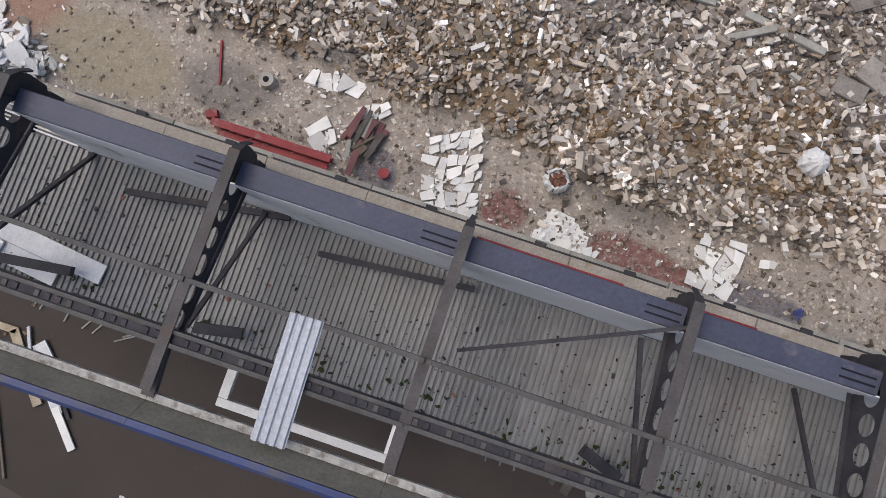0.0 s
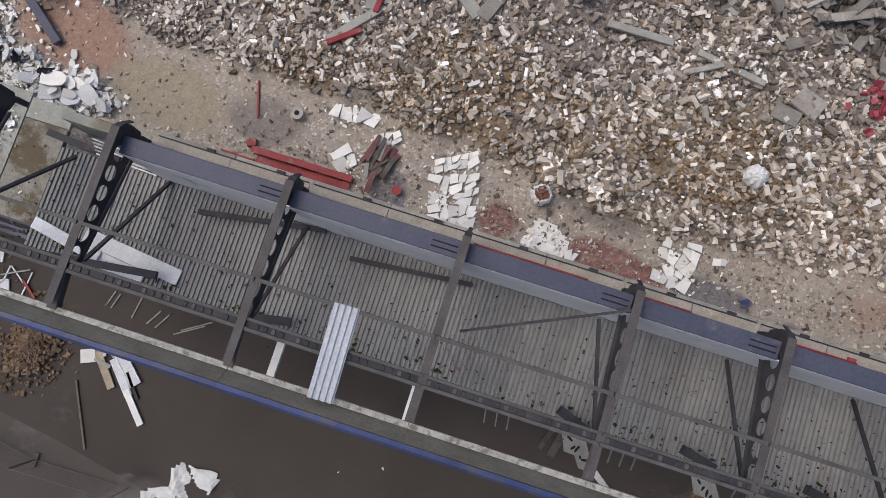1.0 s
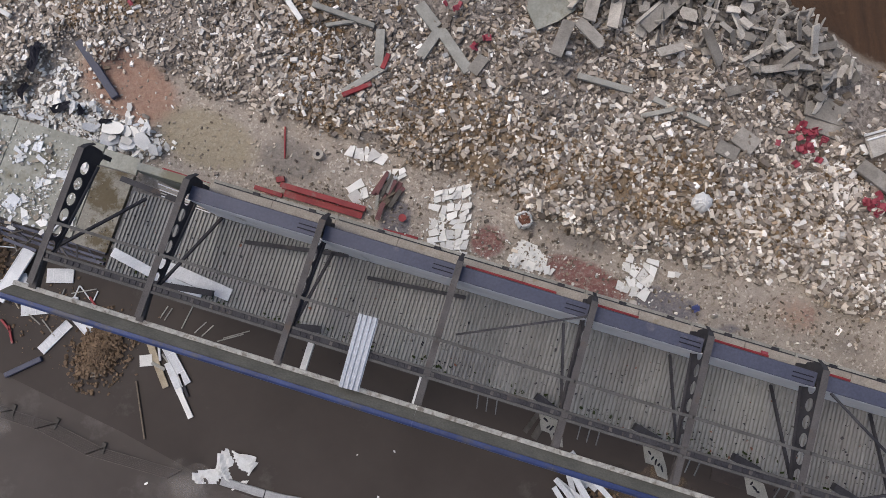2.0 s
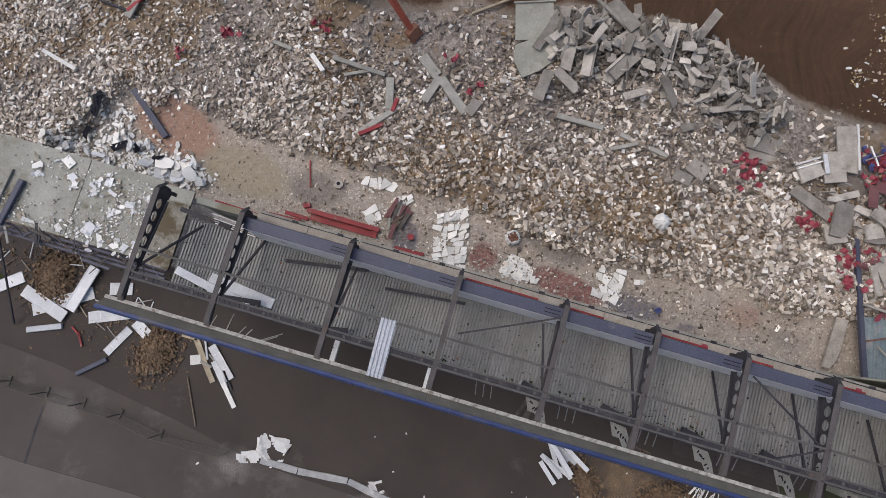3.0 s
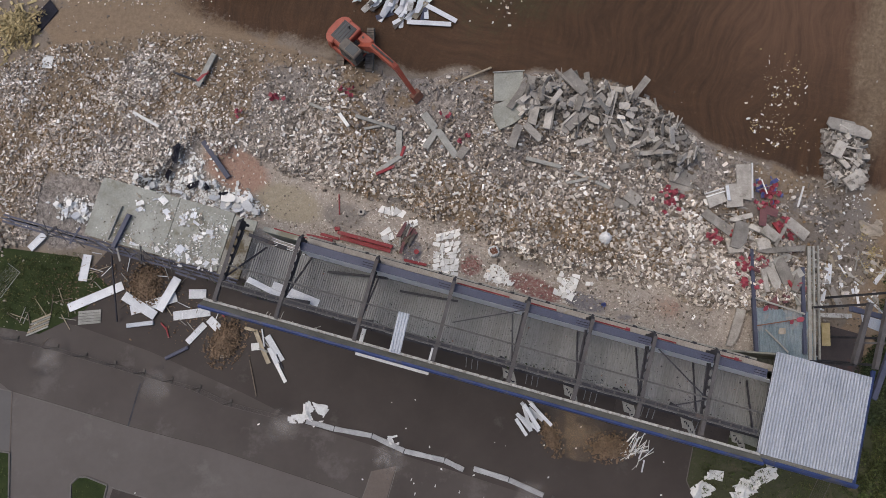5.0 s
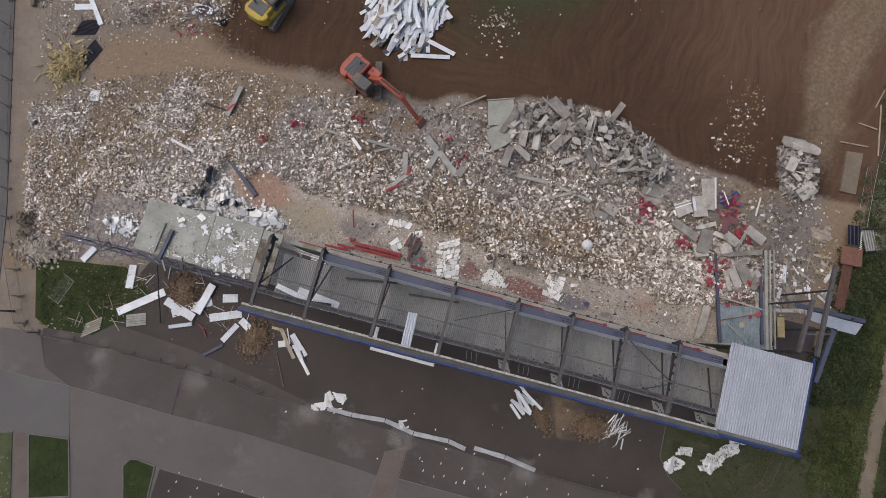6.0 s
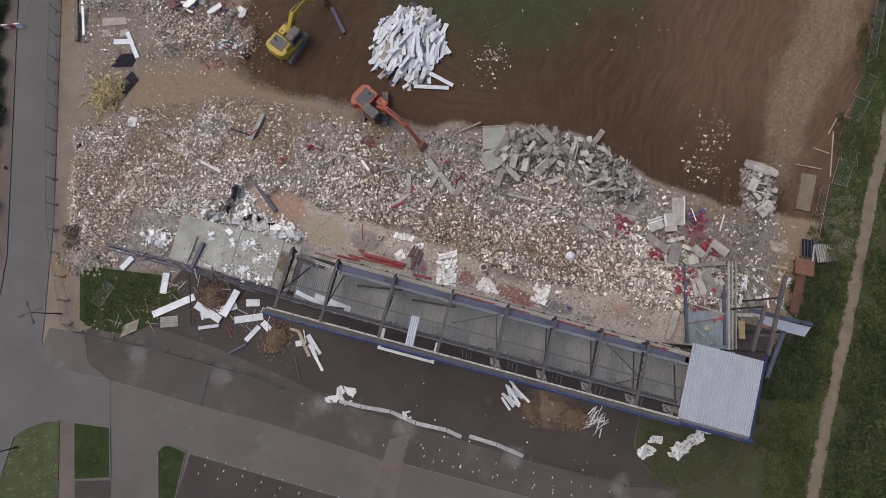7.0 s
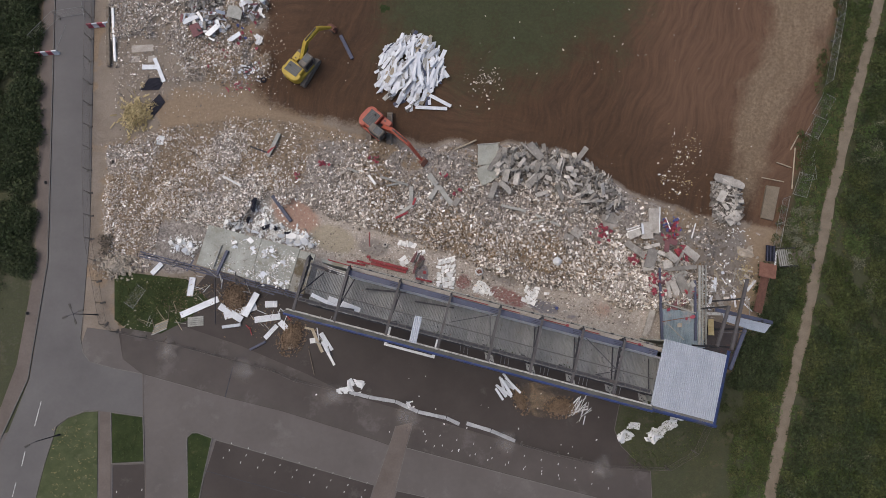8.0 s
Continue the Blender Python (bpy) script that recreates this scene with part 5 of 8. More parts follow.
# fallen debris netting on the car park, two lengths
def ribbon(points, w, label):
    """A flattened strip of netting: panels end to end, each with a rolled hem on both sides."""
    net = thing("debris_netting", label, "netting")
    for k, (a, b) in enumerate(zip(points, points[1:])):
        m, L = laid(a, b, 0.06 + 0.02 * (k % 2))
        bm = bmesh.new()
        n = 9
        rows = []
        for i in range(n + 1):
            x = -L / 2 + 0.04 + (L - 0.08) * i / n
            c = w * (0.97 + 0.05 * math.sin(1.1 * i + k * 1.7))
            h = 0.045 + 0.02 * math.sin(0.9 * i + k)
            rows.append([bm.verts.new((x, y * c, z)) for y, z in ((-0.5, 0.0), (-0.46, 0.06), (-0.1, h), (0.2, h * 0.6 + 0.02), (0.46, 0.07), (0.5, 0.0), (0.0, -0.015))])
        for p, q in zip(rows, rows[1:]):
            for i in range(7):
                bm.faces.new((p[i], q[i], q[(i + 1) % 7], p[(i + 1) % 7]))
        bm.faces.new(rows[0])
        bm.faces.new(rows[-1][::-1])
        bmesh.ops.transform(bm, matrix=m, verts=bm.verts)
        part("net_panel", bm, MAT["netting"], net)
        bar_at = Vector((*b, 0.1))
        d = Vector((b[0] - a[0], b[1] - a[1], 0)).normalized()
        s = Vector((-d.y, d.x, 0)) * w * 0.55
        part("tie_rod", tube(bmesh.new(), bar_at - s, bar_at + s, 0.025), MAT["steel"], net, "dark tie rod")


ribbon([(-13.9, -10.1), (-11.2, -10.92), (-7.6, -11.71), (-4.58, -13.23), (-0.8, -14.25), (1.0, -15.2)], 0.5, "strip of fallen grey-white netting on tarmac")
ribbon([(1.9, -15.1), (5.2, -16.25), (8.4, -17.8)], 0.5, "short strip of fallen grey-white netting on tarmac")
crumple("tarpaulin", -14.6, -9.85, 2.0, 0.9, -2, 0.22, 24, "flattened white sheeting on tarmac")

# broken white tile slabs in patches on the floor
def tile_patch(cx, cy, lx, ly, turn, n, size, seed, label, mat="whitetile"):
    """A slab cracked into irregular pieces, each pushed a little out of place."""
    r = random.Random(seed)
    patch = thing("tile_patch", label, "broken tiles", pose(cx, cy, ground_z(cx, cy), 0, 0, turn))
    pieces = [[(-lx / 2, -ly / 2), (lx / 2 * r.uniform(0.8, 1.1), -ly / 2 * r.uniform(0.8, 1.2)), (lx / 2, ly / 2), (-lx / 2 * r.uniform(0.7, 1.1), ly / 2 * r.uniform(0.8, 1.2))]]
    span = lambda q: max(math.dist(q[i], q[i - 1]) for i in range(len(q)))
    while len(pieces) < n:
        pieces.sort(key=span)
        q = pieces.pop()
        i = max(range(4), key=lambda i: math.dist(q[i], q[(i + 1) % 4]))
        a, b, c, d = (q[(i + j) % 4] for j in range(4))
        f, g = r.uniform(0.3, 0.7), r.uniform(0.3, 0.7)
        e = (a[0] + (b[0] - a[0]) * f, a[1] + (b[1] - a[1]) * f)
        h = (d[0] + (c[0] - d[0]) * g, d[1] + (c[1] - d[1]) * g)
        pieces += [[a, e, h, d], [e, b, c, h]]
    for q in pieces:
        mx, my = sum(p[0] for p in q) / 4, sum(p[1] for p in q) / 4
        out = 1 + 0.10 * r.random()
        if r.random() < 0.08:
            continue
        k = r.uniform(0.9, 1.1)
        bm = prism(bmesh.new(), [((p[0] - mx) * k, (p[1] - my) * k) for p in q], -0.03, 0.03, pose(mx * out, my * out, 0.09 + r.uniform(0, 0.2), r.gauss(0, 9), r.gauss(0, 9), r.gauss(0, 10)))
        part("tile", bm, MAT[mat], patch)


tile_patch(0.2, 5.1, 2.6, 3.0, -3, 34, 0.6, 1, "patch of broken white tiled slabs on the floor")
tile_patch(0.5, 7.3, 2.5, 0.7, 12, 11, 0.5, 21, "row of broken white slabs on the floor")
tile_patch(-5.0, 9.9, 2.6, 0.8, -15, 6, 0.75, 3, "row of broken white slabs on rubble")
tile_patch(-5.6, 7.5, 1.2, 1.3, 25, 3, 1.1, 4, "large broken white slab on the floor")
tile_patch(-3.2, 8.6, 1.4, 0.6, 8, 4, 0.6, 5, "pair of white slabs on the floor")
tile_patch(11.8, 1.9, 2.0, 2.4, -20, 15, 0.6, 6, "heap of white tiled slabs on the floor")
tile_patch(14.1, 1.9, 0.8, 0.4, -5, 2, 0.5, 7, "white block on the floor")
tile_patch(6.1, 2.35, 2.2, 0.5, -20, 5, 0.4, 11, "scattered white slabs by the wall")

for cx, cy, sx, sy, n in ((0.1, 4.6, 1.1, 1.1, 150), (0.3, 7.2, 1.2, 0.4, 70), (11.7, 1.6, 0.9, 1.0, 130), (-5.2, 9.8, 1.2, 0.4, 60), (-5.5, 7.5, 0.8, 0.8, 50), (5.6, 2.7, 1.2, 0.6, 120)):
    crumbs("tile_chips", [(cx, cy, sx, sy)], n, 0.04, 0.2, "whitetile", "white tile chips strewn over the slab", 300 + n)
crumbs("slab_litter", [(-11.5 + 2.2 * k, 8.6 - 0.66 * k, 1.2, 0.4) for k in range(17)], 900, 0.03, 0.16, "dirt", "buff crumbs and dust drifted along the back wall", 311)
crumbs("slab_litter", [(-11.5 + 2.2 * k, 8.9 - 0.66 * k, 1.2, 0.5) for k in range(17)], 400, 0.03, 0.2, "twig", "dark splinters and grit drifted along the back wall", 312)

crumbs("verge_litter", [(-41, 1.6, 2.2, 1.0), (-37.5, 2.4, 1.2, 0.9), (-43.5, 0.8, 1.0, 0.6), (-38.5, 6.0, 1.6, 0.7), (-35.5, 4.5, 1.0, 1.0)], 150, 0.03, 0.2, "dirt", "buff scraps strewn in the rough grass", 321)
crumbs("verge_litter", [(-33.5, 4.5, 1.6, 1.2), (-37.5, 3.5, 1.6, 1.2), (-29.5, 3.5, 2.2, 1.4), (-25.5, 0.5, 2.0, 1.2), (-21.5, -2.0, 1.8, 1.0)], 900, 0.03, 0.22, "soil", "soil crumbs scattered round the fallen panels", 322)
crumbs("soil_litter", [(39.0, 6.5, 2.0, 2.5), (40.5, 2.0, 1.6, 2.0), (37.8, 0.5, 1.2, 1.8), (38.5, 10.0, 1.8, 1.5)], 300, 0.04, 0.3, "dirt", "buff crumbs over brown soil", 323)
crumbs("soil_litter", [(39.0, 6.5, 2.0, 2.5), (40.5, 2.0, 1.6, 2.0), (37.8, 0.5, 1.2, 1.8), (38.5, 10.0, 1.8, 1.5)], 500, 0.04, 0.34, "twig", "dark splinters over brown soil", 324)
crumbs("soil_litter", [(39.5, 5.0, 2.4, 3.5), (41.5, 9.0, 0.9, 1.2)], 90, 0.05, 0.35, "whitetile", "white scraps over brown soil", 325)

MUDSPOTS = [(35.0, 16.6, 0.7, 0.5), (34.0, 18.0, 1.2, 0.9), (35.4, 20.2, 0.8, 0.6), (32.4, 17.4, 0.4, 0.4), (34.4, 21.8, 0.7, 1.2), (36.9, 22.3, 0.6, 1.0), (34.2, 15.2, 2.2, 0.4)]
crumbs("mud_litter", MUDSPOTS, 150, 0.04, 0.2, "leafdry", "yellow foam crumbs trodden into the mud", 331)
crumbs("mud_litter", MUDSPOTS, 70, 0.04, 0.3, "whitetile", "pale scraps trodden into the mud", 332)
crumbs("mud_litter", MUDSPOTS, 120, 0.03, 0.22, "timber", "buff splinters trodden into the mud", 333)

# white litter on the bare concrete deck
r = random.Random(17)
litter = thing("litter", "torn white board scraps on the concrete deck", "litter", ST @ Matrix.Translation((0, 0, 5.21)))
for u, v, lx, ly, turn in ((-24.75, -1.5, 1.3, 1.0, 70), (-24.2, -1.2, 0.7, 0.5, 40), (-23.8, -1.9, 1.2, 0.6, -60), (-24.4, 1.9, 1.1, 0.8, 20), (-24.0, 1.3, 0.9, 0.4, -10), (-26.9, 1.5, 0.8, 0.9, 60), (-26.6, 1.1, 0.6, 0.5, 10), (-27.5, 2.5, 1.0, 0.6, -30), (-29.6, 1.7, 0.9, 0.5, 50), (-29.4, 1.2, 0.5, 0.3, 80),
                        (-23.6, 0.0, 0.8, 0.4, 75), (-23.2, 0.2, 0.5, 0.4, 20), (-22.6, 0.85, 0.9, 0.6, 15), (-22.3, 0.6, 0.6, 0.5, -40), (-22.7, -2.0, 0.8, 0.6, 10), (-22.0, -2.0, 0.9, 0.5, 60), (-21.3, -1.6, 0.6, 0.6, 30), (-25.4, 1.4, 0.7, 0.4, -20), (-25.2, 0.9, 0.6, 0.3, 35), (-21.4, 1.5, 0.6, 0.5, 0), (-26.7, -1.9, 0.7, 0.5, -25), (-29.0, -2.0, 0.6, 0.5, 12)):
    m = pose(u, v, 0.06 + r.uniform(0, 0.05), r.gauss(0, 6), r.gauss(0, 6), turn)
    part("scrap", shard(bmesh.new(), lx, ly, 0.03, m, r, r.choice((4, 4, 5))), MAT[r.choice(("whitetile", "white", "white"))], litter)
    for j in range(7):
        a, d = r.uniform(0, 6.283), r.uniform(0.2, 0.9)
        q = r.uniform(0.08, 0.32)
        part("scrap", shard(bmesh.new(), q * r.uniform(1, 2), q, 0.03, pose(u + d * lx * math.cos(a), v + d * lx * math.sin(a), 0.05 + r.uniform(0, 0.06), r.gauss(0, 14), r.gauss(0, 14), r.uniform(0, 360)), r), MAT[r.choice(("whitetile", "whitetile", "concrete", "white", "dirt"))], litter)
DECKSPOTS = [(-22.6, -1.7, 1.5, 0.35), (-21.9, 0.9, 0.35, 0.9), (-23.6, 1.9, 1.6, 0.5), (-28.8, -1.9, 2.2, 0.3), (-23.6, -0.8, 0.5, 0.6), (-27.0, 1.9, 1.8, 0.6), (-22.6, 0.4, 0.8, 0.7), (-30.5, -1.2, 0.8, 0.5), (-24.6, -1.4, 0.7, 0.5), (-26.0, -1.3, 0.4, 0.8)]
crumbs("scraps", DECKSPOTS, 800, 0.03, 0.17, "whitetile", "torn pale board crumbs strewn over the concrete deck", 171, 5.225, ST)
crumbs("scraps", DECKSPOTS, 700, 0.03, 0.13, "dirt", "buff plaster crumbs strewn over the concrete deck", 172, 5.225, ST)
crumbs("scraps", [(-30, 0.6, 2.5, 1.6), (-25, 0.6, 4.0, 1.4), (-27.5, -0.6, 0.3, 1.2)], 130, 0.03, 0.14, "twig", "dark grit strewn over the concrete deck", 173, 5.22, ST)

# white boards and the loose roof sheet lying on the stand
for a, b, w, z in (((-15.1, -2.18), (-10.75, -2.67), 0.66, 7.05), ((-15.0, -2.86), (-12.2, -3.2), 0.66, 7.0), ((-17.3, -2.3), (-14.2, -2.9), 0.5, 7.12), ((-20.2, -1.2), (-19.6, -1.0), 0.6, 5.09)):
    p, q = loc(*a), loc(*b)
    plank("white_board", (p.x, p.y), (q.x, q.y), w, 0.06, "white", "long white board lying on the ribbed deck", "board", "white boards on the deck", z=z, z2=z)
loose = whole("roof_sheet", deck_sheet(3.25, 0.9, 4, 0.07, crest=0.5), MAT["roof"], "loose pale corrugated sheet bridging deck and eaves", "roof sheet", ST @ pose(-3.05, -3.12, 11.36, 0, 0, 2))

# small bits on the deck
r = random.Random(23)
dirt = thing("deck_debris", "dark clods and moss on the ribbed deck", "debris", ST @ Matrix.Translation((0, 0, DECK + 0.06)))
for k in range(150):
    s = r.choice((0.04, 0.05, 0.05, 0.06, 0.08, 0.12))
    part("clod", shard(bmesh.new(), s * 1.6, s, 0.05, pose(r.uniform(U0, U1), r.uniform(-3.4, 0.5), 0.02, 0, 0, r.uniform(0, 360)), r), MAT[r.choice(("steel", "steel", "rust"))], dirt)


crumbs("deck_moss", [(U0 + 2.4 * k, -1.4 - 0.3 * (k % 3), 1.6, 1.0) for k in range(18)], 700, 0.02, 0.10, "black", "dark moss clods strewn over the ribbed deck", 231, DECK + 0.06, ST, category="moss")
crumbs("deck_moss", [(U0 + 2.4 * k, -3.1, 1.4, 0.25) for k in range(18)], 450, 0.03, 0.16, "lawndark", "green moss drifted along the deck edge", 232, DECK + 0.06, ST, category="moss")


# soil heaps and lumps, each one heap of countless clods
def clod_heap(name, cx, cy, rx, ry, h, n, size, mat, label, seed):
    r = random.Random(seed)
    bm = bmesh.new()
    z0 = max(ground_z(cx, cy), 0.0)
    prism(bm, [(rx * (0.8 if h > 0.1 else 0.3) * math.cos(i * 0.2094) * r.uniform(0.75, 1), ry * 0.8 * math.sin(i * 0.2094) * r.uniform(0.75, 1)) for i in range(30)], 0.0, 0.05)
    for k in range(n):
        a, d = r.uniform(0, 6.283), min(1.15, abs(r.gauss(0, 0.55)))
        x, y = rx * d * math.cos(a), ry * d * math.sin(a)
        s = size * r.choice((0.5, 0.7, 1.0, 1.0, 1.5))
        z = h * max(0, 1 - d) + r.uniform(0, 0.06)
        m = pose(x, y, z, r.uniform(0, 360), r.uniform(0, 360), r.uniform(0, 360))
        shard(bm, s * r.uniform(0.8, 1.3), s, s * r.uniform(0.5, 0.9), m, r)
    return whole(name, bm, MAT[mat], label, "soil heap", pose(cx, cy, z0, 0, 0, r.uniform(0, 90)), kind="stuff")


clod_heap("soil_heap", -29.4, 3.6, 2.6, 1.9, 0.5, 1300, 0.19, "soil", "heap of orange-brown soil clods", 1)
clod_heap("soil_heap", -21.6, -2.2, 2.4, 1.7, 0.6, 1300, 0.18, "soil", "heap of orange-brown soil clods on tarmac", 2)
clod_heap("soil_heap", 15.0, -13.7, 2.2, 1.3, 0.5, 1100, 0.17, "soil", "heap of brown soil clods on tarmac", 3)
clod_heap("soil_heap", 9.4, -12.4, 0.9, 1.9, 0.35, 600, 0.16, "soil", "low heap of brown soil clods on tarmac", 4)
film = bmesh.new()
prism(film, [(4.2 * math.cos(i * 0.2618), 2.6 * math.sin(i * 0.2618)) for i in range(24)], 0.0, 0.002)
film = whole("soil_spread", film, MAT["sandfilm"], "thin spread of sandy soil on tarmac", "soil", pose(12.0, -12.2, 0.044, 0, 0, -18), kind="stuff")
film.visible_shadow = False
clod_heap("rubble_heap", -46.0, 9.0, 1.8, 3.0, 0.6, 600, 0.3, "dirt", "heap of buff rubble beside the fence", 6)

# tangled timber and wire by the west end
r = random.Random(31)
for k in range(46):
    x, y = r.choice(((-33.5, 5.4), (-24.6, 0.2), (-29.0, 4.0), (-41.0, 0.6), (-37.5, 2.0), (-34.0, 4.0)))
    x, y, a, L = x + r.gauss(0, 1.3), y + r.gauss(0, 0.9), r.uniform(0, 3.14), r.uniform(0.6, 2.2)
    plank("batten", (x - math.cos(a) * L / 2, y - math.sin(a) * L / 2), (x + math.cos(a) * L / 2, y + math.sin(a) * L / 2), 0.07, 0.05, r.choice(("timber", "greyplank", "twig", "white")), "thin broken timber batten on the ground", "batten", "broken battens", lift=r.uniform(0, 0.15))
r = random.Random(37)
for k in range(24):
    x, y, a, L = 17.5 + r.gauss(0, 0.7), -14.0 + r.gauss(0, 0.7), r.gauss(0.8, 0.45), r.uniform(0.9, 2.8)
    plank("batten", (x - math.cos(a) * L / 2, y - math.sin(a) * L / 2), (x + math.cos(a) * L / 2, y + math.sin(a) * L / 2), 0.14 if k < 4 else 0.06, 0.05, r.choice(("white", "greyplank", "whitetile")), "pale broken batten on tarmac", "batten", "pale battens", lift=r.uniform(0, 0.15))
for k in range(11):
    a = radians(-55 + r.gauss(0, 9))
    x, y, L = 7.6 + r.gauss(0, 0.55), -10.6 + r.gauss(0, 0.4), r.uniform(1.6, 3.2)
    plank("white_board", (x - math.cos(a) * L / 2, y - math.sin(a) * L / 2), (x + math.cos(a) * L / 2, y + math.sin(a) * L / 2), 0.32, 0.06, "white", "white board in a small heap on tarmac", "board", "small heap of white boards", lift=0.03 + 0.05 * k)


# ---- car park: seams, worn marks and powder spills ----
def mark(name, a, b, w, mat, label, category, z=0.03):
    bm = bar(bmesh.new(), (*a, z - 0.003), (*b, z - 0.003), w, 0.012)
    return whole(name, bm, MAT[mat], label, category, kind="structure")


for a, b, w, mat in (((-30.9, -9.9), (-29.8, -5.9), 0.16, "steel"), ((-42.2, -6.2), (-42.1, -11.9), 0.10, "footway"), ((-41.8, -18), (-41.6, -24), 0.08, "footway"), ((-42, -6.3), (-30.9, -9.95), 0.05, "kerb"), ((-32.5, -15.4), (-10.8, -22.6), 0.09, "kerb"), ((-33.6, -19.5), (-20.3, -23.7), 0.10, "steel"), ((-46.15, -18.1), (-46.1, -24), 0.10, "steel"),
                     ((-7.7, -15.0), (-10.8, -22.6), 0.06, "kerb"), ((-5.3, -14.6), (-6.4, -17.9), 0.06, "kerb"), ((-6.4, -17.9), (-8.1, -23.4), 0.06, "kerb"), ((-6.3, -17.95), (1.2, -20.35), 0.09, "kerb"), ((1.2, -20.35), (19.1, -25.85), 0.09, "kerb"), ((19.1, -25.85), (26.0, -27.95), 0.09, "kerb"), ((-8.1, -23.4), (-3.6, -24.6), 0.07, "kerb"),
                     ((-50.6, 3), (-50.95, -0.9), 0.12, "kerb"), ((-50.95, -0.9), (-50.5, -2.85), 0.12, "kerb"), ((-50.5, -2.85), (-49.5, -4.15), 0.12, "kerb"), ((-49.5, -4.15), (-46, -5.25), 0.12, "kerb"), ((-46, -5.25), (-42.2, -6.2), 0.12, "kerb")):
    mark("seam", a, b, w, mat, "narrow paving seam across the car park", "seam", 0.036)
for a, b in (((-56.1, -9.1), (-56.9, -12.4)), ((-58.1, -15.7), (-58.5, -17.6)), ((-59.2, -19.7), (-59.6, -21.5))):
    mark("lane_marking", a, b, 0.12, "line", "worn white lane marking on the road", "road marking")
for a, b in (((-30.1, -16.1), (-11.9, -22.2)), ((-31.2, -17.9), (-12.7, -24.0)), ((-30.4, -17.0), (-12.2, -23.1)), ((-3.7, -17.2), (20.5, -24.6)), ((-4.0, -15.9), (18.5, -22.4)), ((-2.6, -17.9), (14.0, -23.0)), ((-45.6, -21.6), (-42.2, -21.5))):
    n = round(math.dist(a, b) / 2.4)
    for i in range(n + 1):
        x, y = a[0] + (b[0] - a[0]) * i / n, a[1] + (b[1] - a[1]) * i / n
        mark("bay_marking", (x - 0.05, y - 0.12), (x + 0.05, y + 0.12), 0.10, "line", "small white dash marking a bay", "road marking")
r = random.Random(61)
for x, y in ((-38.7, -3.0), (-28.4, -6.3), (-16.1, -10.4), (-6.1, -13.8), (7.1, -18.0), (19.8, -21.9)):
    disc = bmesh.new()
    prism(disc, [(2.6 * math.cos(i * 0.2618) * r.uniform(0.8, 1), 1.9 * math.sin(i * 0.2618) * r.uniform(0.8, 1)) for i in range(24)], 0.0, 0.002)
    ob = whole("powder_spill", disc, MAT["powder"], "pale powder spill on tarmac by a fence foot", "spill", pose(x, y, 0.042, 0, 0, r.uniform(0, 90)), kind="stuff")
    ob.visible_shadow = False
for k in range(46):
    x, y = r.uniform(-22, 20), r.uniform(-22, -8)
    if y < -6 - 0.32 * (x + 0) - 0.0 and y > -16 - 0.32 * (x + 8):
        s = r.uniform(0.06, 0.18)
        whole("litter_scrap", shard(bmesh.new(), s * 1.5, s, 0.03, pose(0, 0, 0.015), r), MAT["whitetile"], "small pale scrap on tarmac", "litter", pose(x, y, 0.02, 0, 0, r.uniform(0, 360)), "scraps on tarmac")

# further single things on the slab and along the road
tin = thing("drain_pot", "dusty concrete drain pot on the slab", "drain pot", pose(-8.1, 9.95, ground_z(-8.1, 9.95)))
bm = bmesh.new()
tube(bm, (0, 0, 0), (0, 0, 0.45), 0.38, 0.34, 18)
part("pot", bm, MAT["concrete"], tin)
# the pot is closed; a black disc paints the dark of its inside
part("opening", tube(bmesh.new(), (0, 0, 0.452), (0, 0, 0.458), 0.14, n=16), MAT["black"], tin, "black disc for the dark round opening")
crumple("plastic_sack", 15.35, -0.35, 0.55, 0.5, 20, 0.25, 12, "small bright blue plastic sack on the slab", "seatblue")
crumple("tarpaulin", -6.8, 45.4, 1.6, 1.3, 0, 0.3, 13, "scrap of dark green netting on the pitch", "lawndark")
whole("bucket", tube(bmesh.new(), (0, 0, 0), (0, 0, 0.35), 0.2, 0.25, 14), MAT["red"], "small red bucket on the slab", "bucket", pose(-2.75, 5.75, ground_z(-2.75, 5.75)))
r = random.Random(71)
for k in range(22):
    a = r.gauss(1.05, 0.35)
    x, y, L = -3.7 + r.gauss(0, 0.5), 7.1 + r.gauss(0, 0.55), r.uniform(0.7, 2.0)
    plank("rusty_strip", (x - math.cos(a) * L / 2, y - math.sin(a) * L / 2), (x + math.cos(a) * L / 2, y + math.sin(a) * L / 2), r.choice((0.12, 0.2, 0.3)), 0.05, r.choice(("maroon", "maroon", "twig", "greyplank", "machine")), "rusty maroon metal strip in a heap", "metal strip", "rusty strips", lift=0.02 + 0.02 * k)
plank("wall_stub", (-47.5, 47.5), (-47.4, 38.4), 0.5, 0.6, "twig", "dark low wall stub beside the fence", "wall stub")
plank("timber_length", (-46.7, 47.2), (-46.55, 39.2), 0.35, 0.3, "whitetile", "long pale beam beside the fence", "beam")
cladding((-42.6, 38.1), (-40.4, 38.0), 0.6, 0.05, "white panel lying on the tan ground")
cladding((-40.8, 39.4), (-39.4, 35.7), 0.45, 0.05, "white panel lying on the tan ground")
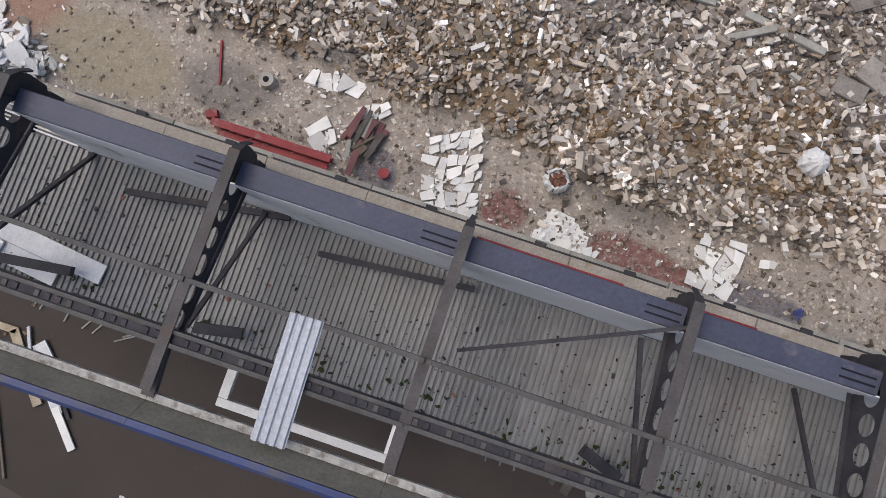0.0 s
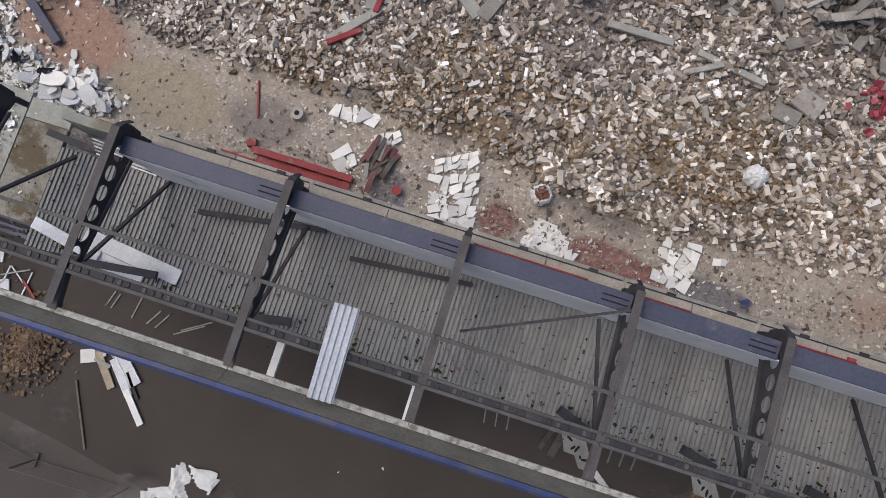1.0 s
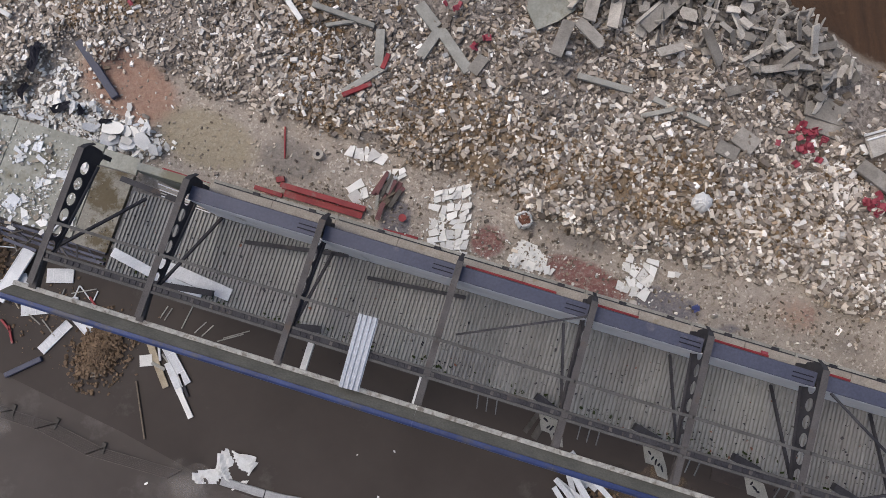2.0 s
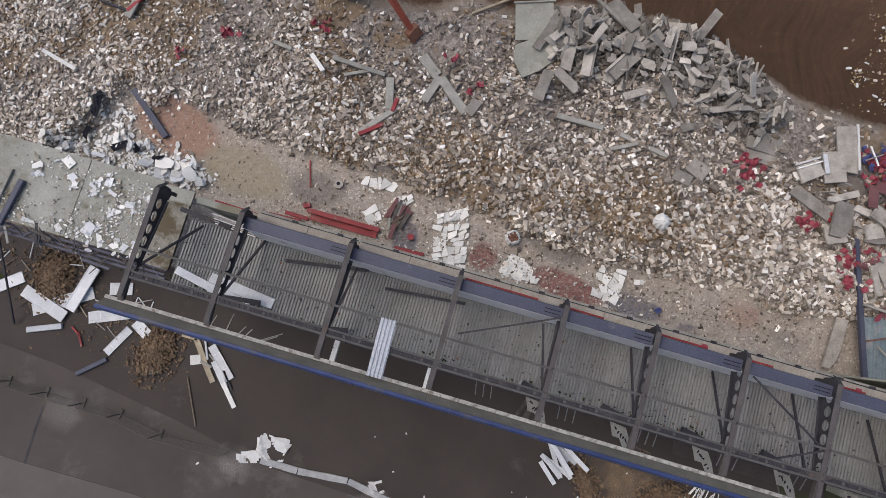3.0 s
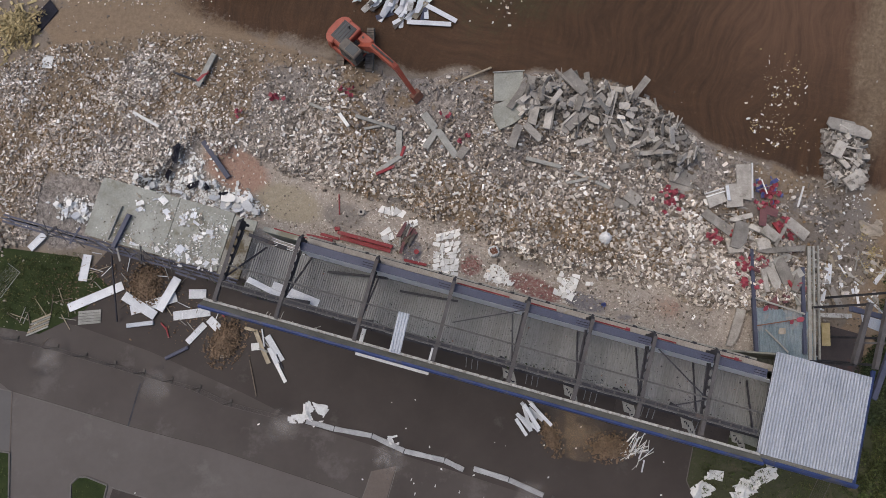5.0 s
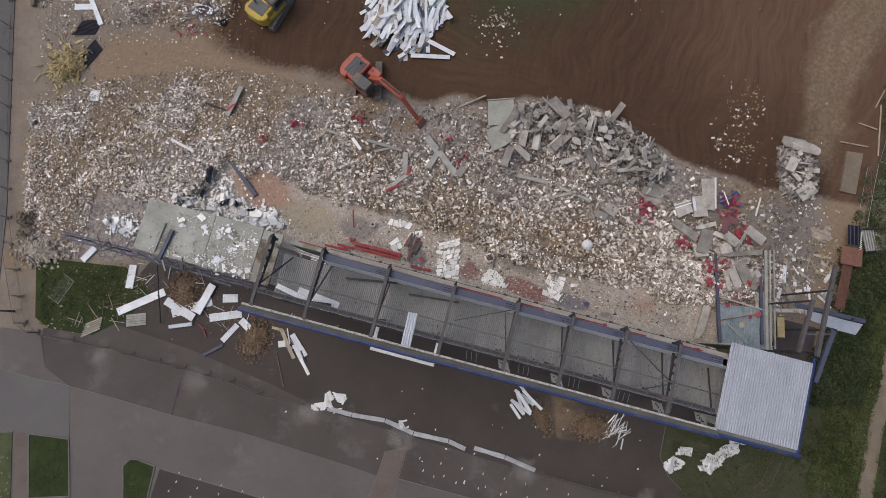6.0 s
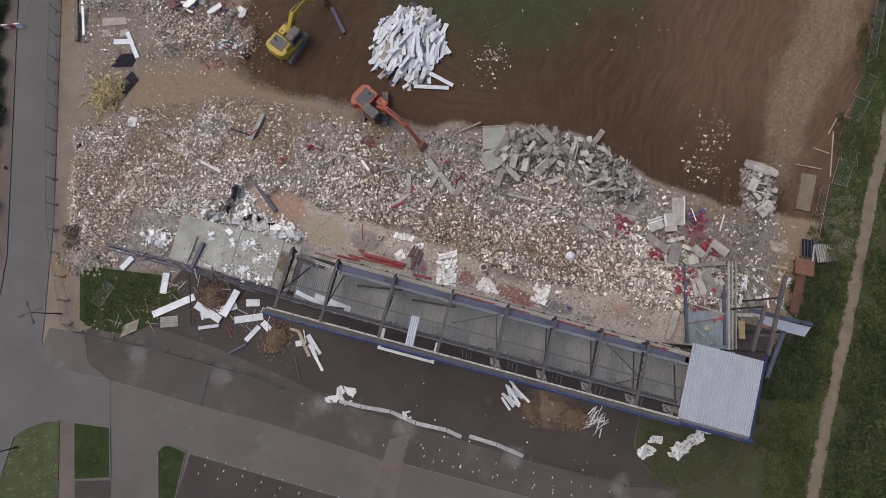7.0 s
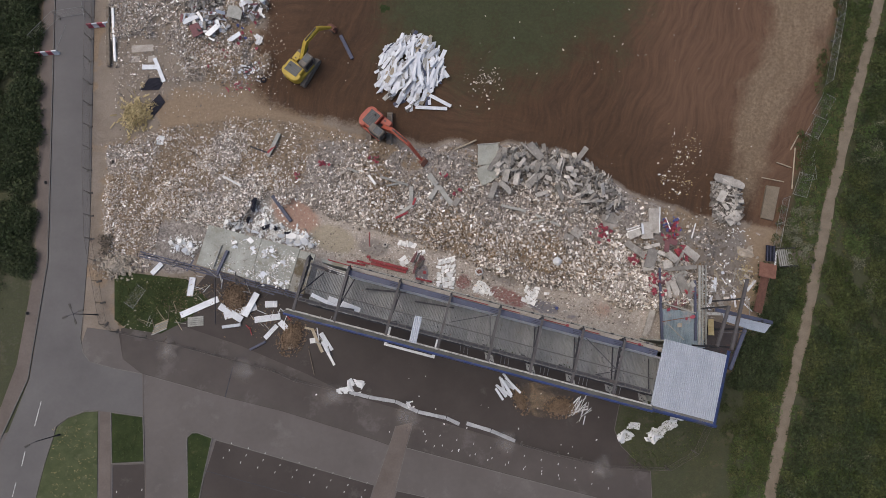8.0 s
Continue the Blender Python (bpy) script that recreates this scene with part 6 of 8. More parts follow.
for x, y, lx, ly, turn in ((-36.7, 11.9, 1.3, 0.9, 40), (-35.3, 11.3, 1.1, 0.9, -30), (-37.1, 11.0, 1.2, 0.7, 10), (-36.0, 10.6, 1.0, 0.8, 60), (-21.2, 11.9, 1.7, 1.2, 20), (-21.5, 11.2, 1.3, 1.5, 70), (-20.3, 10.9, 1.5, 1.1, -15), (-19.4, 11.1, 1.2, 1.3, 50), (-19.0, 11.9, 0.7, 1.0, 5), (-18.6, 10.4, 0.9, 0.8, 40), (-24.0, 13.4, 1.1, 1.4, 80), (-22.8, 12.0, 1.0, 0.7, 30), (-25.1, 13.9, 0.8, 1.6, 10), (-28.9, 13.5, 1.1, 0.8, 30), (-30.0, 14.2, 0.9, 1.3, 60), (-26.3, 12.7, 1.6, 0.5, -22), (-25.7, 12.2, 1.5, 0.5, -15), (-22.6, 13.3, 0.8, 0.8, 15), (-19.9, 11.6, 1.2, 0.8, -30)):
    for j in range(3):
        q = (1.0, 0.62, 0.4)[j]
        dx, dy = (0.0, 0.0) if j == 0 else (r.gauss(0, 0.55), r.gauss(0, 0.5))
        whole("torn_sheet", shard(bmesh.new(), lx * q * r.uniform(0.7, 1.0), ly * q * r.uniform(0.7, 1.0), 0.03, pose(0, 0, 0, r.gauss(0, 16), r.gauss(0, 16), 0), r, r.choice((6, 7, 8, 9))), MAT["white" if r.random() < 0.7 else "whitetile"], "torn white ceiling sheet among rubble", "sheet", pose(x + dx, y + dy, ground_z(x + dx, y + dy) + r.uniform(0.35, 0.6), 0, 0, turn + r.gauss(0, 40)), "torn white sheets")
EDGESPOTS = [(-36.8, 11.4, 0.9, 0.6), (-35.4, 11.2, 0.7, 0.6), (-21.0, 11.5, 1.0, 0.6), (-24.0, 12.9, 1.2, 0.6), (-26.5, 13.3, 1.4, 0.6), (-29.3, 13.9, 1.0, 0.6), (-22.8, 12.0, 0.8, 0.5), (-19.2, 10.8, 0.7, 0.5), (-25.0, 15.3, 1.0, 1.2)]
crumbs("rubble_scraps", EDGESPOTS, 1500, 0.05, 0.42, "whitetile", "drift of broken white board beside the deck", 181)
crumbs("rubble_scraps", EDGESPOTS, 900, 0.05, 0.34, "concrete", "drift of grey rubble beside the deck", 182)
for x, y, lx, ly, turn, seed in ((-26.2, 16.6, 2.2, 0.7, 75, 61), (-24.6, 13.3, 1.2, 0.6, 20, 62), (-23.4, 13.1, 0.9, 0.6, -40, 63), (-27.2, 14.6, 1.2, 0.7, 50, 64), (-21.9, 12.4, 0.8, 0.5, 10, 65)):
    crumple("roofing_felt", x, y, lx, ly, turn, 0.35, seed, "crumpled length of black roofing felt among rubble", "black", ground_z(x, y) + 0.35)
for x, y, L, a in ((-14.4, -5.54, 1.0, 60), (-13.9, -5.6, 1.0, 60), (-16.9, -5.3, 0.9, 75), (-16.6, -5.35, 0.9, 75), (-12.4, -5.6, 1.7, 32), (-12.1, -5.3, 1.7, 32), (-15.4, -5.2, 1.5, 82)):
    p = loc(x, y)
    d = radians(a - 17.7)
    plank("batten", (p.x - math.cos(d) * L / 2, p.y - math.sin(d) * L / 2), (p.x + math.cos(d) * L / 2, p.y + math.sin(d) * L / 2), 0.07, 0.06, "greyplank", "thin pale batten on the tarmac under the eaves", "batten", "battens under the eaves")
# ---- heaps of broken slabs ----
def slab_heap(name, spine, half, height, n, size, seed, label, mat="concrete"):
    """Broken terrace slabs, beams and chunks tipped along a spine of points."""
    r = random.Random(seed)
    heap = thing(name, label, "rubble heap")
    xs = [Vector((*p, 0)) for p in spine]

    def spot(reach):
        t = r.random() * (len(xs) - 1)
        i = min(int(t), len(xs) - 2)
        p = xs[i].lerp(xs[i + 1], t - i)
        d = (xs[i + 1] - xs[i]).normalized()
        off = r.uniform(-reach, reach)
        taper = 0.65 + 0.35 * math.sin(math.pi * t / (len(xs) - 1))
        q = p + Vector((-d.y, d.x, 0)) * off * half * taper
        return q, ground_z(q.x, q.y) * 0.7 + height * max(0, 1 - off * off)

    lean = lambda: r.choice((66, 74, 58, 110, 40, -38, -22, 12))
    for k in range(n):
        q, top = spot(0.92)
        kind = (0, 3, 1, 4, 0, 2, 4)[k % 7]
        if kind < 3:
            L, w, th = r.uniform(0.5, 1.35) * size, r.uniform(0.22, 0.42) * size, r.uniform(0.08, 0.14)
        elif kind == 3:
            L, w, th = r.uniform(0.8, 1.6) * size, r.uniform(0.05, 0.11) * size, r.uniform(0.10, 0.18)
        else:
            L, w, th = r.uniform(0.25, 0.6) * size, r.uniform(0.2, 0.4) * size, r.uniform(0.14, 0.25)
        m = pose(q.x, q.y, top * r.uniform(0.35, 1.0) + 0.15, r.gauss(0, 32), r.gauss(0, 25), lean() + r.gauss(0, 13))
        part(("slab", "slab", "slab", "beam", "chunk")[kind], rough_slab(bmesh.new(), L, w, th, m, r), MAT[mat], heap)
    # the smaller rubble that fills the heap, coloured dark for the shaded gaps
    bm = bmesh.new()
    for k in range(n * 9):
        q, top = spot(1.12)
        s = r.choice((0.1, 0.14, 0.2, 0.3, 0.4))
        shard(bm, s * r.uniform(1, 2.4), s, s * 0.6, pose(q.x, q.y, top * r.uniform(0.3, 0.85) + 0.1, r.gauss(0, 30), r.gauss(0, 30), r.uniform(0, 360)), r, 4)
    tagged(part("small_rubble", bm, MAT["rubblegrey"], heap), kind="stuff")
    return heap


big = slab_heap("slab_heap", [(8.5, 20.6), (11, 20.4), (15, 19.4), (19, 17.8), (22.0, 15.6), (24.4, 13.4)], 3.4, 1.8, 410, 1.55, 1, "tall heap of broken grey concrete slabs beside the mud")
r = random.Random(8)
part("large_slab", rough_slab(bmesh.new(), 3.2, 3.1, 0.12, pose(7.2, 21.9, max(ground_z(6.2, 21), ground_z(8.2, 21.2), ground_z(7.2, 22)) + 0.3, 1, 2, 2), r, 0), MAT["slab"], big, "broad pale greenish slab")
part("upstand", boxes((3.2, 0.1, 0.16, pose(7.2, 23.42, max(ground_z(6.2, 21), ground_z(8.2, 21.2), ground_z(7.2, 22)) + 0.4, 1, 2, 2))), MAT["greyplank"], big)
part("large_slab", shard(bmesh.new(), 3.3, 2.9, 0.14, pose(6.7, 19.0, max(ground_z(6.0, 18.4), ground_z(7.6, 19.4), ground_z(6.7, 19)) + 0.32, 2, -2, 10), r, 7), MAT["slab"], big, "broad torn pale slab")
for a, b, w in (((9.4, 22.6), (9.0, 20.5), 0.76), ((10.0, 20.7), (9.1, 17.7), 0.86), ((11.3, 20.5), (10.5, 17.1), 0.71), ((8.5, 17.7), (9.9, 16.1), 0.71), ((7.9, 17.7), (6.9, 15.4), 0.81), ((12.4, 23.1), (10.9, 17.1), 0.18), ((16.5, 20.3), (12.7, 17.3), 0.91), ((16.2, 21.0), (12.0, 17.4), 0.20), ((11.8, 23.1), (14.3, 20.3), 0.25), ((12.9, 23.1), (14.5, 20.5), 1.01), ((13.0, 19.3), (14.8, 20.5), 1.21), ((7.0, 19.5), (8.8, 21.8), 0.66),
                ((18.3, 20.9), (19.0, 16.8), 0.20), ((16.3, 16.9), (17.0, 14.5), 0.66), ((17.5, 13.1), (20.3, 14.0), 0.66), ((21.1, 15.6), (23.3, 14.8), 0.91), ((18.4, 14.9), (20.6, 15.9), 0.20), ((19.3, 20.1), (21.0, 22.1), 0.71), ((17.5, 20.3), (16.6, 17.3), 0.25), ((13.3, 15.5), (14.9, 15.9), 0.61), ((20.2, 16.6), (23.3, 16.1), 0.35), ((19.2, 14.2), (21.8, 14.4), 0.46), ((21.9, 15.4), (24.1, 15.7), 0.46),
                ((22.5, 12.4), (25.3, 11.5), 1.5), ((22.4, 11.6), (24.5, 10.6), 1.2)):
    z = ground_z((a[0] + b[0]) / 2, (a[1] + b[1]) / 2) * 0.5 + (1.55 if a[1] > 13.5 else 0.7)
    m, L = laid(a, b, z, r.gauss(0, 7), r.gauss(0, 5))
    part("beam" if w < 0.3 else "large_slab", rough_slab(bmesh.new(), L, w, 0.14 if w > 0.3 else 0.18, m, r, 0.3 if w > 0.3 else 0), MAT["concrete"], big)
second = slab_heap("slab_heap", [(40.2, 16.8), (40.6, 14.5), (40.6, 12.0), (40.4, 10.6)], 2.0, 0.9, 130, 1.3, 2, "small heap of broken grey concrete slabs on the track")
for x, y, lx, ly, a in ((40.3, 16.6, 3.0, 1.2, -18), (41.4, 16.0, 3.0, 1.1, -20), (40.8, 11.0, 2.0, 1.4, 30), (39.6, 14.2, 1.6, 1.0, 60)):
    part("large_slab", rough_slab(bmesh.new(), lx, ly, 0.18, pose(x, y, ground_z(x, y) * 0.5 + 1.0, 3, -3, a), r), MAT["concrete"], second)
east = slab_heap("slab_heap", [(27.0, 7.2), (29.5, 6.6), (32.0, 5.6), (34.6, 4.6)], 2.8, 0.5, 150, 1.3, 3, "spread of broken grey slabs and terrace units")
for a, b, w in (((25.65, 9.25), (27.5, 9.85), 1.2), ((28.4, 10.9), (28.3, 8.6), 1.5), ((29.6, 12.8), (29.3, 9.4), 1.3), ((25.5, 8.3), (27.9, 6.3), 0.9), ((27.8, 7.4), (29.9, 7.8), 0.5), ((29.1, 7.3), (28.1, 4.6), 1.5), ((29.6, 6.8), (31.9, 5.6), 0.5), ((33.3, 7.2), (35.1, 5.5), 1.1), ((30.1, 4.3), (34.6, 4.4), 0.55), ((33.5, 7.1), (31.9, 4.8), 0.3), ((30.8, 6.5), (32.0, 5.4), 1.0), ((27.3, 4.8), (28.8, 5.0), 1.3), ((30.1, 4.9), (31.4, 5.1), 1.1),
                ((28.5, -1.3), (27.1, -4.7), 0.85), ((33.0, 1.2), (32.2, 3.4), 1.2), ((34.4, 2.4), (33.4, 0.2), 0.8), ((31.2, 3.0), (31.9, 0.6), 0.9), ((34.2, -2.2), (34.5, -0.4), 0.9), ((30.6, 2.6), (30.8, 0.4), 0.5)):
    m, L = laid(a, b, ground_z((a[0] + b[0]) / 2, (a[1] + b[1]) / 2) + 0.45 + r.uniform(0, 0.25), r.gauss(0, 4), r.gauss(0, 3))
    part("large_slab", rough_slab(bmesh.new(), L, w, 0.2, m, r, 0.35), MAT["concrete"], east)
for a, b, w, mat in (((30.5, 13.0), (29.9, 9.4), 0.16, "whitetile"), ((27.75, 10.8), (27.75, 9.3), 0.3, "white"), ((25.4, 10.0), (27.4, 10.55), 0.14, "whitetile"), ((25.5, 9.7), (27.5, 10.25), 0.10, "whitetile"), ((30.6, 10.2), (32.2, 10.7), 0.09, "greyplank"), ((31.2, 11.3), (31.6, 9.8), 0.09, "whitetile"), ((34.4, 8.4), (35.1, 10.4), 0.16, "whitetile")):
    plank("rail", a, b, w, 0.12, mat, "pale rail lying on broken slabs", "rail", lift=0.75)
for a, b, w in (((31.0, 8.3), (30.7, 6.7), 0.7), ((31.1, 8.3), (32.3, 7.8), 0.8)):
    plank("steel_plate", a, b, w, 0.08, "maroon", "dull maroon steel plate on rubble", "steel plate", lift=0.7)
r = random.Random(97)
scrap = thing("scrap_heap", "heap of twisted pale sheet metal and torn panels", "scrap heap")
for k in range(120):
    cx, cy, sx, sy = r.choice(((-33.6, 45.2, 1.5, 1.1), (-31.6, 44.2, 1.2, 1.0), (-26.2, 46.6, 1.2, 1.0), (-33.0, 43.4, 1.4, 0.5)))
    x, y, L = r.gauss(cx, sx), r.gauss(cy, sy), r.uniform(0.4, 1.7)
    part("sheet", rough_slab(bmesh.new(), L, r.uniform(0.12, 0.6), 0.04, pose(x, y, ground_z(x, y) + r.uniform(0.2, 0.8), r.gauss(0, 22), r.gauss(0, 18), r.uniform(0, 360)), r, 0.8), MAT[r.choice(("galv", "netting", "white", "whitetile", "concrete", "machine", "roof", "maroon"))], scrap)
for x, y, lx, ly, turn, mat in ((-35.0, 44.6, 2.4, 0.7, 20, "white"), (-31.9, 42.6, 2.2, 0.8, 40, "whitetile"), (-28.6, 41.3, 2.0, 0.6, 30, "white"), (-34.2, 42.9, 1.6, 1.8, 20, "maroon"), (-28.6, 45.2, 2.4, 1.8, -20, "greyplank")):
    part("panel", rough_slab(bmesh.new(), lx, ly, 0.06, pose(x, y, ground_z(x, y) + 0.8, 6, -5, turn), r, 0.5), MAT[mat], scrap)
crumple("tarpaulin", -25.7, 41.5, 1.6, 1.4, 30, 0.4, 71, "scrap of white sheeting on brown soil")
crumple("rubbish_sacks", -27.0, 36.6, 1.9, 1.5, 30, 0.5, 72, "crumpled dark rubbish sacks on soil", "machine")
crumbs("rubbish", [(-26.9, 36.6, 0.8, 0.6)], 60, 0.1, 0.5, "white", "white litter round the sacks", 331)
crumbs("rubbish", [(-26.2, 36.3, 0.5, 0.6), (-31.0, 39.5, 1.5, 1.2), (-28.5, 34.4, 0.9, 0.4)], 60, 0.1, 0.4, "seat", "red plastic scraps on brown soil", 332)
tyre = bmesh.new()
for k in range(20):
    a, b = 2 * math.pi * k / 20, 2 * math.pi * (k + 1) / 20
    tube(tyre, (0.32 * math.cos(a), 0.32 * math.sin(a), 0.12), (0.32 * math.cos(b), 0.32 * math.sin(b), 0.12), 0.11, n=8)
whole("tyre", tyre, MAT["black"], "worn black tyre lying in the mud", "tyre", pose(-24.9, 35.2, ground_z(-24.9, 35.2)))
for x, y, lx, ly in ((-42.6, 41.0, 3.2, 1.1), (-43.6, 39.4, 1.3, 1.0), (-41.2, 39.3, 1.2, 1.0)):
    flat("floor_patch", [(x - lx / 2, y - ly / 2), (x + lx / 2, y - ly / 2 + 0.1), (x + lx / 2 - 0.1, y + ly / 2), (x - lx / 2, y + ly / 2)], ground_z(x, y) + 0.08, 0.3, "coping", "pale patch of old floor in tan ground", "floor patch")
slab_heap("slab_heap", [(-36, 47.5), (-33, 47.0), (-30.5, 48)], 1.8, 0.6, 60, 1.0, 4, "heap of pale concrete and steel debris", "concrete")

# scattered beams and planks on the rubble
for a, b, w, mat in (((-1.5, 19.6), (-0.4, 18.0), 0.8, "greyplank"), ((-1.5, 16.0), (-0.2, 17.9), 0.65, "greyplank"), ((-0.2, 17.9), (1.6, 15.0), 0.7, "greyplank"), ((-4.0, 18.0), (-4.15, 15.5), 0.6, "greyplank"),
                     ((-6.4, 13.7), (-3.7, 15.5), 0.45, "greyplank"), ((-8.3, 19.5), (-4.4, 18.2), 0.35, "greyplank"), ((-24.2, 23.4), (-22.4, 26.6), 0.55, "greyplank"), ((-26.7, 25.0), (-23.6, 23.7), 0.2, "steel"),
                     ((-30.6, 20.9), (-28.0, 19.3), 0.3, "whitetile"), ((8.5, 14.6), (12.0, 13.6), 0.4, "greyplank"), ((13.2, 13.0), (16.6, 11.2), 0.35, "greyplank"), ((-7.5, 18.2), (-5.2, 18.6), 0.25, "greyplank"), ((1.8, 14.9), (2.6, 15.9), 0.8, "concrete"),
                     ((18.2, 10.6), (19.3, 9.6), 1.2, "concrete"), ((17.0, 9.9), (18.2, 9.2), 0.9, "concrete"), ((12.4, 11.9), (14.4, 12.2), 0.3, "greyplank"), ((-13.0, 21.2), (-11.5, 20.4), 0.3, "greyplank"), ((5.6, 24.4), (2.4, 23.0), 0.2, "timber"), ((-9.9, 19.8), (-9.0, 18.4), 0.35, "whitetile")):
    plank("beam", a, b, w, 0.2, mat, "grey broken beam lying on rubble", "beam", "beams on the rubble", lift=0.2)
for a, b in (((-6.4, 13.5), (-4.6, 14.3)), ((-3.9, 15.3), (-3.5, 16.3)), ((-24.2, 23.9), (-23.0, 24.9)), ((27.4, 6.9), (28.6, 6.0)), ((32.0, 7.0), (32.9, 5.5)), ((32.4, 2.4), (33.5, 0.4)), ((26.3, 7.4), (28.0, 5.9))):
    plank("red_section", a, b, 0.3, 0.18, "red", "red painted steel section on rubble", "steel section", lift=0.35)


# plastic seats torn out and thrown in drifts
def seat_mesh(mat):
    bm = bmesh.new()
    box(bm, 0.36, 0.32, 0.05, Matrix.Translation((0, 0, 0)), 0.02)
    box(bm, 0.36, 0.05, 0.24, pose(0, 0.16, 0.04, -14, 0, 0), 0.02)
    return mesh_of("seat_shell", bm, MAT[mat])


SEATS = [seat_mesh("seat"), seat_mesh("seatblue")]
r = random.Random(41)
for cx, cy, s, n, blue in ((22.4, 9.9, 0.9, 26, 0.12), (31.8, 10.3, 0.75, 40, 0.35), (31.4, 8.9, 0.7, 12, 0.1), (28.9, 2.9, 0.6, 12, 0.0), (26.4, 5.9, 0.55, 14, 0.0), (32.9, 6.9, 0.45, 10, 0.0), (33.8, 5.9, 0.4, 9, 0.0), (29.2, 1.2, 0.6, 8, 0.0), (30.6, 3.4, 0.5, 7, 0.0), (-16.3, 22.1, 0.4, 9, 0.0), (-20.1, 20.5, 0.4, 5, 0.0), (-9.3, 22.1, 0.5, 6, 0.0), (0.6, 19.2, 0.3, 3, 0.0), (2.4, 16.6, 0.4, 4, 0.0), (34.2, 0.8, 0.4, 4, 0.2), (-27.5, 42.5, 1.6, 14, 0.2)):
    for k in range(n):
        x, y = r.gauss(cx, s * 0.8), r.gauss(cy, s * 0.64)
        ob = whole("stadium_seat", SEATS[1 if r.random() < blue else 0], None, "torn-out plastic stadium seat shell on rubble", "seat",
                   pose(x, y, ground_z(x, y) + 0.25 + r.uniform(0, 0.2), r.uniform(-60, 60), r.uniform(-60, 60), r.uniform(0, 360)), "torn-out seats")
for u in (15.0, 24.2):
    ob = whole("stadium_seat", SEATS[0], None, "red plastic seat still fixed on the terrace step", "seat", ST @ pose(u, 2.1, 8.82, 0, 0, 180), "seats on the step")

# pile of stripped white cladding in the mud
r = random.Random(43)
pile = thing("cladding_pile", "tall pile of stripped white cladding panels on mud", "cladding pile")
for k in range(230):
    a, d = r.uniform(0, 6.283), math.sqrt(r.random())
    x, y = -3.3 + 4.9 * d * math.cos(a), 35.4 + 5.2 * d * math.sin(a)
    L = r.uniform(1.6, 4.2) * (1.1 - 0.35 * d)
    z = ground_z(x, y) + 0.15 + 1.9 * max(0, 1 - d) * r.uniform(0.3, 1)
    yaw = 62 + (x + 3.3) * 3 + r.gauss(0, 24)
    part("panel", rough_slab(bmesh.new(), L, r.uniform(0.3, 0.62), 0.06, pose(x, y, z, r.gauss(0, 14), r.gauss(0, 9), yaw), r, 0.5), MAT[r.choice(("white",) * 22 + ("blue", "gutter", "timber", "greyplank", "machine"))], pile)
for k in range(2):
    part("panel", boxes((4.6, 0.5, 0.07, pose(-0.6 + 0.9 * k, 29.6 + 1.3 * k, 0.2, 0, 0, (-6, -32)[k]))), MAT["white"], pile)

# ---- collapsed structure in the east ----
ruin = thing("collapsed_bay", "collapsed end bay of blue steel with fallen teal sheets", "ruin")
m = deck_sheet(5.0, 1.0, 4, 0.06)
teal = mesh_of("roof_sheet", m, MAT["teal"])
for k in range(6):
    ob = part("roof_sheet", teal, None, ruin, "fallen teal corrugated sheet")
    ob.matrix_world = pose(29.9 + 0.86 * k, -3.6 - 0.12 * k, 1.1 + 0.05 * k, 2, 2, -3 + 1.5 * k)
for a, b, w, mt in (((29.8, 4.6, 1.1), (29.1, -6.2, 1.3), 0.32, "blue"), ((34.5, 2.6, 1.2), (33.6, -5.6, 1.5), 0.30, "blue"), ((29.5, -0.2, 1.6), (34.0, -1.9, 1.6), 0.16, "greyplank"), ((29.4, -2.8, 1.5), (33.9, -2.3, 1.6), 0.10, "rust"), ((30.1, -3.2, 1.6), (32.0, -5.4, 1.6), 0.12, "greyplank"), ((31.8, 2.8, 0.9), (34.0, -0.9, 1.2), 0.14, "greyplank"), ((30.6, 5.6, 0.8), (33.4, 2.4, 1.0), 0.2, "greyplank")):
    part("beam", bar(bmesh.new(), a, b, w, w), MAT[mt], ruin, "fallen steel beam")
bm = bmesh.new()
for s in (0.0, 0.45, 0.9):
    bar(bm, (35.3 + s, 4.6, 1.3), (34.05 + s, -6.2, 1.5), 0.14 if s else 0.3, 0.2)
for k in range(17):
    y = 4.3 - k * 0.62
    x = 35.3 - (4.6 - y) * 0.116
    bar(bm, (x, y, 1.3), (x + 0.9, y - 0.35 * (-1) ** k, 1.3), 0.1, 0.12)
part("lattice_girder", bm, MAT["greyplank"], ruin, "pale grey lattice girder lying flat")
r = random.Random(45)
for k in range(46):
    x, y = r.uniform(30.2, 34.3), r.uniform(-0.8, 4.6)
    m = pose(x, y, 0.5 + r.uniform(0, 0.7), r.gauss(0, 16), r.gauss(0, 14), r.choice((70, 100, 130, 20)) + r.gauss(0, 18))
    part("slab", rough_slab(bmesh.new(), r.uniform(0.7, 2.4), r.choice((0.15, 0.3, 0.5, 0.8)), 0.12, m, r, 0.6), MAT[r.choice(("concrete", "concrete", "greyplank", "rubblegrey", "maroon"))], ruin)
for x, y, lx, ly, turn in ((33.4, -2.4, 0.8, 0.5, 10), (32.6, -2.6, 0.5, 0.4, 60), (30.3, -1.2, 0.7, 0.5, 30), (31.6, -3.4, 0.8, 0.7, 0)):
    part("torn_sheet", shard(bmesh.new(), lx, ly, 0.04, pose(x, y, 1.75, r.gauss(0, 10), r.gauss(0, 10), turn), r, 8), MAT["seat" if lx < 0.75 or x > 33 else "dirt"], ruin, "torn scrap caught on the fallen sheet")
r = random.Random(47)
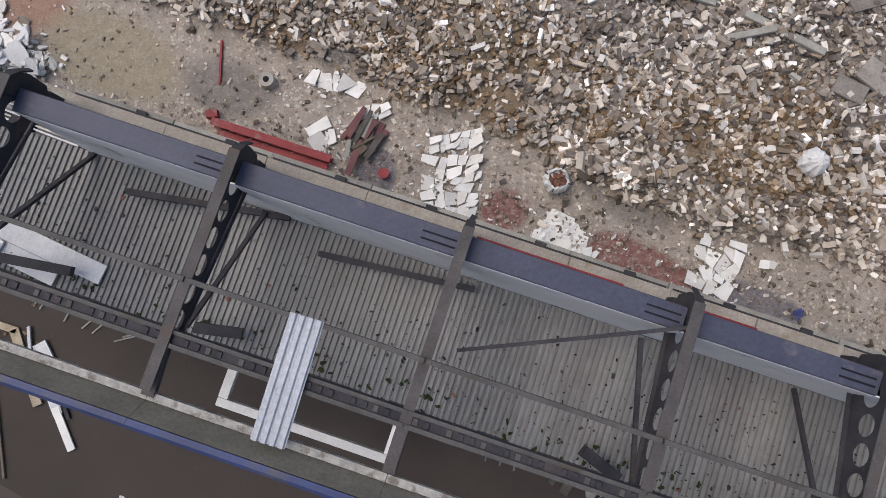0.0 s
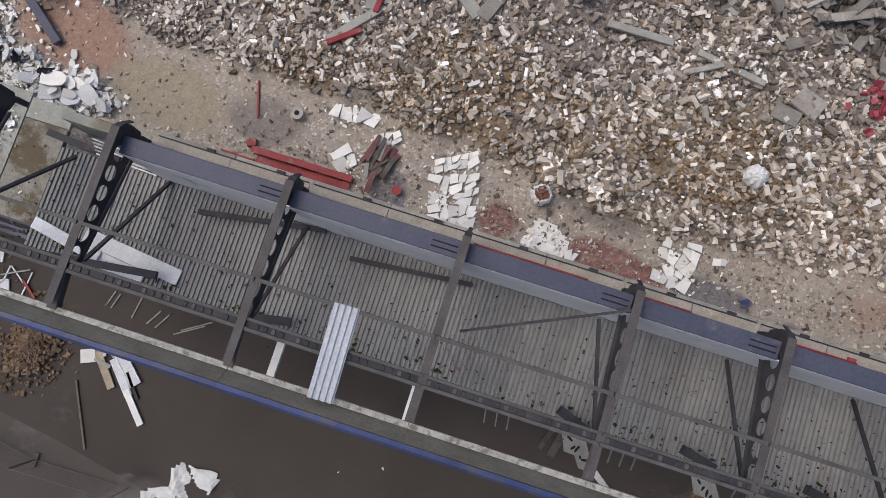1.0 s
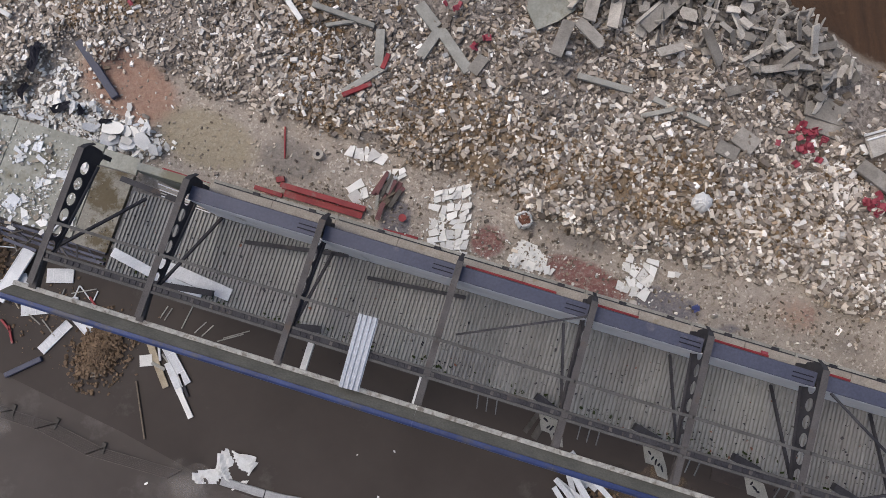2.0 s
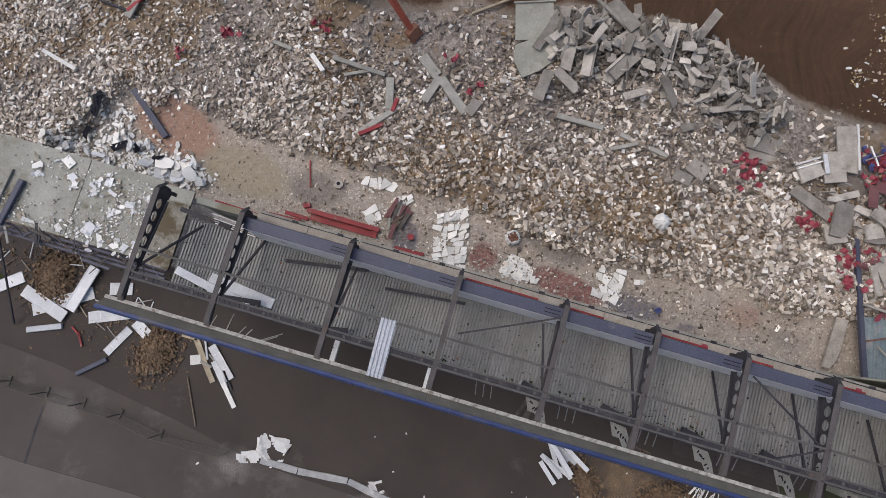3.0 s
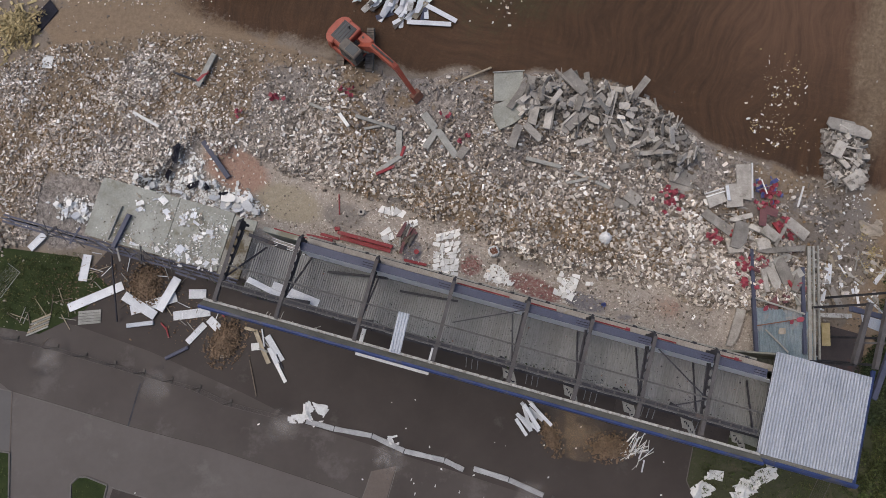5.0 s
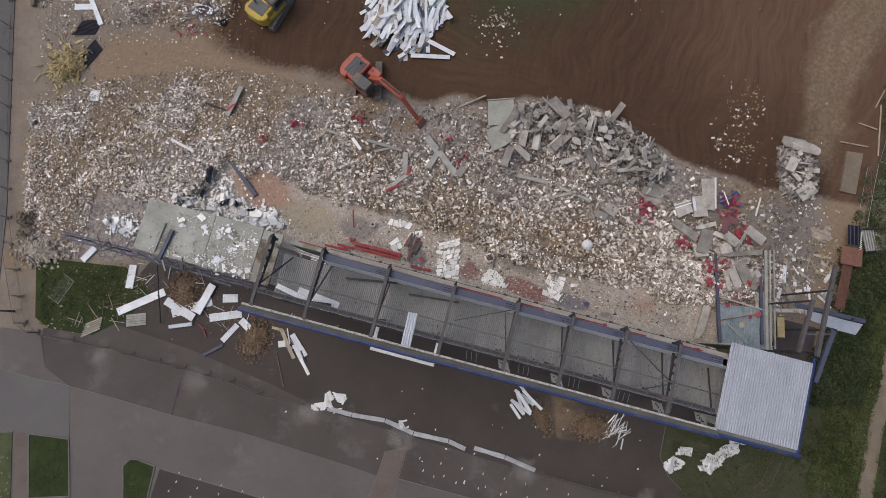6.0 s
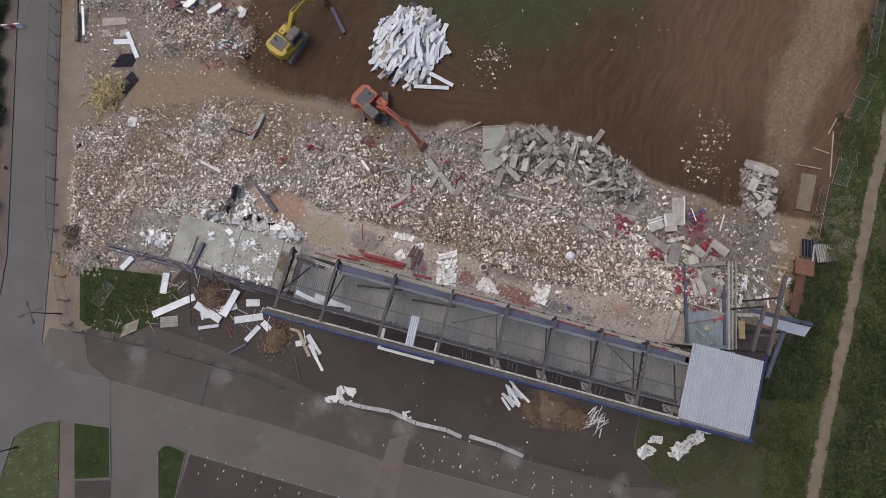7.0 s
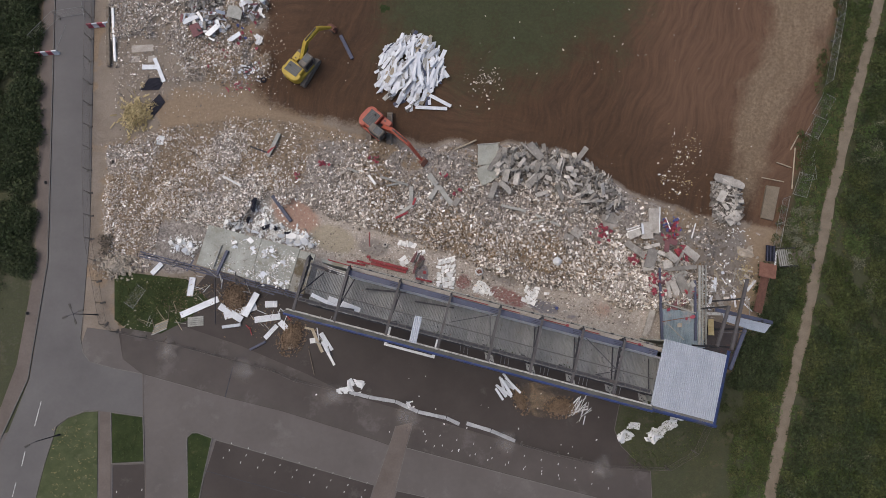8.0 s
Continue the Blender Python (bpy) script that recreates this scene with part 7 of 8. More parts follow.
for k in range(60):
    x, y = r.uniform(36.5, 43), r.uniform(-2, 5)
    L, a = r.choice((0.3, 0.5, 0.5, 1.2, 2.0)), r.uniform(0, 3.14)
    plank("debris_board", (x - math.cos(a) * L / 2, y - math.sin(a) * L / 2), (x + math.cos(a) * L / 2, y + math.sin(a) * L / 2), r.choice((0.12, 0.25, 0.4)), 0.06, r.choice(("white", "whitetile", "timber", "greyplank", "concrete")), "broken board lying on brown soil", "board", "scattered boards", lift=0.05)
plank("white_door", (37.55, 2.95), (37.35, 0.95), 0.75, 0.06, "white", "white panel lying on soil", "panel", lift=0.05)
plank("white_board", (37.5, 0.9), (38.5, -1.5), 0.6, 0.07, "concrete", "pale board lying on soil", "board", lift=0.08)

canopy = thing("canopy", "broken end canopy with blue edge and bare steel frame", "canopy")
for a, b, w, h in (((33.1, -6.1, 9.1), (35.2, -1.2, 9.0), 0.34, 0.4), ((34.8, -6.6, 9.1), (37.9, 2.0, 8.9), 0.34, 0.4), ((33.6, -4.4, 8.9), (36.8, -4.6, 8.9), 0.14, 0.2)):
    part("frame_beam", bar(bmesh.new(), a, b, w, h), MAT["flange"], canopy, "grey steel beam")
for a, b, w, h in (((34.4, -9.0, 9.0), (37.0, -4.1, 8.8), 0.42, 0.3), ((33.4, -1.6, 9.2), (41.8, -3.6, 6.1), 0.42, 0.35)):
    part("blue_edge", bar(bmesh.new(), a, b, w, h), MAT["blue"], canopy, "blue painted edge beam")
bm = bmesh.new()
prism(bm, [(34.3, -2.1), (38.0, -3.0), (41.8, -3.9), (40.6, -4.9), (38.2, -4.3), (34.4, -3.0)], -0.03, 0.03, Matrix.Translation((0, 0, 0)))
for v in bm.verts:
    v.co.z += 9.0 - (v.co.x - 34.3) * 0.42
part("soffit", bm, MAT["roof"], canopy, "pale grey curved soffit sheet")
for x, y in ((35.1, -1.3), (37.1, -0.4), (40.1, -3.3), (36.9, -4.2), (33.2, -6.2), (35.0, -6.3)):
    part("post", boxes((0.2, 0.2, 9.2 if x < 39 else 7.2, Matrix.Translation((x, y, 0)))), MAT["steel"], canopy)
part("dark_floor", boxes((4.4, 6.0, 0.06, pose(37.4, -6.4, 0.3, 0, 0, -17.7))), MAT["brownfloor"], canopy, "dark canopy floor")
part("yellow_board", boxes((0.8, 2.2, 0.08, pose(36.1, -3.9, 1.0, 0, 0, -5))), MAT["leafdry"], canopy, "mustard yellow board")
part("white_beam", bar(bmesh.new(), (35.6, -2.05, 1.3), (38.6, -2.25, 1.3), 0.4, 0.2), MAT["gutter"], canopy, "pale beam")

# leaning rusty wall panel with white frame, and steps to the path
wallp = thing("site_hoarding", "leaning rust-brown panel with timber framing", "hoarding")
part("panel", boxes((1.5, 6.4, 0.1, pose(43.6, 0.8, 1.2, 0, 24, -19))), MAT["rust"], wallp)
for a, b in (((45.7, 3.9, 0.5), (43.2, -2.6, 0.5)), ((45.1, 4.2, 0.9), (42.7, -2.3, 0.9))):
    part("stud", bar(bmesh.new(), a, b, 0.14, 0.14), MAT["timber"], wallp)
for k in range(5):
    part("stud", bar(bmesh.new(), (45.4 - 0.5 * k, 3.0 - 1.3 * k, 0.55), (44.8 - 0.5 * k, 3.2 - 1.3 * k, 0.9), 0.1, 0.1), MAT["timber"], wallp)
part("panel", boxes((2.6, 2.0, 0.1, pose(44.5, 3.4, 1.5, 0, 10, -12))), MAT["rust"], wallp, "bent rust-brown sheet")
gate = thing("site_gate", "dark blue-black steel gate leaf leaning at the steps", "gate")
part("leaf", boxes((1.5, 2.2, 0.08, pose(45.5, 5.8, 0.9, 0, 12, -8))), MAT["black"], gate)
for k in range(3):
    part("rail", boxes((0.07, 2.2, 0.1, pose(45.0 + 0.5 * k, 5.8, 1.08 - 0.11 * k, 0, 12, -8))), MAT["blue"], gate, "dark blue rail")
for k in range(9):
    part("white_slat", bar(bmesh.new(), (45.55 + 0.05 * k, 4.1 + 0.22 * k, 1.45), (45.85 + 0.04 * k, 4.25 + 0.22 * k, 1.4), 0.08, 0.04), MAT["whitetile"], gate)
stairs = thing("steps", "short flight of timber steps down to the path", "steps")
for k in range(7):
    part("tread", boxes((0.17, 2.4, 0.12, pose(46.7 + 0.36 * k, 5.1, 0.75 - 0.11 * k, 0, 0, 4))), MAT["greyplank"], stairs)
for s in (-1, 1):
    part("handrail", bar(bmesh.new(), (46.5, 5.1 + 1.25 * s, 1.7), (49.1, 5.2 + 1.25 * s, 0.95), 0.06, 0.06), MAT["steel"], stairs)
    for k in range(4):
        part("baluster", bar(bmesh.new(), (46.5 + 0.85 * k, 5.1 + 1.25 * s, 0.05), (46.5 + 0.85 * k, 5.1 + 1.25 * s, 1.7 - 0.25 * k), 0.06, 0.06), MAT["steel"], stairs)
flat("landing", [(48.9, 6.4), (52.0, 5.5), (51.8, 3.3), (48.8, 3.8)], 0.2, 0.4, "footway", "worn paved landing between steps and path", "landing")
flat("concrete_strip", [(46.5, 15.6), (48.3, 15.2), (46.8, 10.5), (45.1, 11.0)], 0.3, 0.4, "path", "buff concrete strip at the track's edge", "concrete strip")


# ---- temporary fencing ----
def fence_run(points, label, lean=0.0, steel="galv", z=0.0):
    """Mesh panels of 3.5 m on block feet."""
    pts = [Vector((*p, 0)) for p in points]
    posts = []
    for a, b in zip(pts, pts[1:]):
        n = max(1, round((b - a).length / 3.4))
        posts += [a.lerp(b, i / n) for i in range(n)]
    posts.append(pts[-1])
    for a, b in zip(posts, posts[1:]):
        d = (b - a)
        za = max(z, ground_z(*((a + b) / 2)[:2]))
        panel = thing("fence_panel", label, "fence panel", Matrix.Translation((a.x, a.y, za)) @ pose(0, 0, 0, 0, 0, math.degrees(math.atan2(d.y, d.x))) @ pose(0, 0, 0, lean, 0, 0), "temporary fencing")
        L = d.length - 0.06
        for h in (0.15, 1.95):
            part("rail", tube(bmesh.new(), (0.03, 0, h), (L, 0, h), 0.022, n=6), MAT[steel], panel)
        for x in (0.03, L):
            part("upright", tube(bmesh.new(), (x, 0, 0.05), (x, 0, 2.0), 0.022, n=6), MAT[steel], panel)
        bm = bmesh.new()
        for k in range(1, 24):
            x = 0.03 + (L - 0.03) * k / 24
            bar(bm, (x, 0, 0.16), (x, 0, 1.94), 0.006, 0.006)
        for k in range(1, 6):
            bar(bm, (0.03, 0, 0.15 + 0.3 * k), (L, 0, 0.15 + 0.3 * k), 0.006, 0.006)
        part("mesh", bm, MAT[steel], panel, "thin welded wire mesh")
        if abs(lean) < 30:
            part("foot", boxes((0.24, 0.7, 0.13, Matrix.Translation((0, 0, 0)))), MAT["machine"], panel, "black block foot")


fence_run([(-50.2, 60), (-50.2, 36), (-50.1, 23), (-49.6, 13), (-47.3, 0.9), (-45.8, -0.2), (-38, -2.2), (-29.5, -4.9), (-24.1, -6.6), (-21.1, -8.1), (-16.2, -9.5)], "dull galvanised mesh site fence panel on block feet", steel="dullgalv")
fence_run([(9.2, -18.2), (14, -19.8), (20.2, -21.6), (28.5, -22.3), (32.4, -20.4), (34.6, -16.8)], "dull galvanised mesh site fence panel on block feet", steel="dullgalv")
fence_run([(60.9, 52), (60.6, 42.6), (60.0, 40.0), (56.9, 30.0)], "galvanised mesh site fence panel at the scrub's edge")
fence_run([(46.4, 6.5), (47.5, 10.0), (48.7, 13.6)], "galvanised mesh site fence panel at the scrub's edge")
for a, b, lean in (((56.5, 29.0), (54.4, 25.9), -84), ((54.9, 25.7), (53.0, 23.0), -80), ((53.1, 23.0), (51.8, 19.9), -84), ((51.8, 19.4), (51.8, 16.0), -82), ((51.5, 17.4), (50.1, 14.2), -78)):
    fence_run([a, b], "fallen mesh fence panel lying in grass", lean)
fence_run([(-45.2, 4.0), (-43.4, 6.5)], "fallen mesh fence panel lying on grass", 84)
for a, b, mat in (((50.6, 20.6), (52.0, 22.7), "timber"), ((50.1, 14.9), (51.3, 20.9), "timber"), ((46.0, 16.8), (49.1, 16.0), "timber"), ((48.4, 18.9), (50.4, 18.0), "timber")):
    plank("timber_length", a, b, 0.14, 0.12, mat, "pale length of sawn timber on soil", "timber", lift=0.03)


# road barriers of red and white plastic, with propping frames
def barrier(x, y, turn, label):
    b = thing("road_barrier", label, "barrier", pose(x, y, 0.03, 0, 0, turn))
    for k in range(4):
        bm = bmesh.new()
        prism(bm, [(-0.22, 0), (0.22, 0), (0.12, 0.35), (0.08, 0.9), (-0.08, 0.9), (-0.12, 0.35)], -0.39, 0.39, Matrix(((0, 0, 1, 0.8 * (k - 1.5)), (1, 0, 0, 0), (0, 1, 0, 0), (0, 0, 0, 1))))
        part("section", bm, MAT["seat" if k % 2 == 0 else "white"], b)
    for s in (-1, 1):
        part("prop", tube(bmesh.new(), (1.6 * s, 0, 0.9), (2.6 * s, 4.2, 0.1), 0.03, n=6), MAT["galv"], b)


barrier(-56.4, 40.9, 3, "red and white plastic barrier blocking the footway")
barrier(-49.0, 44.9, 3, "red and white plastic barrier beside the fence")
fence_run([(-58.4, 43), (-55.0, 46.5), (-50.6, 47.0)], "galvanised mesh site fence panel across the road")


# lamp posts
def lamp_post(x, y, h, arms, turn, label):
    l = thing("street_lamp", label, "lamp post", pose(x, y, 0.02, 0, 0, turn))
    part("pole", tube(bmesh.new(), (0, 0, 0), (0, 0, h), 0.09, 0.05), MAT["steel"], l)
    part("base", tube(bmesh.new(), (0, 0, 0), (0, 0, 0.9), 0.13), MAT["steel"], l)
    for k in range(arms):
        a = 2 * math.pi * k / arms
        d = Vector((math.cos(a), math.sin(a), 0))
        arm = part("arm", tube(bmesh.new(), (0, 0, h), Vector((0, 0, h + 0.1)) + d * 0.8, 0.035, n=6), MAT["steel"], l)
        bm = box(bmesh.new(), 0.7, 0.26, 0.12, Matrix.Translation(Vector((0, 0, h + 0.06)) + d * 1.1) @ pose(0, 0, 0, 0, 0, math.degrees(a)), 0.03)
        part("lantern", bm, MAT["machine"], arm, "dark lantern head")


lamp_post(-48.6, 2.3, 5.6, 4, 20, "dark four-armed car park lamp post")
lamp_post(-53.4, -13.7, 5.0, 1, 205, "dark single-armed street lamp on the verge")
for x, y in ((-58.2, 3.0), (-56.2, 21.5), (-46.9, 18.0), (-46.6, 24)):
    plank("bollard", (x, y - 0.2), (x, y + 0.2), 0.14, 0.5, "machine", "short dark bollard beside the road", "bollard", z=0.1)


# ---- excavators ----
def excavator(name, at, swing, paint, colour, reach, label):
    """A tracked excavator: undercarriage along y, house turned by swing, arm towards the house's -y."""
    ex = thing(name, label, "excavator", at)
    for s in (-1, 1):
        bm = bmesh.new()
        prof = [(-1.9, 0.15), (-1.55, 0.0), (1.55, 0.0), (1.9, 0.15), (2.02, 0.45), (1.9, 0.78), (1.55, 0.92), (-1.55, 0.92), (-1.9, 0.78), (-2.02, 0.45)]
        prism(bm, prof, s * 1.2 - 0.3, s * 1.2 + 0.3, Matrix(((0, 0, 1, 0), (1, 0, 0, 0), (0, 1, 0, 0), (0, 0, 0, 1))))
        tr = part("track", bm, MAT["track"], ex, "muddy steel crawler track")
        for k in range(17):
            part("track_shoe", boxes((0.62, 0.16, 0.05, Matrix.Translation((s * 1.2, -1.68 + 0.21 * k, 0.915)))), MAT["track"], tr)
    part("undercarriage", boxes((1.9, 1.7, 0.5, Matrix.Translation((0, 0, 0.35)))), MAT["machine"], ex)
    house = part("house", box(bmesh.new(), 2.6, 2.9, 0.5, Matrix.Translation((0, 0.35, 0.98)), 0.06), MAT[paint], ex, colour + " painted revolving house")
    house.matrix_local = pose(0, 0, 0, 0, 0, swing)
    bm = bmesh.new()
    prism(bm, [(-1.3, 1.2), (1.3, 1.2), (1.3, 1.75), (1.0, 2.1), (0.5, 2.25), (-0.5, 2.25), (-1.0, 2.1), (-1.3, 1.75)], 1.0, 2.2)
    bmesh.ops.bevel(bm, geom=bm.edges[:], offset=0.08, segments=2, affect="EDGES")
    part("counterweight", bm, MAT[paint], house)
    hood = part("engine_hood", box(bmesh.new(), 2.3, 1.1, 0.75, Matrix.Translation((0.1, 0.75, 1.45)), 0.08), MAT[paint], house)
    part("grille", boxes((1.75, 1.3, 0.04, Matrix.Translation((0.05, 1.05, 2.205)))), MAT["glass"], hood, "dark engine grille")
    for k in range(5):
        part("grille_bar", boxes((1.75, 0.04, 0.03, Matrix.Translation((0.05, 0.5 + 0.27 * k, 2.245)))), MAT["machine"], hood)
    cab = part("cab", box(bmesh.new(), 1.0, 1.75, 1.55, Matrix.Translation((-0.8, -0.55, 1.45)), 0.1), MAT["track"], house, "dusty grey cab")
    part("roof_window", boxes((0.74, 0.9, 0.02, Matrix.Translation((-0.8, -0.75, 3.005)))), MAT["glass"], cab, "tinted roof window")
    part("windscreen", boxes((0.84, 0.03, 1.0, Matrix.Translation((-0.8, -1.435, 1.8)))), MAT["glass"], cab)
    for s in (-1, 1):
        part("side_window", boxes((0.03, 1.3, 0.8, Matrix.Translation((-0.8 + s * 0.505, -0.5, 1.95)))), MAT["glass"], cab)
    part("tool_box", box(bmesh.new(), 0.8, 1.1, 0.4, Matrix.Translation((0.85, -0.55, 1.47)), 0.05), MAT[paint], house)
    part("tank_cap", tube(bmesh.new(), (0.85, -0.3, 1.87), (0.85, -0.3, 1.93), 0.1, n=10), MAT["machine"], house)
    part("deck_plate", boxes((0.5, 1.3, 0.06, Matrix.Translation((0.1, -0.5, 1.5)))), MAT["machine"], house, "dark chequer plate")
    for k in range(4):
        part("hose", tube(bmesh.new(), (-0.12 + 0.14 * k, 0.1, 1.75), (0.0 + 0.1 * k, -1.1, 2.0), 0.035, n=6), MAT["black"], house, "black hydraulic hose")
    part("exhaust", tube(bmesh.new(), (0.6, 0.9, 2.2), (0.6, 0.9, 2.7), 0.07), MAT["machine"], house)
    M = Matrix(((0, 0, 1, 0.18), (-1, 0, 0, 0), (0, 1, 0, 0), (0, 0, 0, 1)))
    bm = bmesh.new()
    k = reach
    prism(bm, [(0.5, 1.5), (0.9, 1.4), (2.4 * k, 3.5), (4.6 * k, 3.4), (4.7 * k, 3.7), (4.5 * k, 3.85), (2.1 * k, 4.1), (0.45, 1.9)], -0.22, 0.22, M)
    part("boom", bm, MAT[paint], house)
    bm = bmesh.new()
    prism(bm, [(4.2 * k, 4.1), (4.6 * k, 3.9), (5.0 * k, 3.3), (6.4 * k, 1.2), (6.2 * k, 1.1), (4.5 * k, 3.2)], -0.16, 0.16, M)
    arm = part("dipper_arm", bm, MAT[paint], house)
    for a, b in (((0.5, 1.6), (2.0 * k, 3.1)), ((2.2 * k, 4.2), (4.3 * k, 4.15))):
        for s in ((-0.35, 0.35) if a[1] < 2 else (0.0,)):
            bm = tube(bmesh.new(), (0.18 + s, -a[0], a[1]), (0.18 + s, -b[0], b[1]), 0.08, n=10)
            part("ram", bm, MAT["machine"], house, "hydraulic ram")
    bm = bmesh.new()
    prism(bm, [(6.1 * k, 1.2), (6.5 * k, 1.25), (6.9 * k, 0.75), (6.7 * k, 0.15), (6.3 * k, 0.12), (6.5 * k, 0.6)], -0.45, 0.45, M)
    bucket = part("grab_bucket", bm, MAT["rust"], arm, "rusty digging bucket")
    for s in (-0.36, -0.12, 0.12, 0.36):
        part("tooth", boxes((0.09, 0.25, 0.07, Matrix.Translation((0.18 + s, -6.25 * k, 0.1)))), MAT["machine"], bucket)
    for s in (-1, 1):
        part("handrail", tube(bmesh.new(), (s * 1.25, -0.9, 1.5), (s * 1.25, 0.6, 2.3), 0.02, n=6), MAT["machine"], house)
    return ex


excavator("excavator", pose(-8.2, 26.8, ground_z(-8.1, 27.4) - 0.05, 0, 0, -4) @ Matrix.Scale(1.22, 4), 51, "orange", "orange", 1.02, "orange tracked excavator working at the rubble's edge")
excavator("excavator", pose(-19.1, 36.5, ground_z(-19.1, 36.5) - 0.05, 0, 0, -32) @ Matrix.Scale(1.18, 4), 172, "yellow", "yellow", 0.97, "yellow tracked excavator standing in the mud")
plank("steel_channel", (-13.4, 41.4), (-11.8, 37.7), 0.5, 0.3, "blue", "blue steel channel lying in the mud", "steel section")
# ---- scrub and hedges: countless leaves ----
def leaf_mass(name, centres, label, mat, size, per, seed, category="scrub"):
    """Clumps of small leaves round many centres (x, y, z, radius)."""
    R = np.random.RandomState(seed)
    verts, faces = [], []
    for x, y, z, rad in centres:
        n = int(per * rad * rad)
        d = R.normal(size=(n, 3))
        d /= np.linalg.norm(d, axis=1)[:, None]
        d[:, 2] = np.abs(d[:, 2]) * 0.9
        p = np.array((x, y, z)) + d * rad * (0.55 + 0.5 * R.rand(n, 1)) * np.array((1, 1, 0.75))
        a = R.normal(size=(n, 3))
        b = R.normal(size=(n, 3))
        a /= np.linalg.norm(a, axis=1)[:, None]
        a[:, 2] *= 0.5
        b = np.cross(a, b)
        b /= np.linalg.norm(b, axis=1)[:, None] + 1e-6
        s = size * (0.5 + R.rand(n, 1))
        verts.append(np.stack((p - a * s, p - b * s * 0.45, p + a * s, p + b * s * 0.45), 1).reshape(-1, 3))
    v = np.concatenate(verts)
    me = bpy.data.meshes.new(name)
    f = np.arange(len(v)).reshape(-1, 4)
    me.from_pydata(v.tolist(), [], f.tolist())
    me.materials.append(MAT[mat])
    return tagged(new(name, me), label, category, kind="stuff")


R = np.random.RandomState(5)
def scatter(n, fx, lo, hi, r0, r1, keep=0.45, seed=3):
    """Clump centres in y from lo to hi, x between the two edges that fx gives, bunched by noise."""
    out = []
    while len(out) < n:
        y = R.uniform(lo, hi)
        a, b = fx(y)
        x = R.uniform(a, b)
        if vnoise(np.array([x]), np.array([y]), 6.0, seed)[0] < keep:
            continue
        rad = R.uniform(r0, r1)
        out.append((x, y, ground_z(x, y) + rad * 0.2, rad))
    return out


def path_x(y):
    return float(np.interp(y, PATH_Y, PATH_X))


leaf_mass("bramble_scrub", scatter(620, lambda y: (path_x(y) + 1.8, path_x(y) + 17), -30, 50, 0.6, 1.7, 0.3, 3), "dense green bramble scrub beyond the path", "leaf", 0.15, 210, 1)
leaf_mass("bramble_scrub", scatter(220, lambda y: (path_x(y) + 3, path_x(y) + 17), -30, 50, 0.6, 1.6, 0.45, 4), "dark green bushes beyond the path", "leafdark", 0.16, 200, 2)
leaf_mass("weeds", scatter(480, lambda y: (max(40.5 + 0.38 * (y + 8), 36.5) if y > -12 else 36.5, path_x(y) - 0.9), -28, 48, 0.2, 0.7, 0.45, 5), "low green weeds between fence and path", "leaf", 0.10, 260, 3)
leaf_mass("bramble_scrub", scatter(70, lambda y: (38.5 + 0.4 * (y + 12), path_x(y) - 2.6), -12, 4, 0.5, 1.1, 0.4, 6), "green bushes beside the path", "leafdark", 0.14, 230, 4)
leaf_mass("bramble_scrub", scatter(150, lambda y: (38.3 + 0.40 * (y + 12), path_x(y) - 3.2), -12.5, 3, 0.5, 1.3, 0.35, 16), "dark green bushes crowding the path", "leafdark", 0.14, 230, 24)
leaf_mass("bramble_scrub", scatter(90, lambda y: (36.8 + 0.40 * (y + 22), path_x(y) - 1.6), -23, 3, 0.3, 0.8, 0.55, 17), "green brambles crowding the path", "leaf", 0.13, 240, 25)
leaf_mass("bramble_scrub", scatter(330, lambda y: (path_x(y) + 1.8, path_x(y) + 17), -30, 50, 0.6, 1.8, 0.5, 18), "dark green thicket beyond the path", "leafdark", 0.16, 210, 26)
leaf_mass("dry_grass", scatter(420, lambda y: (37.5 + 0.40 * (y + 22), path_x(y) - 0.8), -24, 40, 0.15, 0.5, 0.3, 19), "dry olive grass beside the path", "olive", 0.10, 260, 27, "grass")
leaf_mass("dry_grass", scatter(260, lambda y: (path_x(y) + 1.0, path_x(y) + 7), -30, 50, 0.15, 0.5, 0.4, 20), "dry olive grass beside the path", "olive", 0.10, 240, 28, "grass")
leaf_mass("rough_grass", scatter(2200, lambda y: (max(49.2 + 0.385 * (y - 10), 36.5), path_x(y) - 0.9), -30, 48, 0.15, 0.45, 0.25, 31), "bright rough grass between fence and path", "leafbright", 0.11, 200, 41, "grass")
leaf_mass("rough_grass", scatter(1100, lambda y: (max(38.5 + 0.40 * (y + 22), 36), path_x(y) - 0.8), -30, 20, 0.15, 0.5, 0.35, 32), "dark tussocky grass between stand and path", "leaf", 0.11, 200, 42, "grass")
leaf_mass("rough_grass", scatter(500, lambda y: (path_x(y) + 0.8, path_x(y) + 2.2), -30, 50, 0.15, 0.4, 0.2, 33), "bright rough grass along the path", "leafbright", 0.11, 200, 43, "grass")
leaf_mass("bramble_scrub", scatter(240, lambda y: (path_x(y) + 2.5, path_x(y) + 17), -30, 50, 0.5, 1.4, 0.6, 34), "light green bushes beyond the path", "leafbright", 0.14, 200, 44)
leaf_mass("bramble_scrub", scatter(110, lambda y: (path_x(y) + 2.5, path_x(y) + 13), -30, 30, 0.5, 1.3, 0.62, 35), "grey-green willow bushes beyond the path", "leafgrey", 0.11, 220, 45)
leaf_mass("bramble_scrub", scatter(60, lambda y: (47.5 + 0.36 * (y - 6), path_x(y) - 1.2), 4, 12, 0.3, 0.8, 0.3, 36), "grey-green scrub beside the steps", "leafgrey", 0.10, 220, 46)
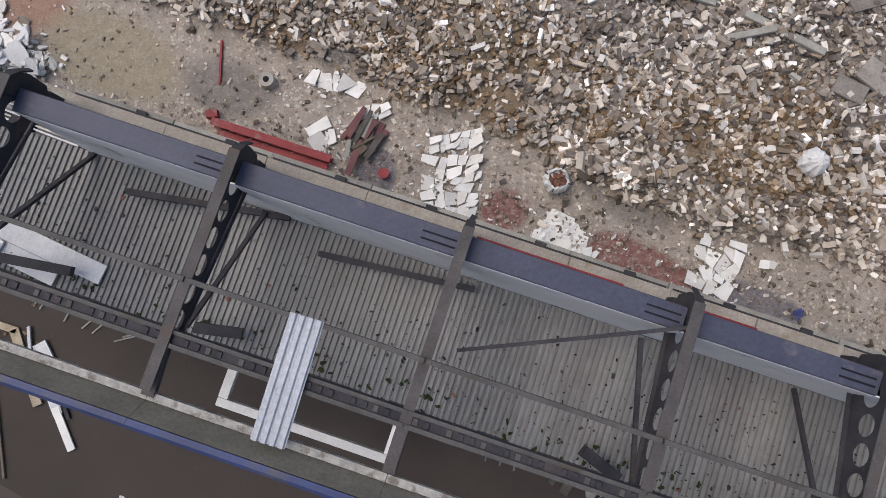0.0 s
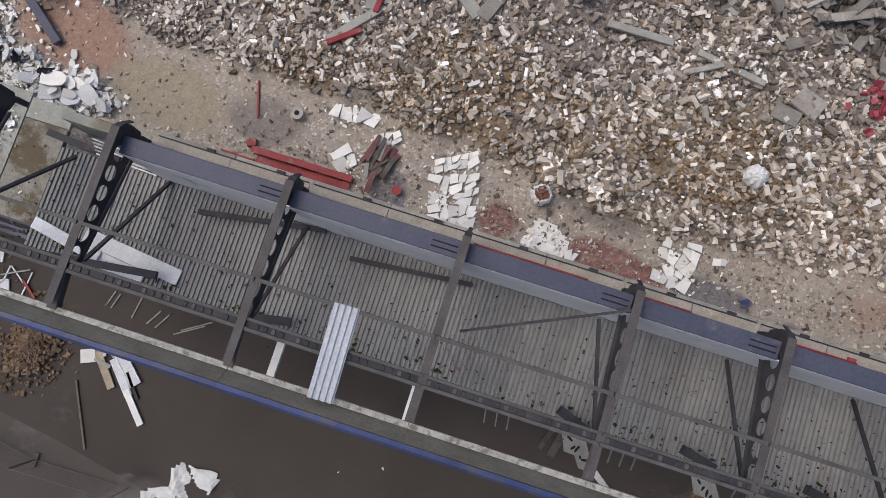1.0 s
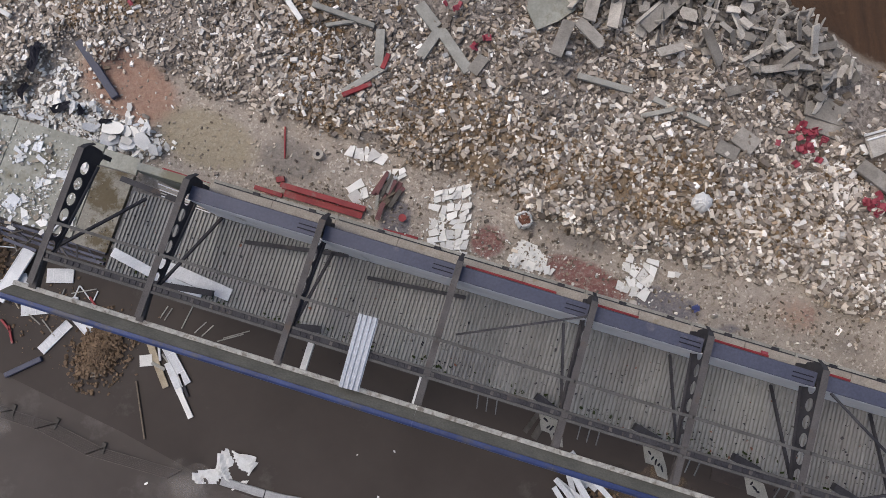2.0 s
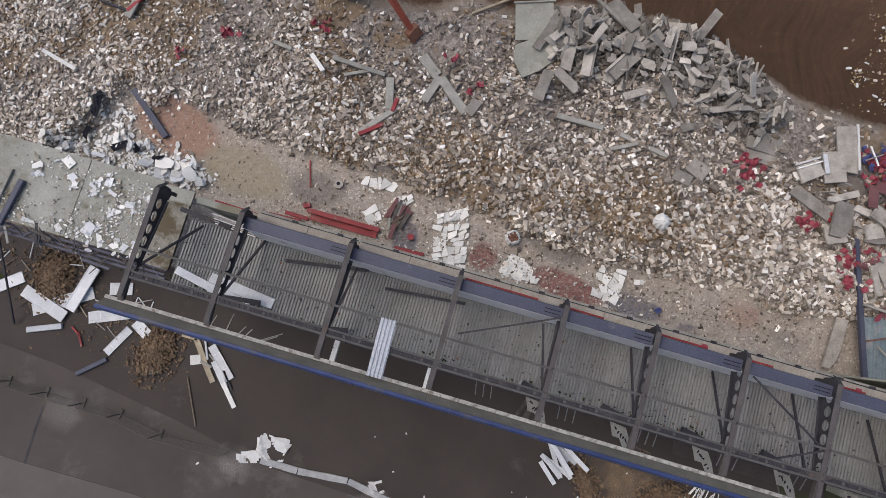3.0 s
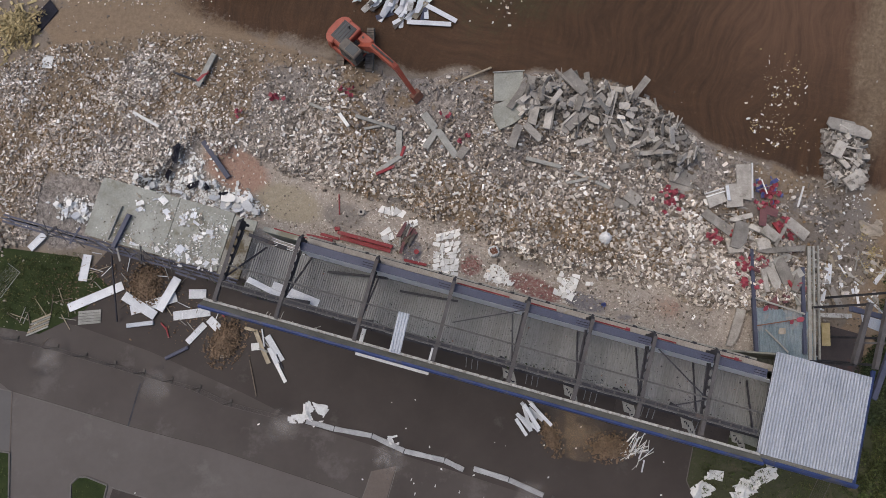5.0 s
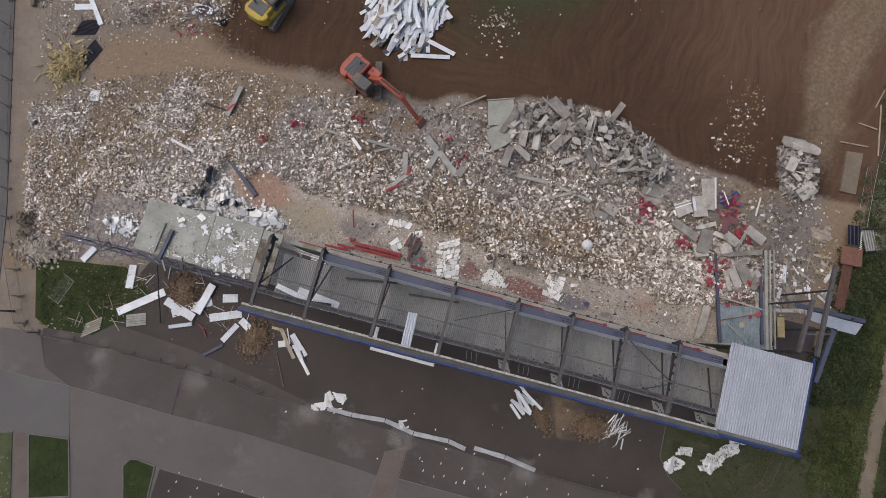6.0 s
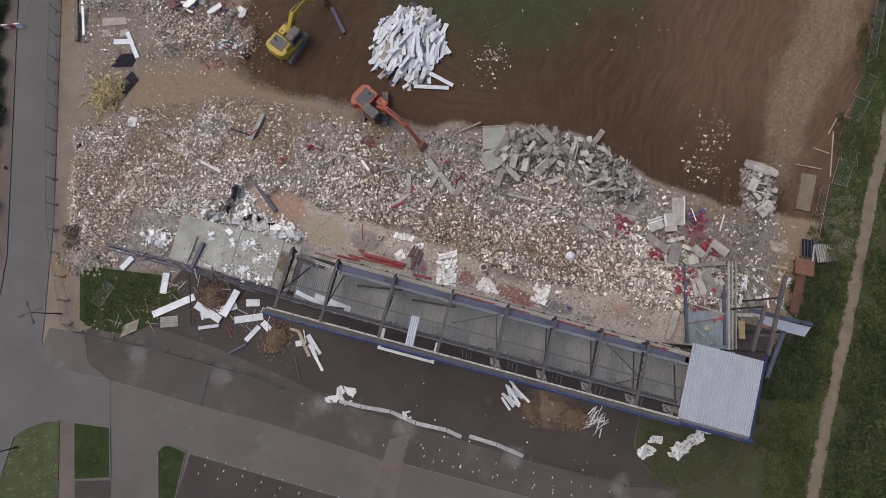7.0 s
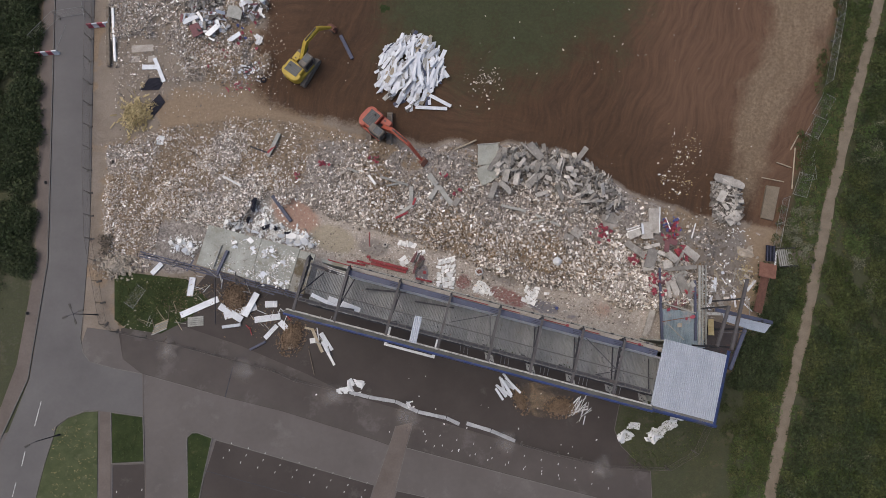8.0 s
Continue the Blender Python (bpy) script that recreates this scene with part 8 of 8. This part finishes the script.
leaf_mass("dead_brush", [(42.0 + R.normal() * 1.1, 3.2 + R.normal() * 1.4, 0.15, R.uniform(0.2, 0.5)) for _ in range(34)], "heap of dry brown brush beside the hoarding", "leafdry", 0.09, 130, 29, "brushwood")
leaf_mass("hedge", scatter(420, lambda y: (-68, -58.2), 9, 54, 0.9, 2.1, 0.25, 7), "dark green woodland hedge beside the road", "leafdark", 0.16, 190, 5, "hedge")
leaf_mass("hedge", scatter(60, lambda y: (-74, -61.5), -2, 12, 0.4, 0.9, 0.4, 8), "low dark green growth beside the road", "leafdark", 0.12, 70, 6, "hedge")
r = random.Random(83)
bm = bmesh.new()
for k in range(330):
    a, d, L = r.uniform(0, 6.283), abs(r.gauss(0, 1.15)), r.uniform(0.3, 1.2)
    x, y, t = -43.4 + d * math.cos(a), 31.0 + d * math.sin(a) * 1.2, a + r.gauss(0, 1.3)
    z = ground_z(x, y) + 0.1 + 0.7 * max(0.0, 1 - d / 2.2) * r.random()
    bar(bm, (x, y, z), (x + math.cos(t) * L, y + math.sin(t) * L, z + r.uniform(-0.1, 0.25)), r.uniform(0.06, 0.26), 0.06)
whole("cut_limbs", bm, MAT["leafdry"], "heap of pale yellow cut limbs and slats", "brushwood", kind="stuff")
leaf_mass("tree_top", [(-43.2 + R.normal() * 1.0, 31.0 + R.normal() * 1.1, 0.3 + R.rand() * 0.4, R.uniform(0.2, 0.5)) for _ in range(50)], "felled tree top with yellow dry leaves", "leafdry", 0.13, 190, 7, "felled tree")
leaf_mass("brushwood", [(-47.3 + R.normal() * 0.7, 12.3 + R.normal() * 0.9, 0.3, R.uniform(0.3, 0.6)) for _ in range(16)], "heap of dark dead brushwood", "twig", 0.16, 130, 8, "brushwood")

# grass tufts on the verges
def tufts(n, x0, x1, y0, y1, seed):
    Q = np.random.RandomState(seed)
    return [(Q.uniform(x0, x1), Q.uniform(y0, y1), 0.06, Q.uniform(0.08, 0.22)) for _ in range(n)]


leaf_mass("grass_tufts", tufts(160, -54.5, -48.4, -23, -12.5, 1), "pale weedy tufts on the verge", "leafdry", 0.06, 320, 9, "grass")
leaf_mass("grass_tufts", tufts(130, -46.0, -42.3, -17.5, -12.2, 2) + tufts(60, -35.9, -34.2, -23, -15, 3) + tufts(700, -45.8, -36.5, 0.8, 6.8, 4), "dark green tufts on the verge", "leaf", 0.07, 300, 10, "grass")
leaf_mass("grass_tufts", tufts(90, -45.8, -36.0, 0.8, 7.0, 14) + tufts(150, 23.5, 34, -22, -15, 15), "bright tufts in rough grass", "leafbright", 0.07, 300, 12, "grass")
leaf_mass("grass_tufts", tufts(260, -45.8, -36.0, 0.8, 7.0, 24) + tufts(60, 23.5, 34, -22, -15, 25), "dry olive tufts in rough grass", "olive", 0.07, 300, 13, "grass")
leaf_mass("grass_tufts", tufts(900, 23.4, 36, -22.5, -14, 5), "dark green tufts beside the stand", "leaf", 0.07, 300, 11, "grass")


# ---- the rubble: countless blocks, the nearest as pieces of their own ----
field = thing("rubble_field", "wide field of broken pale bricks and blocks over dust", "rubble")


def rubble_points(n, seed, specks=0.0, floor=0.06, lo=(-48.5, -3), hi=(46, 50)):
    Q = np.random.RandomState(seed)
    x, y = Q.uniform(lo[0], hi[0], n), Q.uniform(lo[1], hi[1], n)
    zs = zones(x, y)
    heap = np.clip(blob(x, y, 15, 19.5, 9, 2.8, -25) * 1.2, 0, 1)
    dens = zs[2] * (0.30 + 1.0 * step(fbm(x, y, 4.5, 81), 0.38, 0.66)) * (1 - (0.25 if specks > 0.1 else 0.6) * np.clip(zs[7], 0, 1)) * (1 - heap) + floor * zs[3] + 1.6 * floor * (1 - zs[2]) * (1 - zs[0]) * (1 - zs[1]) * step(x, -47.5, -46) * step(-18 - x, 0, 4) * step(y, 20, 26) + 0.05 * blob(x, y, 39.5, 3, 4, 6) + specks * zs[0] * np.clip(0.015 * blob(x, y, 34.0, 17.0, 3.4, 4.6) + 0.22 * blob(x, y, 7.0, 32.0, 2.6, 1.8, 30) + 0.0007, 0, 1)
    dens = dens * (1.3 + 0.25 * step(x, -6, 12)) * np.where(y > 33, 1.5, 1)
    edge = np.interp(x, NX, NY)
    dens = dens * (1 - 0.55 * step(y - edge + 5, 0, 4) * step(x, -20, -12) * step(8 - x, 0, 6)) * np.where(y < 33, 1 - 0.75 * step(y - edge + 4.5, 0, 4.5), 1)
    dens = dens * (1 - 0.85 * np.clip(1.3 * blob(x, y, 33.0, 10.0, 7.0, 5.0) + 1.4 * blob(x, y, 40.0, 4.0, 4.5, 6.5) + 1.1 * blob(x, y, 25.5, 14.0, 4.5, 3.5) + 0.8 * blob(x, y, 12.5, 14.8, 7, 2.4, -8) + 0.9 * blob(x, y, 3, 20.5, 4.5, 3) + 0.5 * blob(x, y, -14, 25, 7, 2.5, -15) + 0.6 * blob(x, y, -4, 20.5, 8, 2.6, -12) + 0.5 * blob(x, y, 10.5, 11.6, 5, 0.8, -22), 0, 1))
    keep = Q.rand(n) < dens
    lu, lv = x * 0.9527 - y * 0.3040, x * 0.3040 + y * 0.9527
    keep &= ~((lv < 2.9) & (lu > -42) & (lu < 28))
    return x[keep], y[keep], Q


def rubble_mesh(name, n, seed, long, wide, high, mat, pale=None, lift=0.05):
    x, y, Q = rubble_points(n, seed, 0.8 if max(long) < 0.35 else 0.008, 0.032 if max(long) < 0.35 else 0.006)
    if pale is None:
        sel = Q.rand(len(x)) < np.clip(zones(x, y)[7] * 1.2, 0, 1) * zones(x, y)[2]
        x, y = x[sel], y[sel]
    else:
        share = 0.20 - 0.15 * step(y, 31, 34) + 0.6 * np.clip(blob(x, y, 25, 4, 7, 5) + blob(x, y, -11, 13.5, 3.5, 2.5) + blob(x, y, -32, 20, 17, 9) * 0.9 + blob(x, y, 3, 9, 3, 2) * 0.4 + blob(x, y, 8, 10.5, 9, 4, -15) * 0.4, 0, 1)
        sel = (Q.rand(len(x)) < share) == pale
        x, y = x[sel], y[sel]
    m = len(x)
    west = 1 - step(x, -20, -4)
    z = relief(x, y) + lift * (1 - 0.3 * west) + 0.2 * (1 - 0.5 * west) * Q.rand(m) ** 2 * zones(x, y)[2]
    size = np.stack((Q.choice(long, m), Q.choice(wide, m), Q.choice(high, m)), 1) * (0.8 + 0.4 * Q.rand(m, 1)) * (1.05 - 0.27 * west)[:, None]
    corner = np.array([(a, b, c) for c in (-0.5, 0.5) for b in (-0.5, 0.5) for a in (-0.5, 0.5)])
    v = corner[None] * size[:, None, :] * (1 + 0.22 * (Q.rand(m, 8, 3) - 0.5))
    ax, ay, az = Q.normal(0, 0.4, m) * (1 - 0.5 * west), Q.normal(0, 0.4, m) * (1 - 0.5 * west), Q.uniform(0, 6.283, m)
    for angle, (i, j) in ((ax, (1, 2)), (ay, (2, 0)), (az, (0, 1))):
        c, s = np.cos(angle)[:, None], np.sin(angle)[:, None]
        vi, vj = v[:, :, i] * c - v[:, :, j] * s, v[:, :, i] * s + v[:, :, j] * c
        v[:, :, i], v[:, :, j] = vi, vj
    v += np.stack((x, y, z), 1)[:, None, :]
    quad = np.array([(0, 2, 3, 1), (4, 5, 7, 6), (0, 1, 5, 4), (1, 3, 7, 5), (3, 2, 6, 7), (2, 0, 4, 6)])
    f = (quad[None] + 8 * np.arange(m)[:, None, None]).reshape(-1, 4)
    me = bpy.data.meshes.new(name)
    me.vertices.add(m * 8)
    me.vertices.foreach_set("co", v.astype(np.float32).ravel())
    me.loops.add(f.size)
    me.loops.foreach_set("vertex_index", f.astype(np.int32).ravel())
    me.polygons.add(len(f))
    me.polygons.foreach_set("loop_start", np.arange(0, f.size, 4, dtype=np.int32))
    me.polygons.foreach_set("use_smooth", np.zeros(len(f), bool))
    me.update(calc_edges=True)
    me.materials.append(MAT[mat])
    return tagged(part(name, me, None, field), kind="stuff")


BL, BW, BH = (0.46, 0.44, 0.42, 0.38, 0.34, 0.28, 0.6), (0.25, 0.22, 0.21, 0.19, 0.15), (0.2, 0.15, 0.12)
rubble_mesh("blocks", 56000, 101, BL, BW, BH, "brick", False, 0.06)
rubble_mesh("pale_blocks", 62000, 102, BL, BW, BH, "brickpale", True, 0.08)
rubble_mesh("fragments", 260000, 103, (0.26, 0.2, 0.16, 0.12), (0.14, 0.12, 0.09), (0.1, 0.08), "brick", False, 0.02)
rubble_mesh("pale_fragments", 140000, 104, (0.26, 0.2, 0.16, 0.12, 0.3), (0.15, 0.12, 0.09), (0.1, 0.08), "brickpale", True, 0.02)

rubble_mesh("earthy_fragments", 120000, 105, (0.34, 0.26, 0.2, 0.15), (0.18, 0.14, 0.1), (0.12, 0.08), "earthbrick", None, 0.03)

# the nearest bricks, piece by piece
Q = np.random.RandomState(77)
brick_meshes = []
for k in range(6):
    bm = box(bmesh.new(), (0.42, 0.38, 0.34, 0.26, 0.40, 0.22)[k], (0.2, 0.19, 0.17, 0.18, 0.13, 0.11)[k], (0.18, 0.13, 0.1, 0.18, 0.1, 0.08)[k])
    for v in bm.verts:
        v.co += Vector(Q.uniform(-0.018, 0.018, 3))
    brick_meshes.append(mesh_of("brick", bm, MAT["brickpale" if k % 2 else "brick"]))
count = 0
while count < 300:
    x, y = Q.uniform(3, 19), Q.uniform(2.5, 13)
    zs = zones(np.array([x]), np.array([y]))
    if Q.rand() > zs[2][0] * 0.9 + 0.05:
        continue
    ob = part("brick", brick_meshes[Q.randint(6)], None, field)
    ob.matrix_world = pose(x, y, ground_z(x, y) + 0.06, Q.normal(0, 14), Q.normal(0, 14), Q.uniform(0, 360))
    count += 1
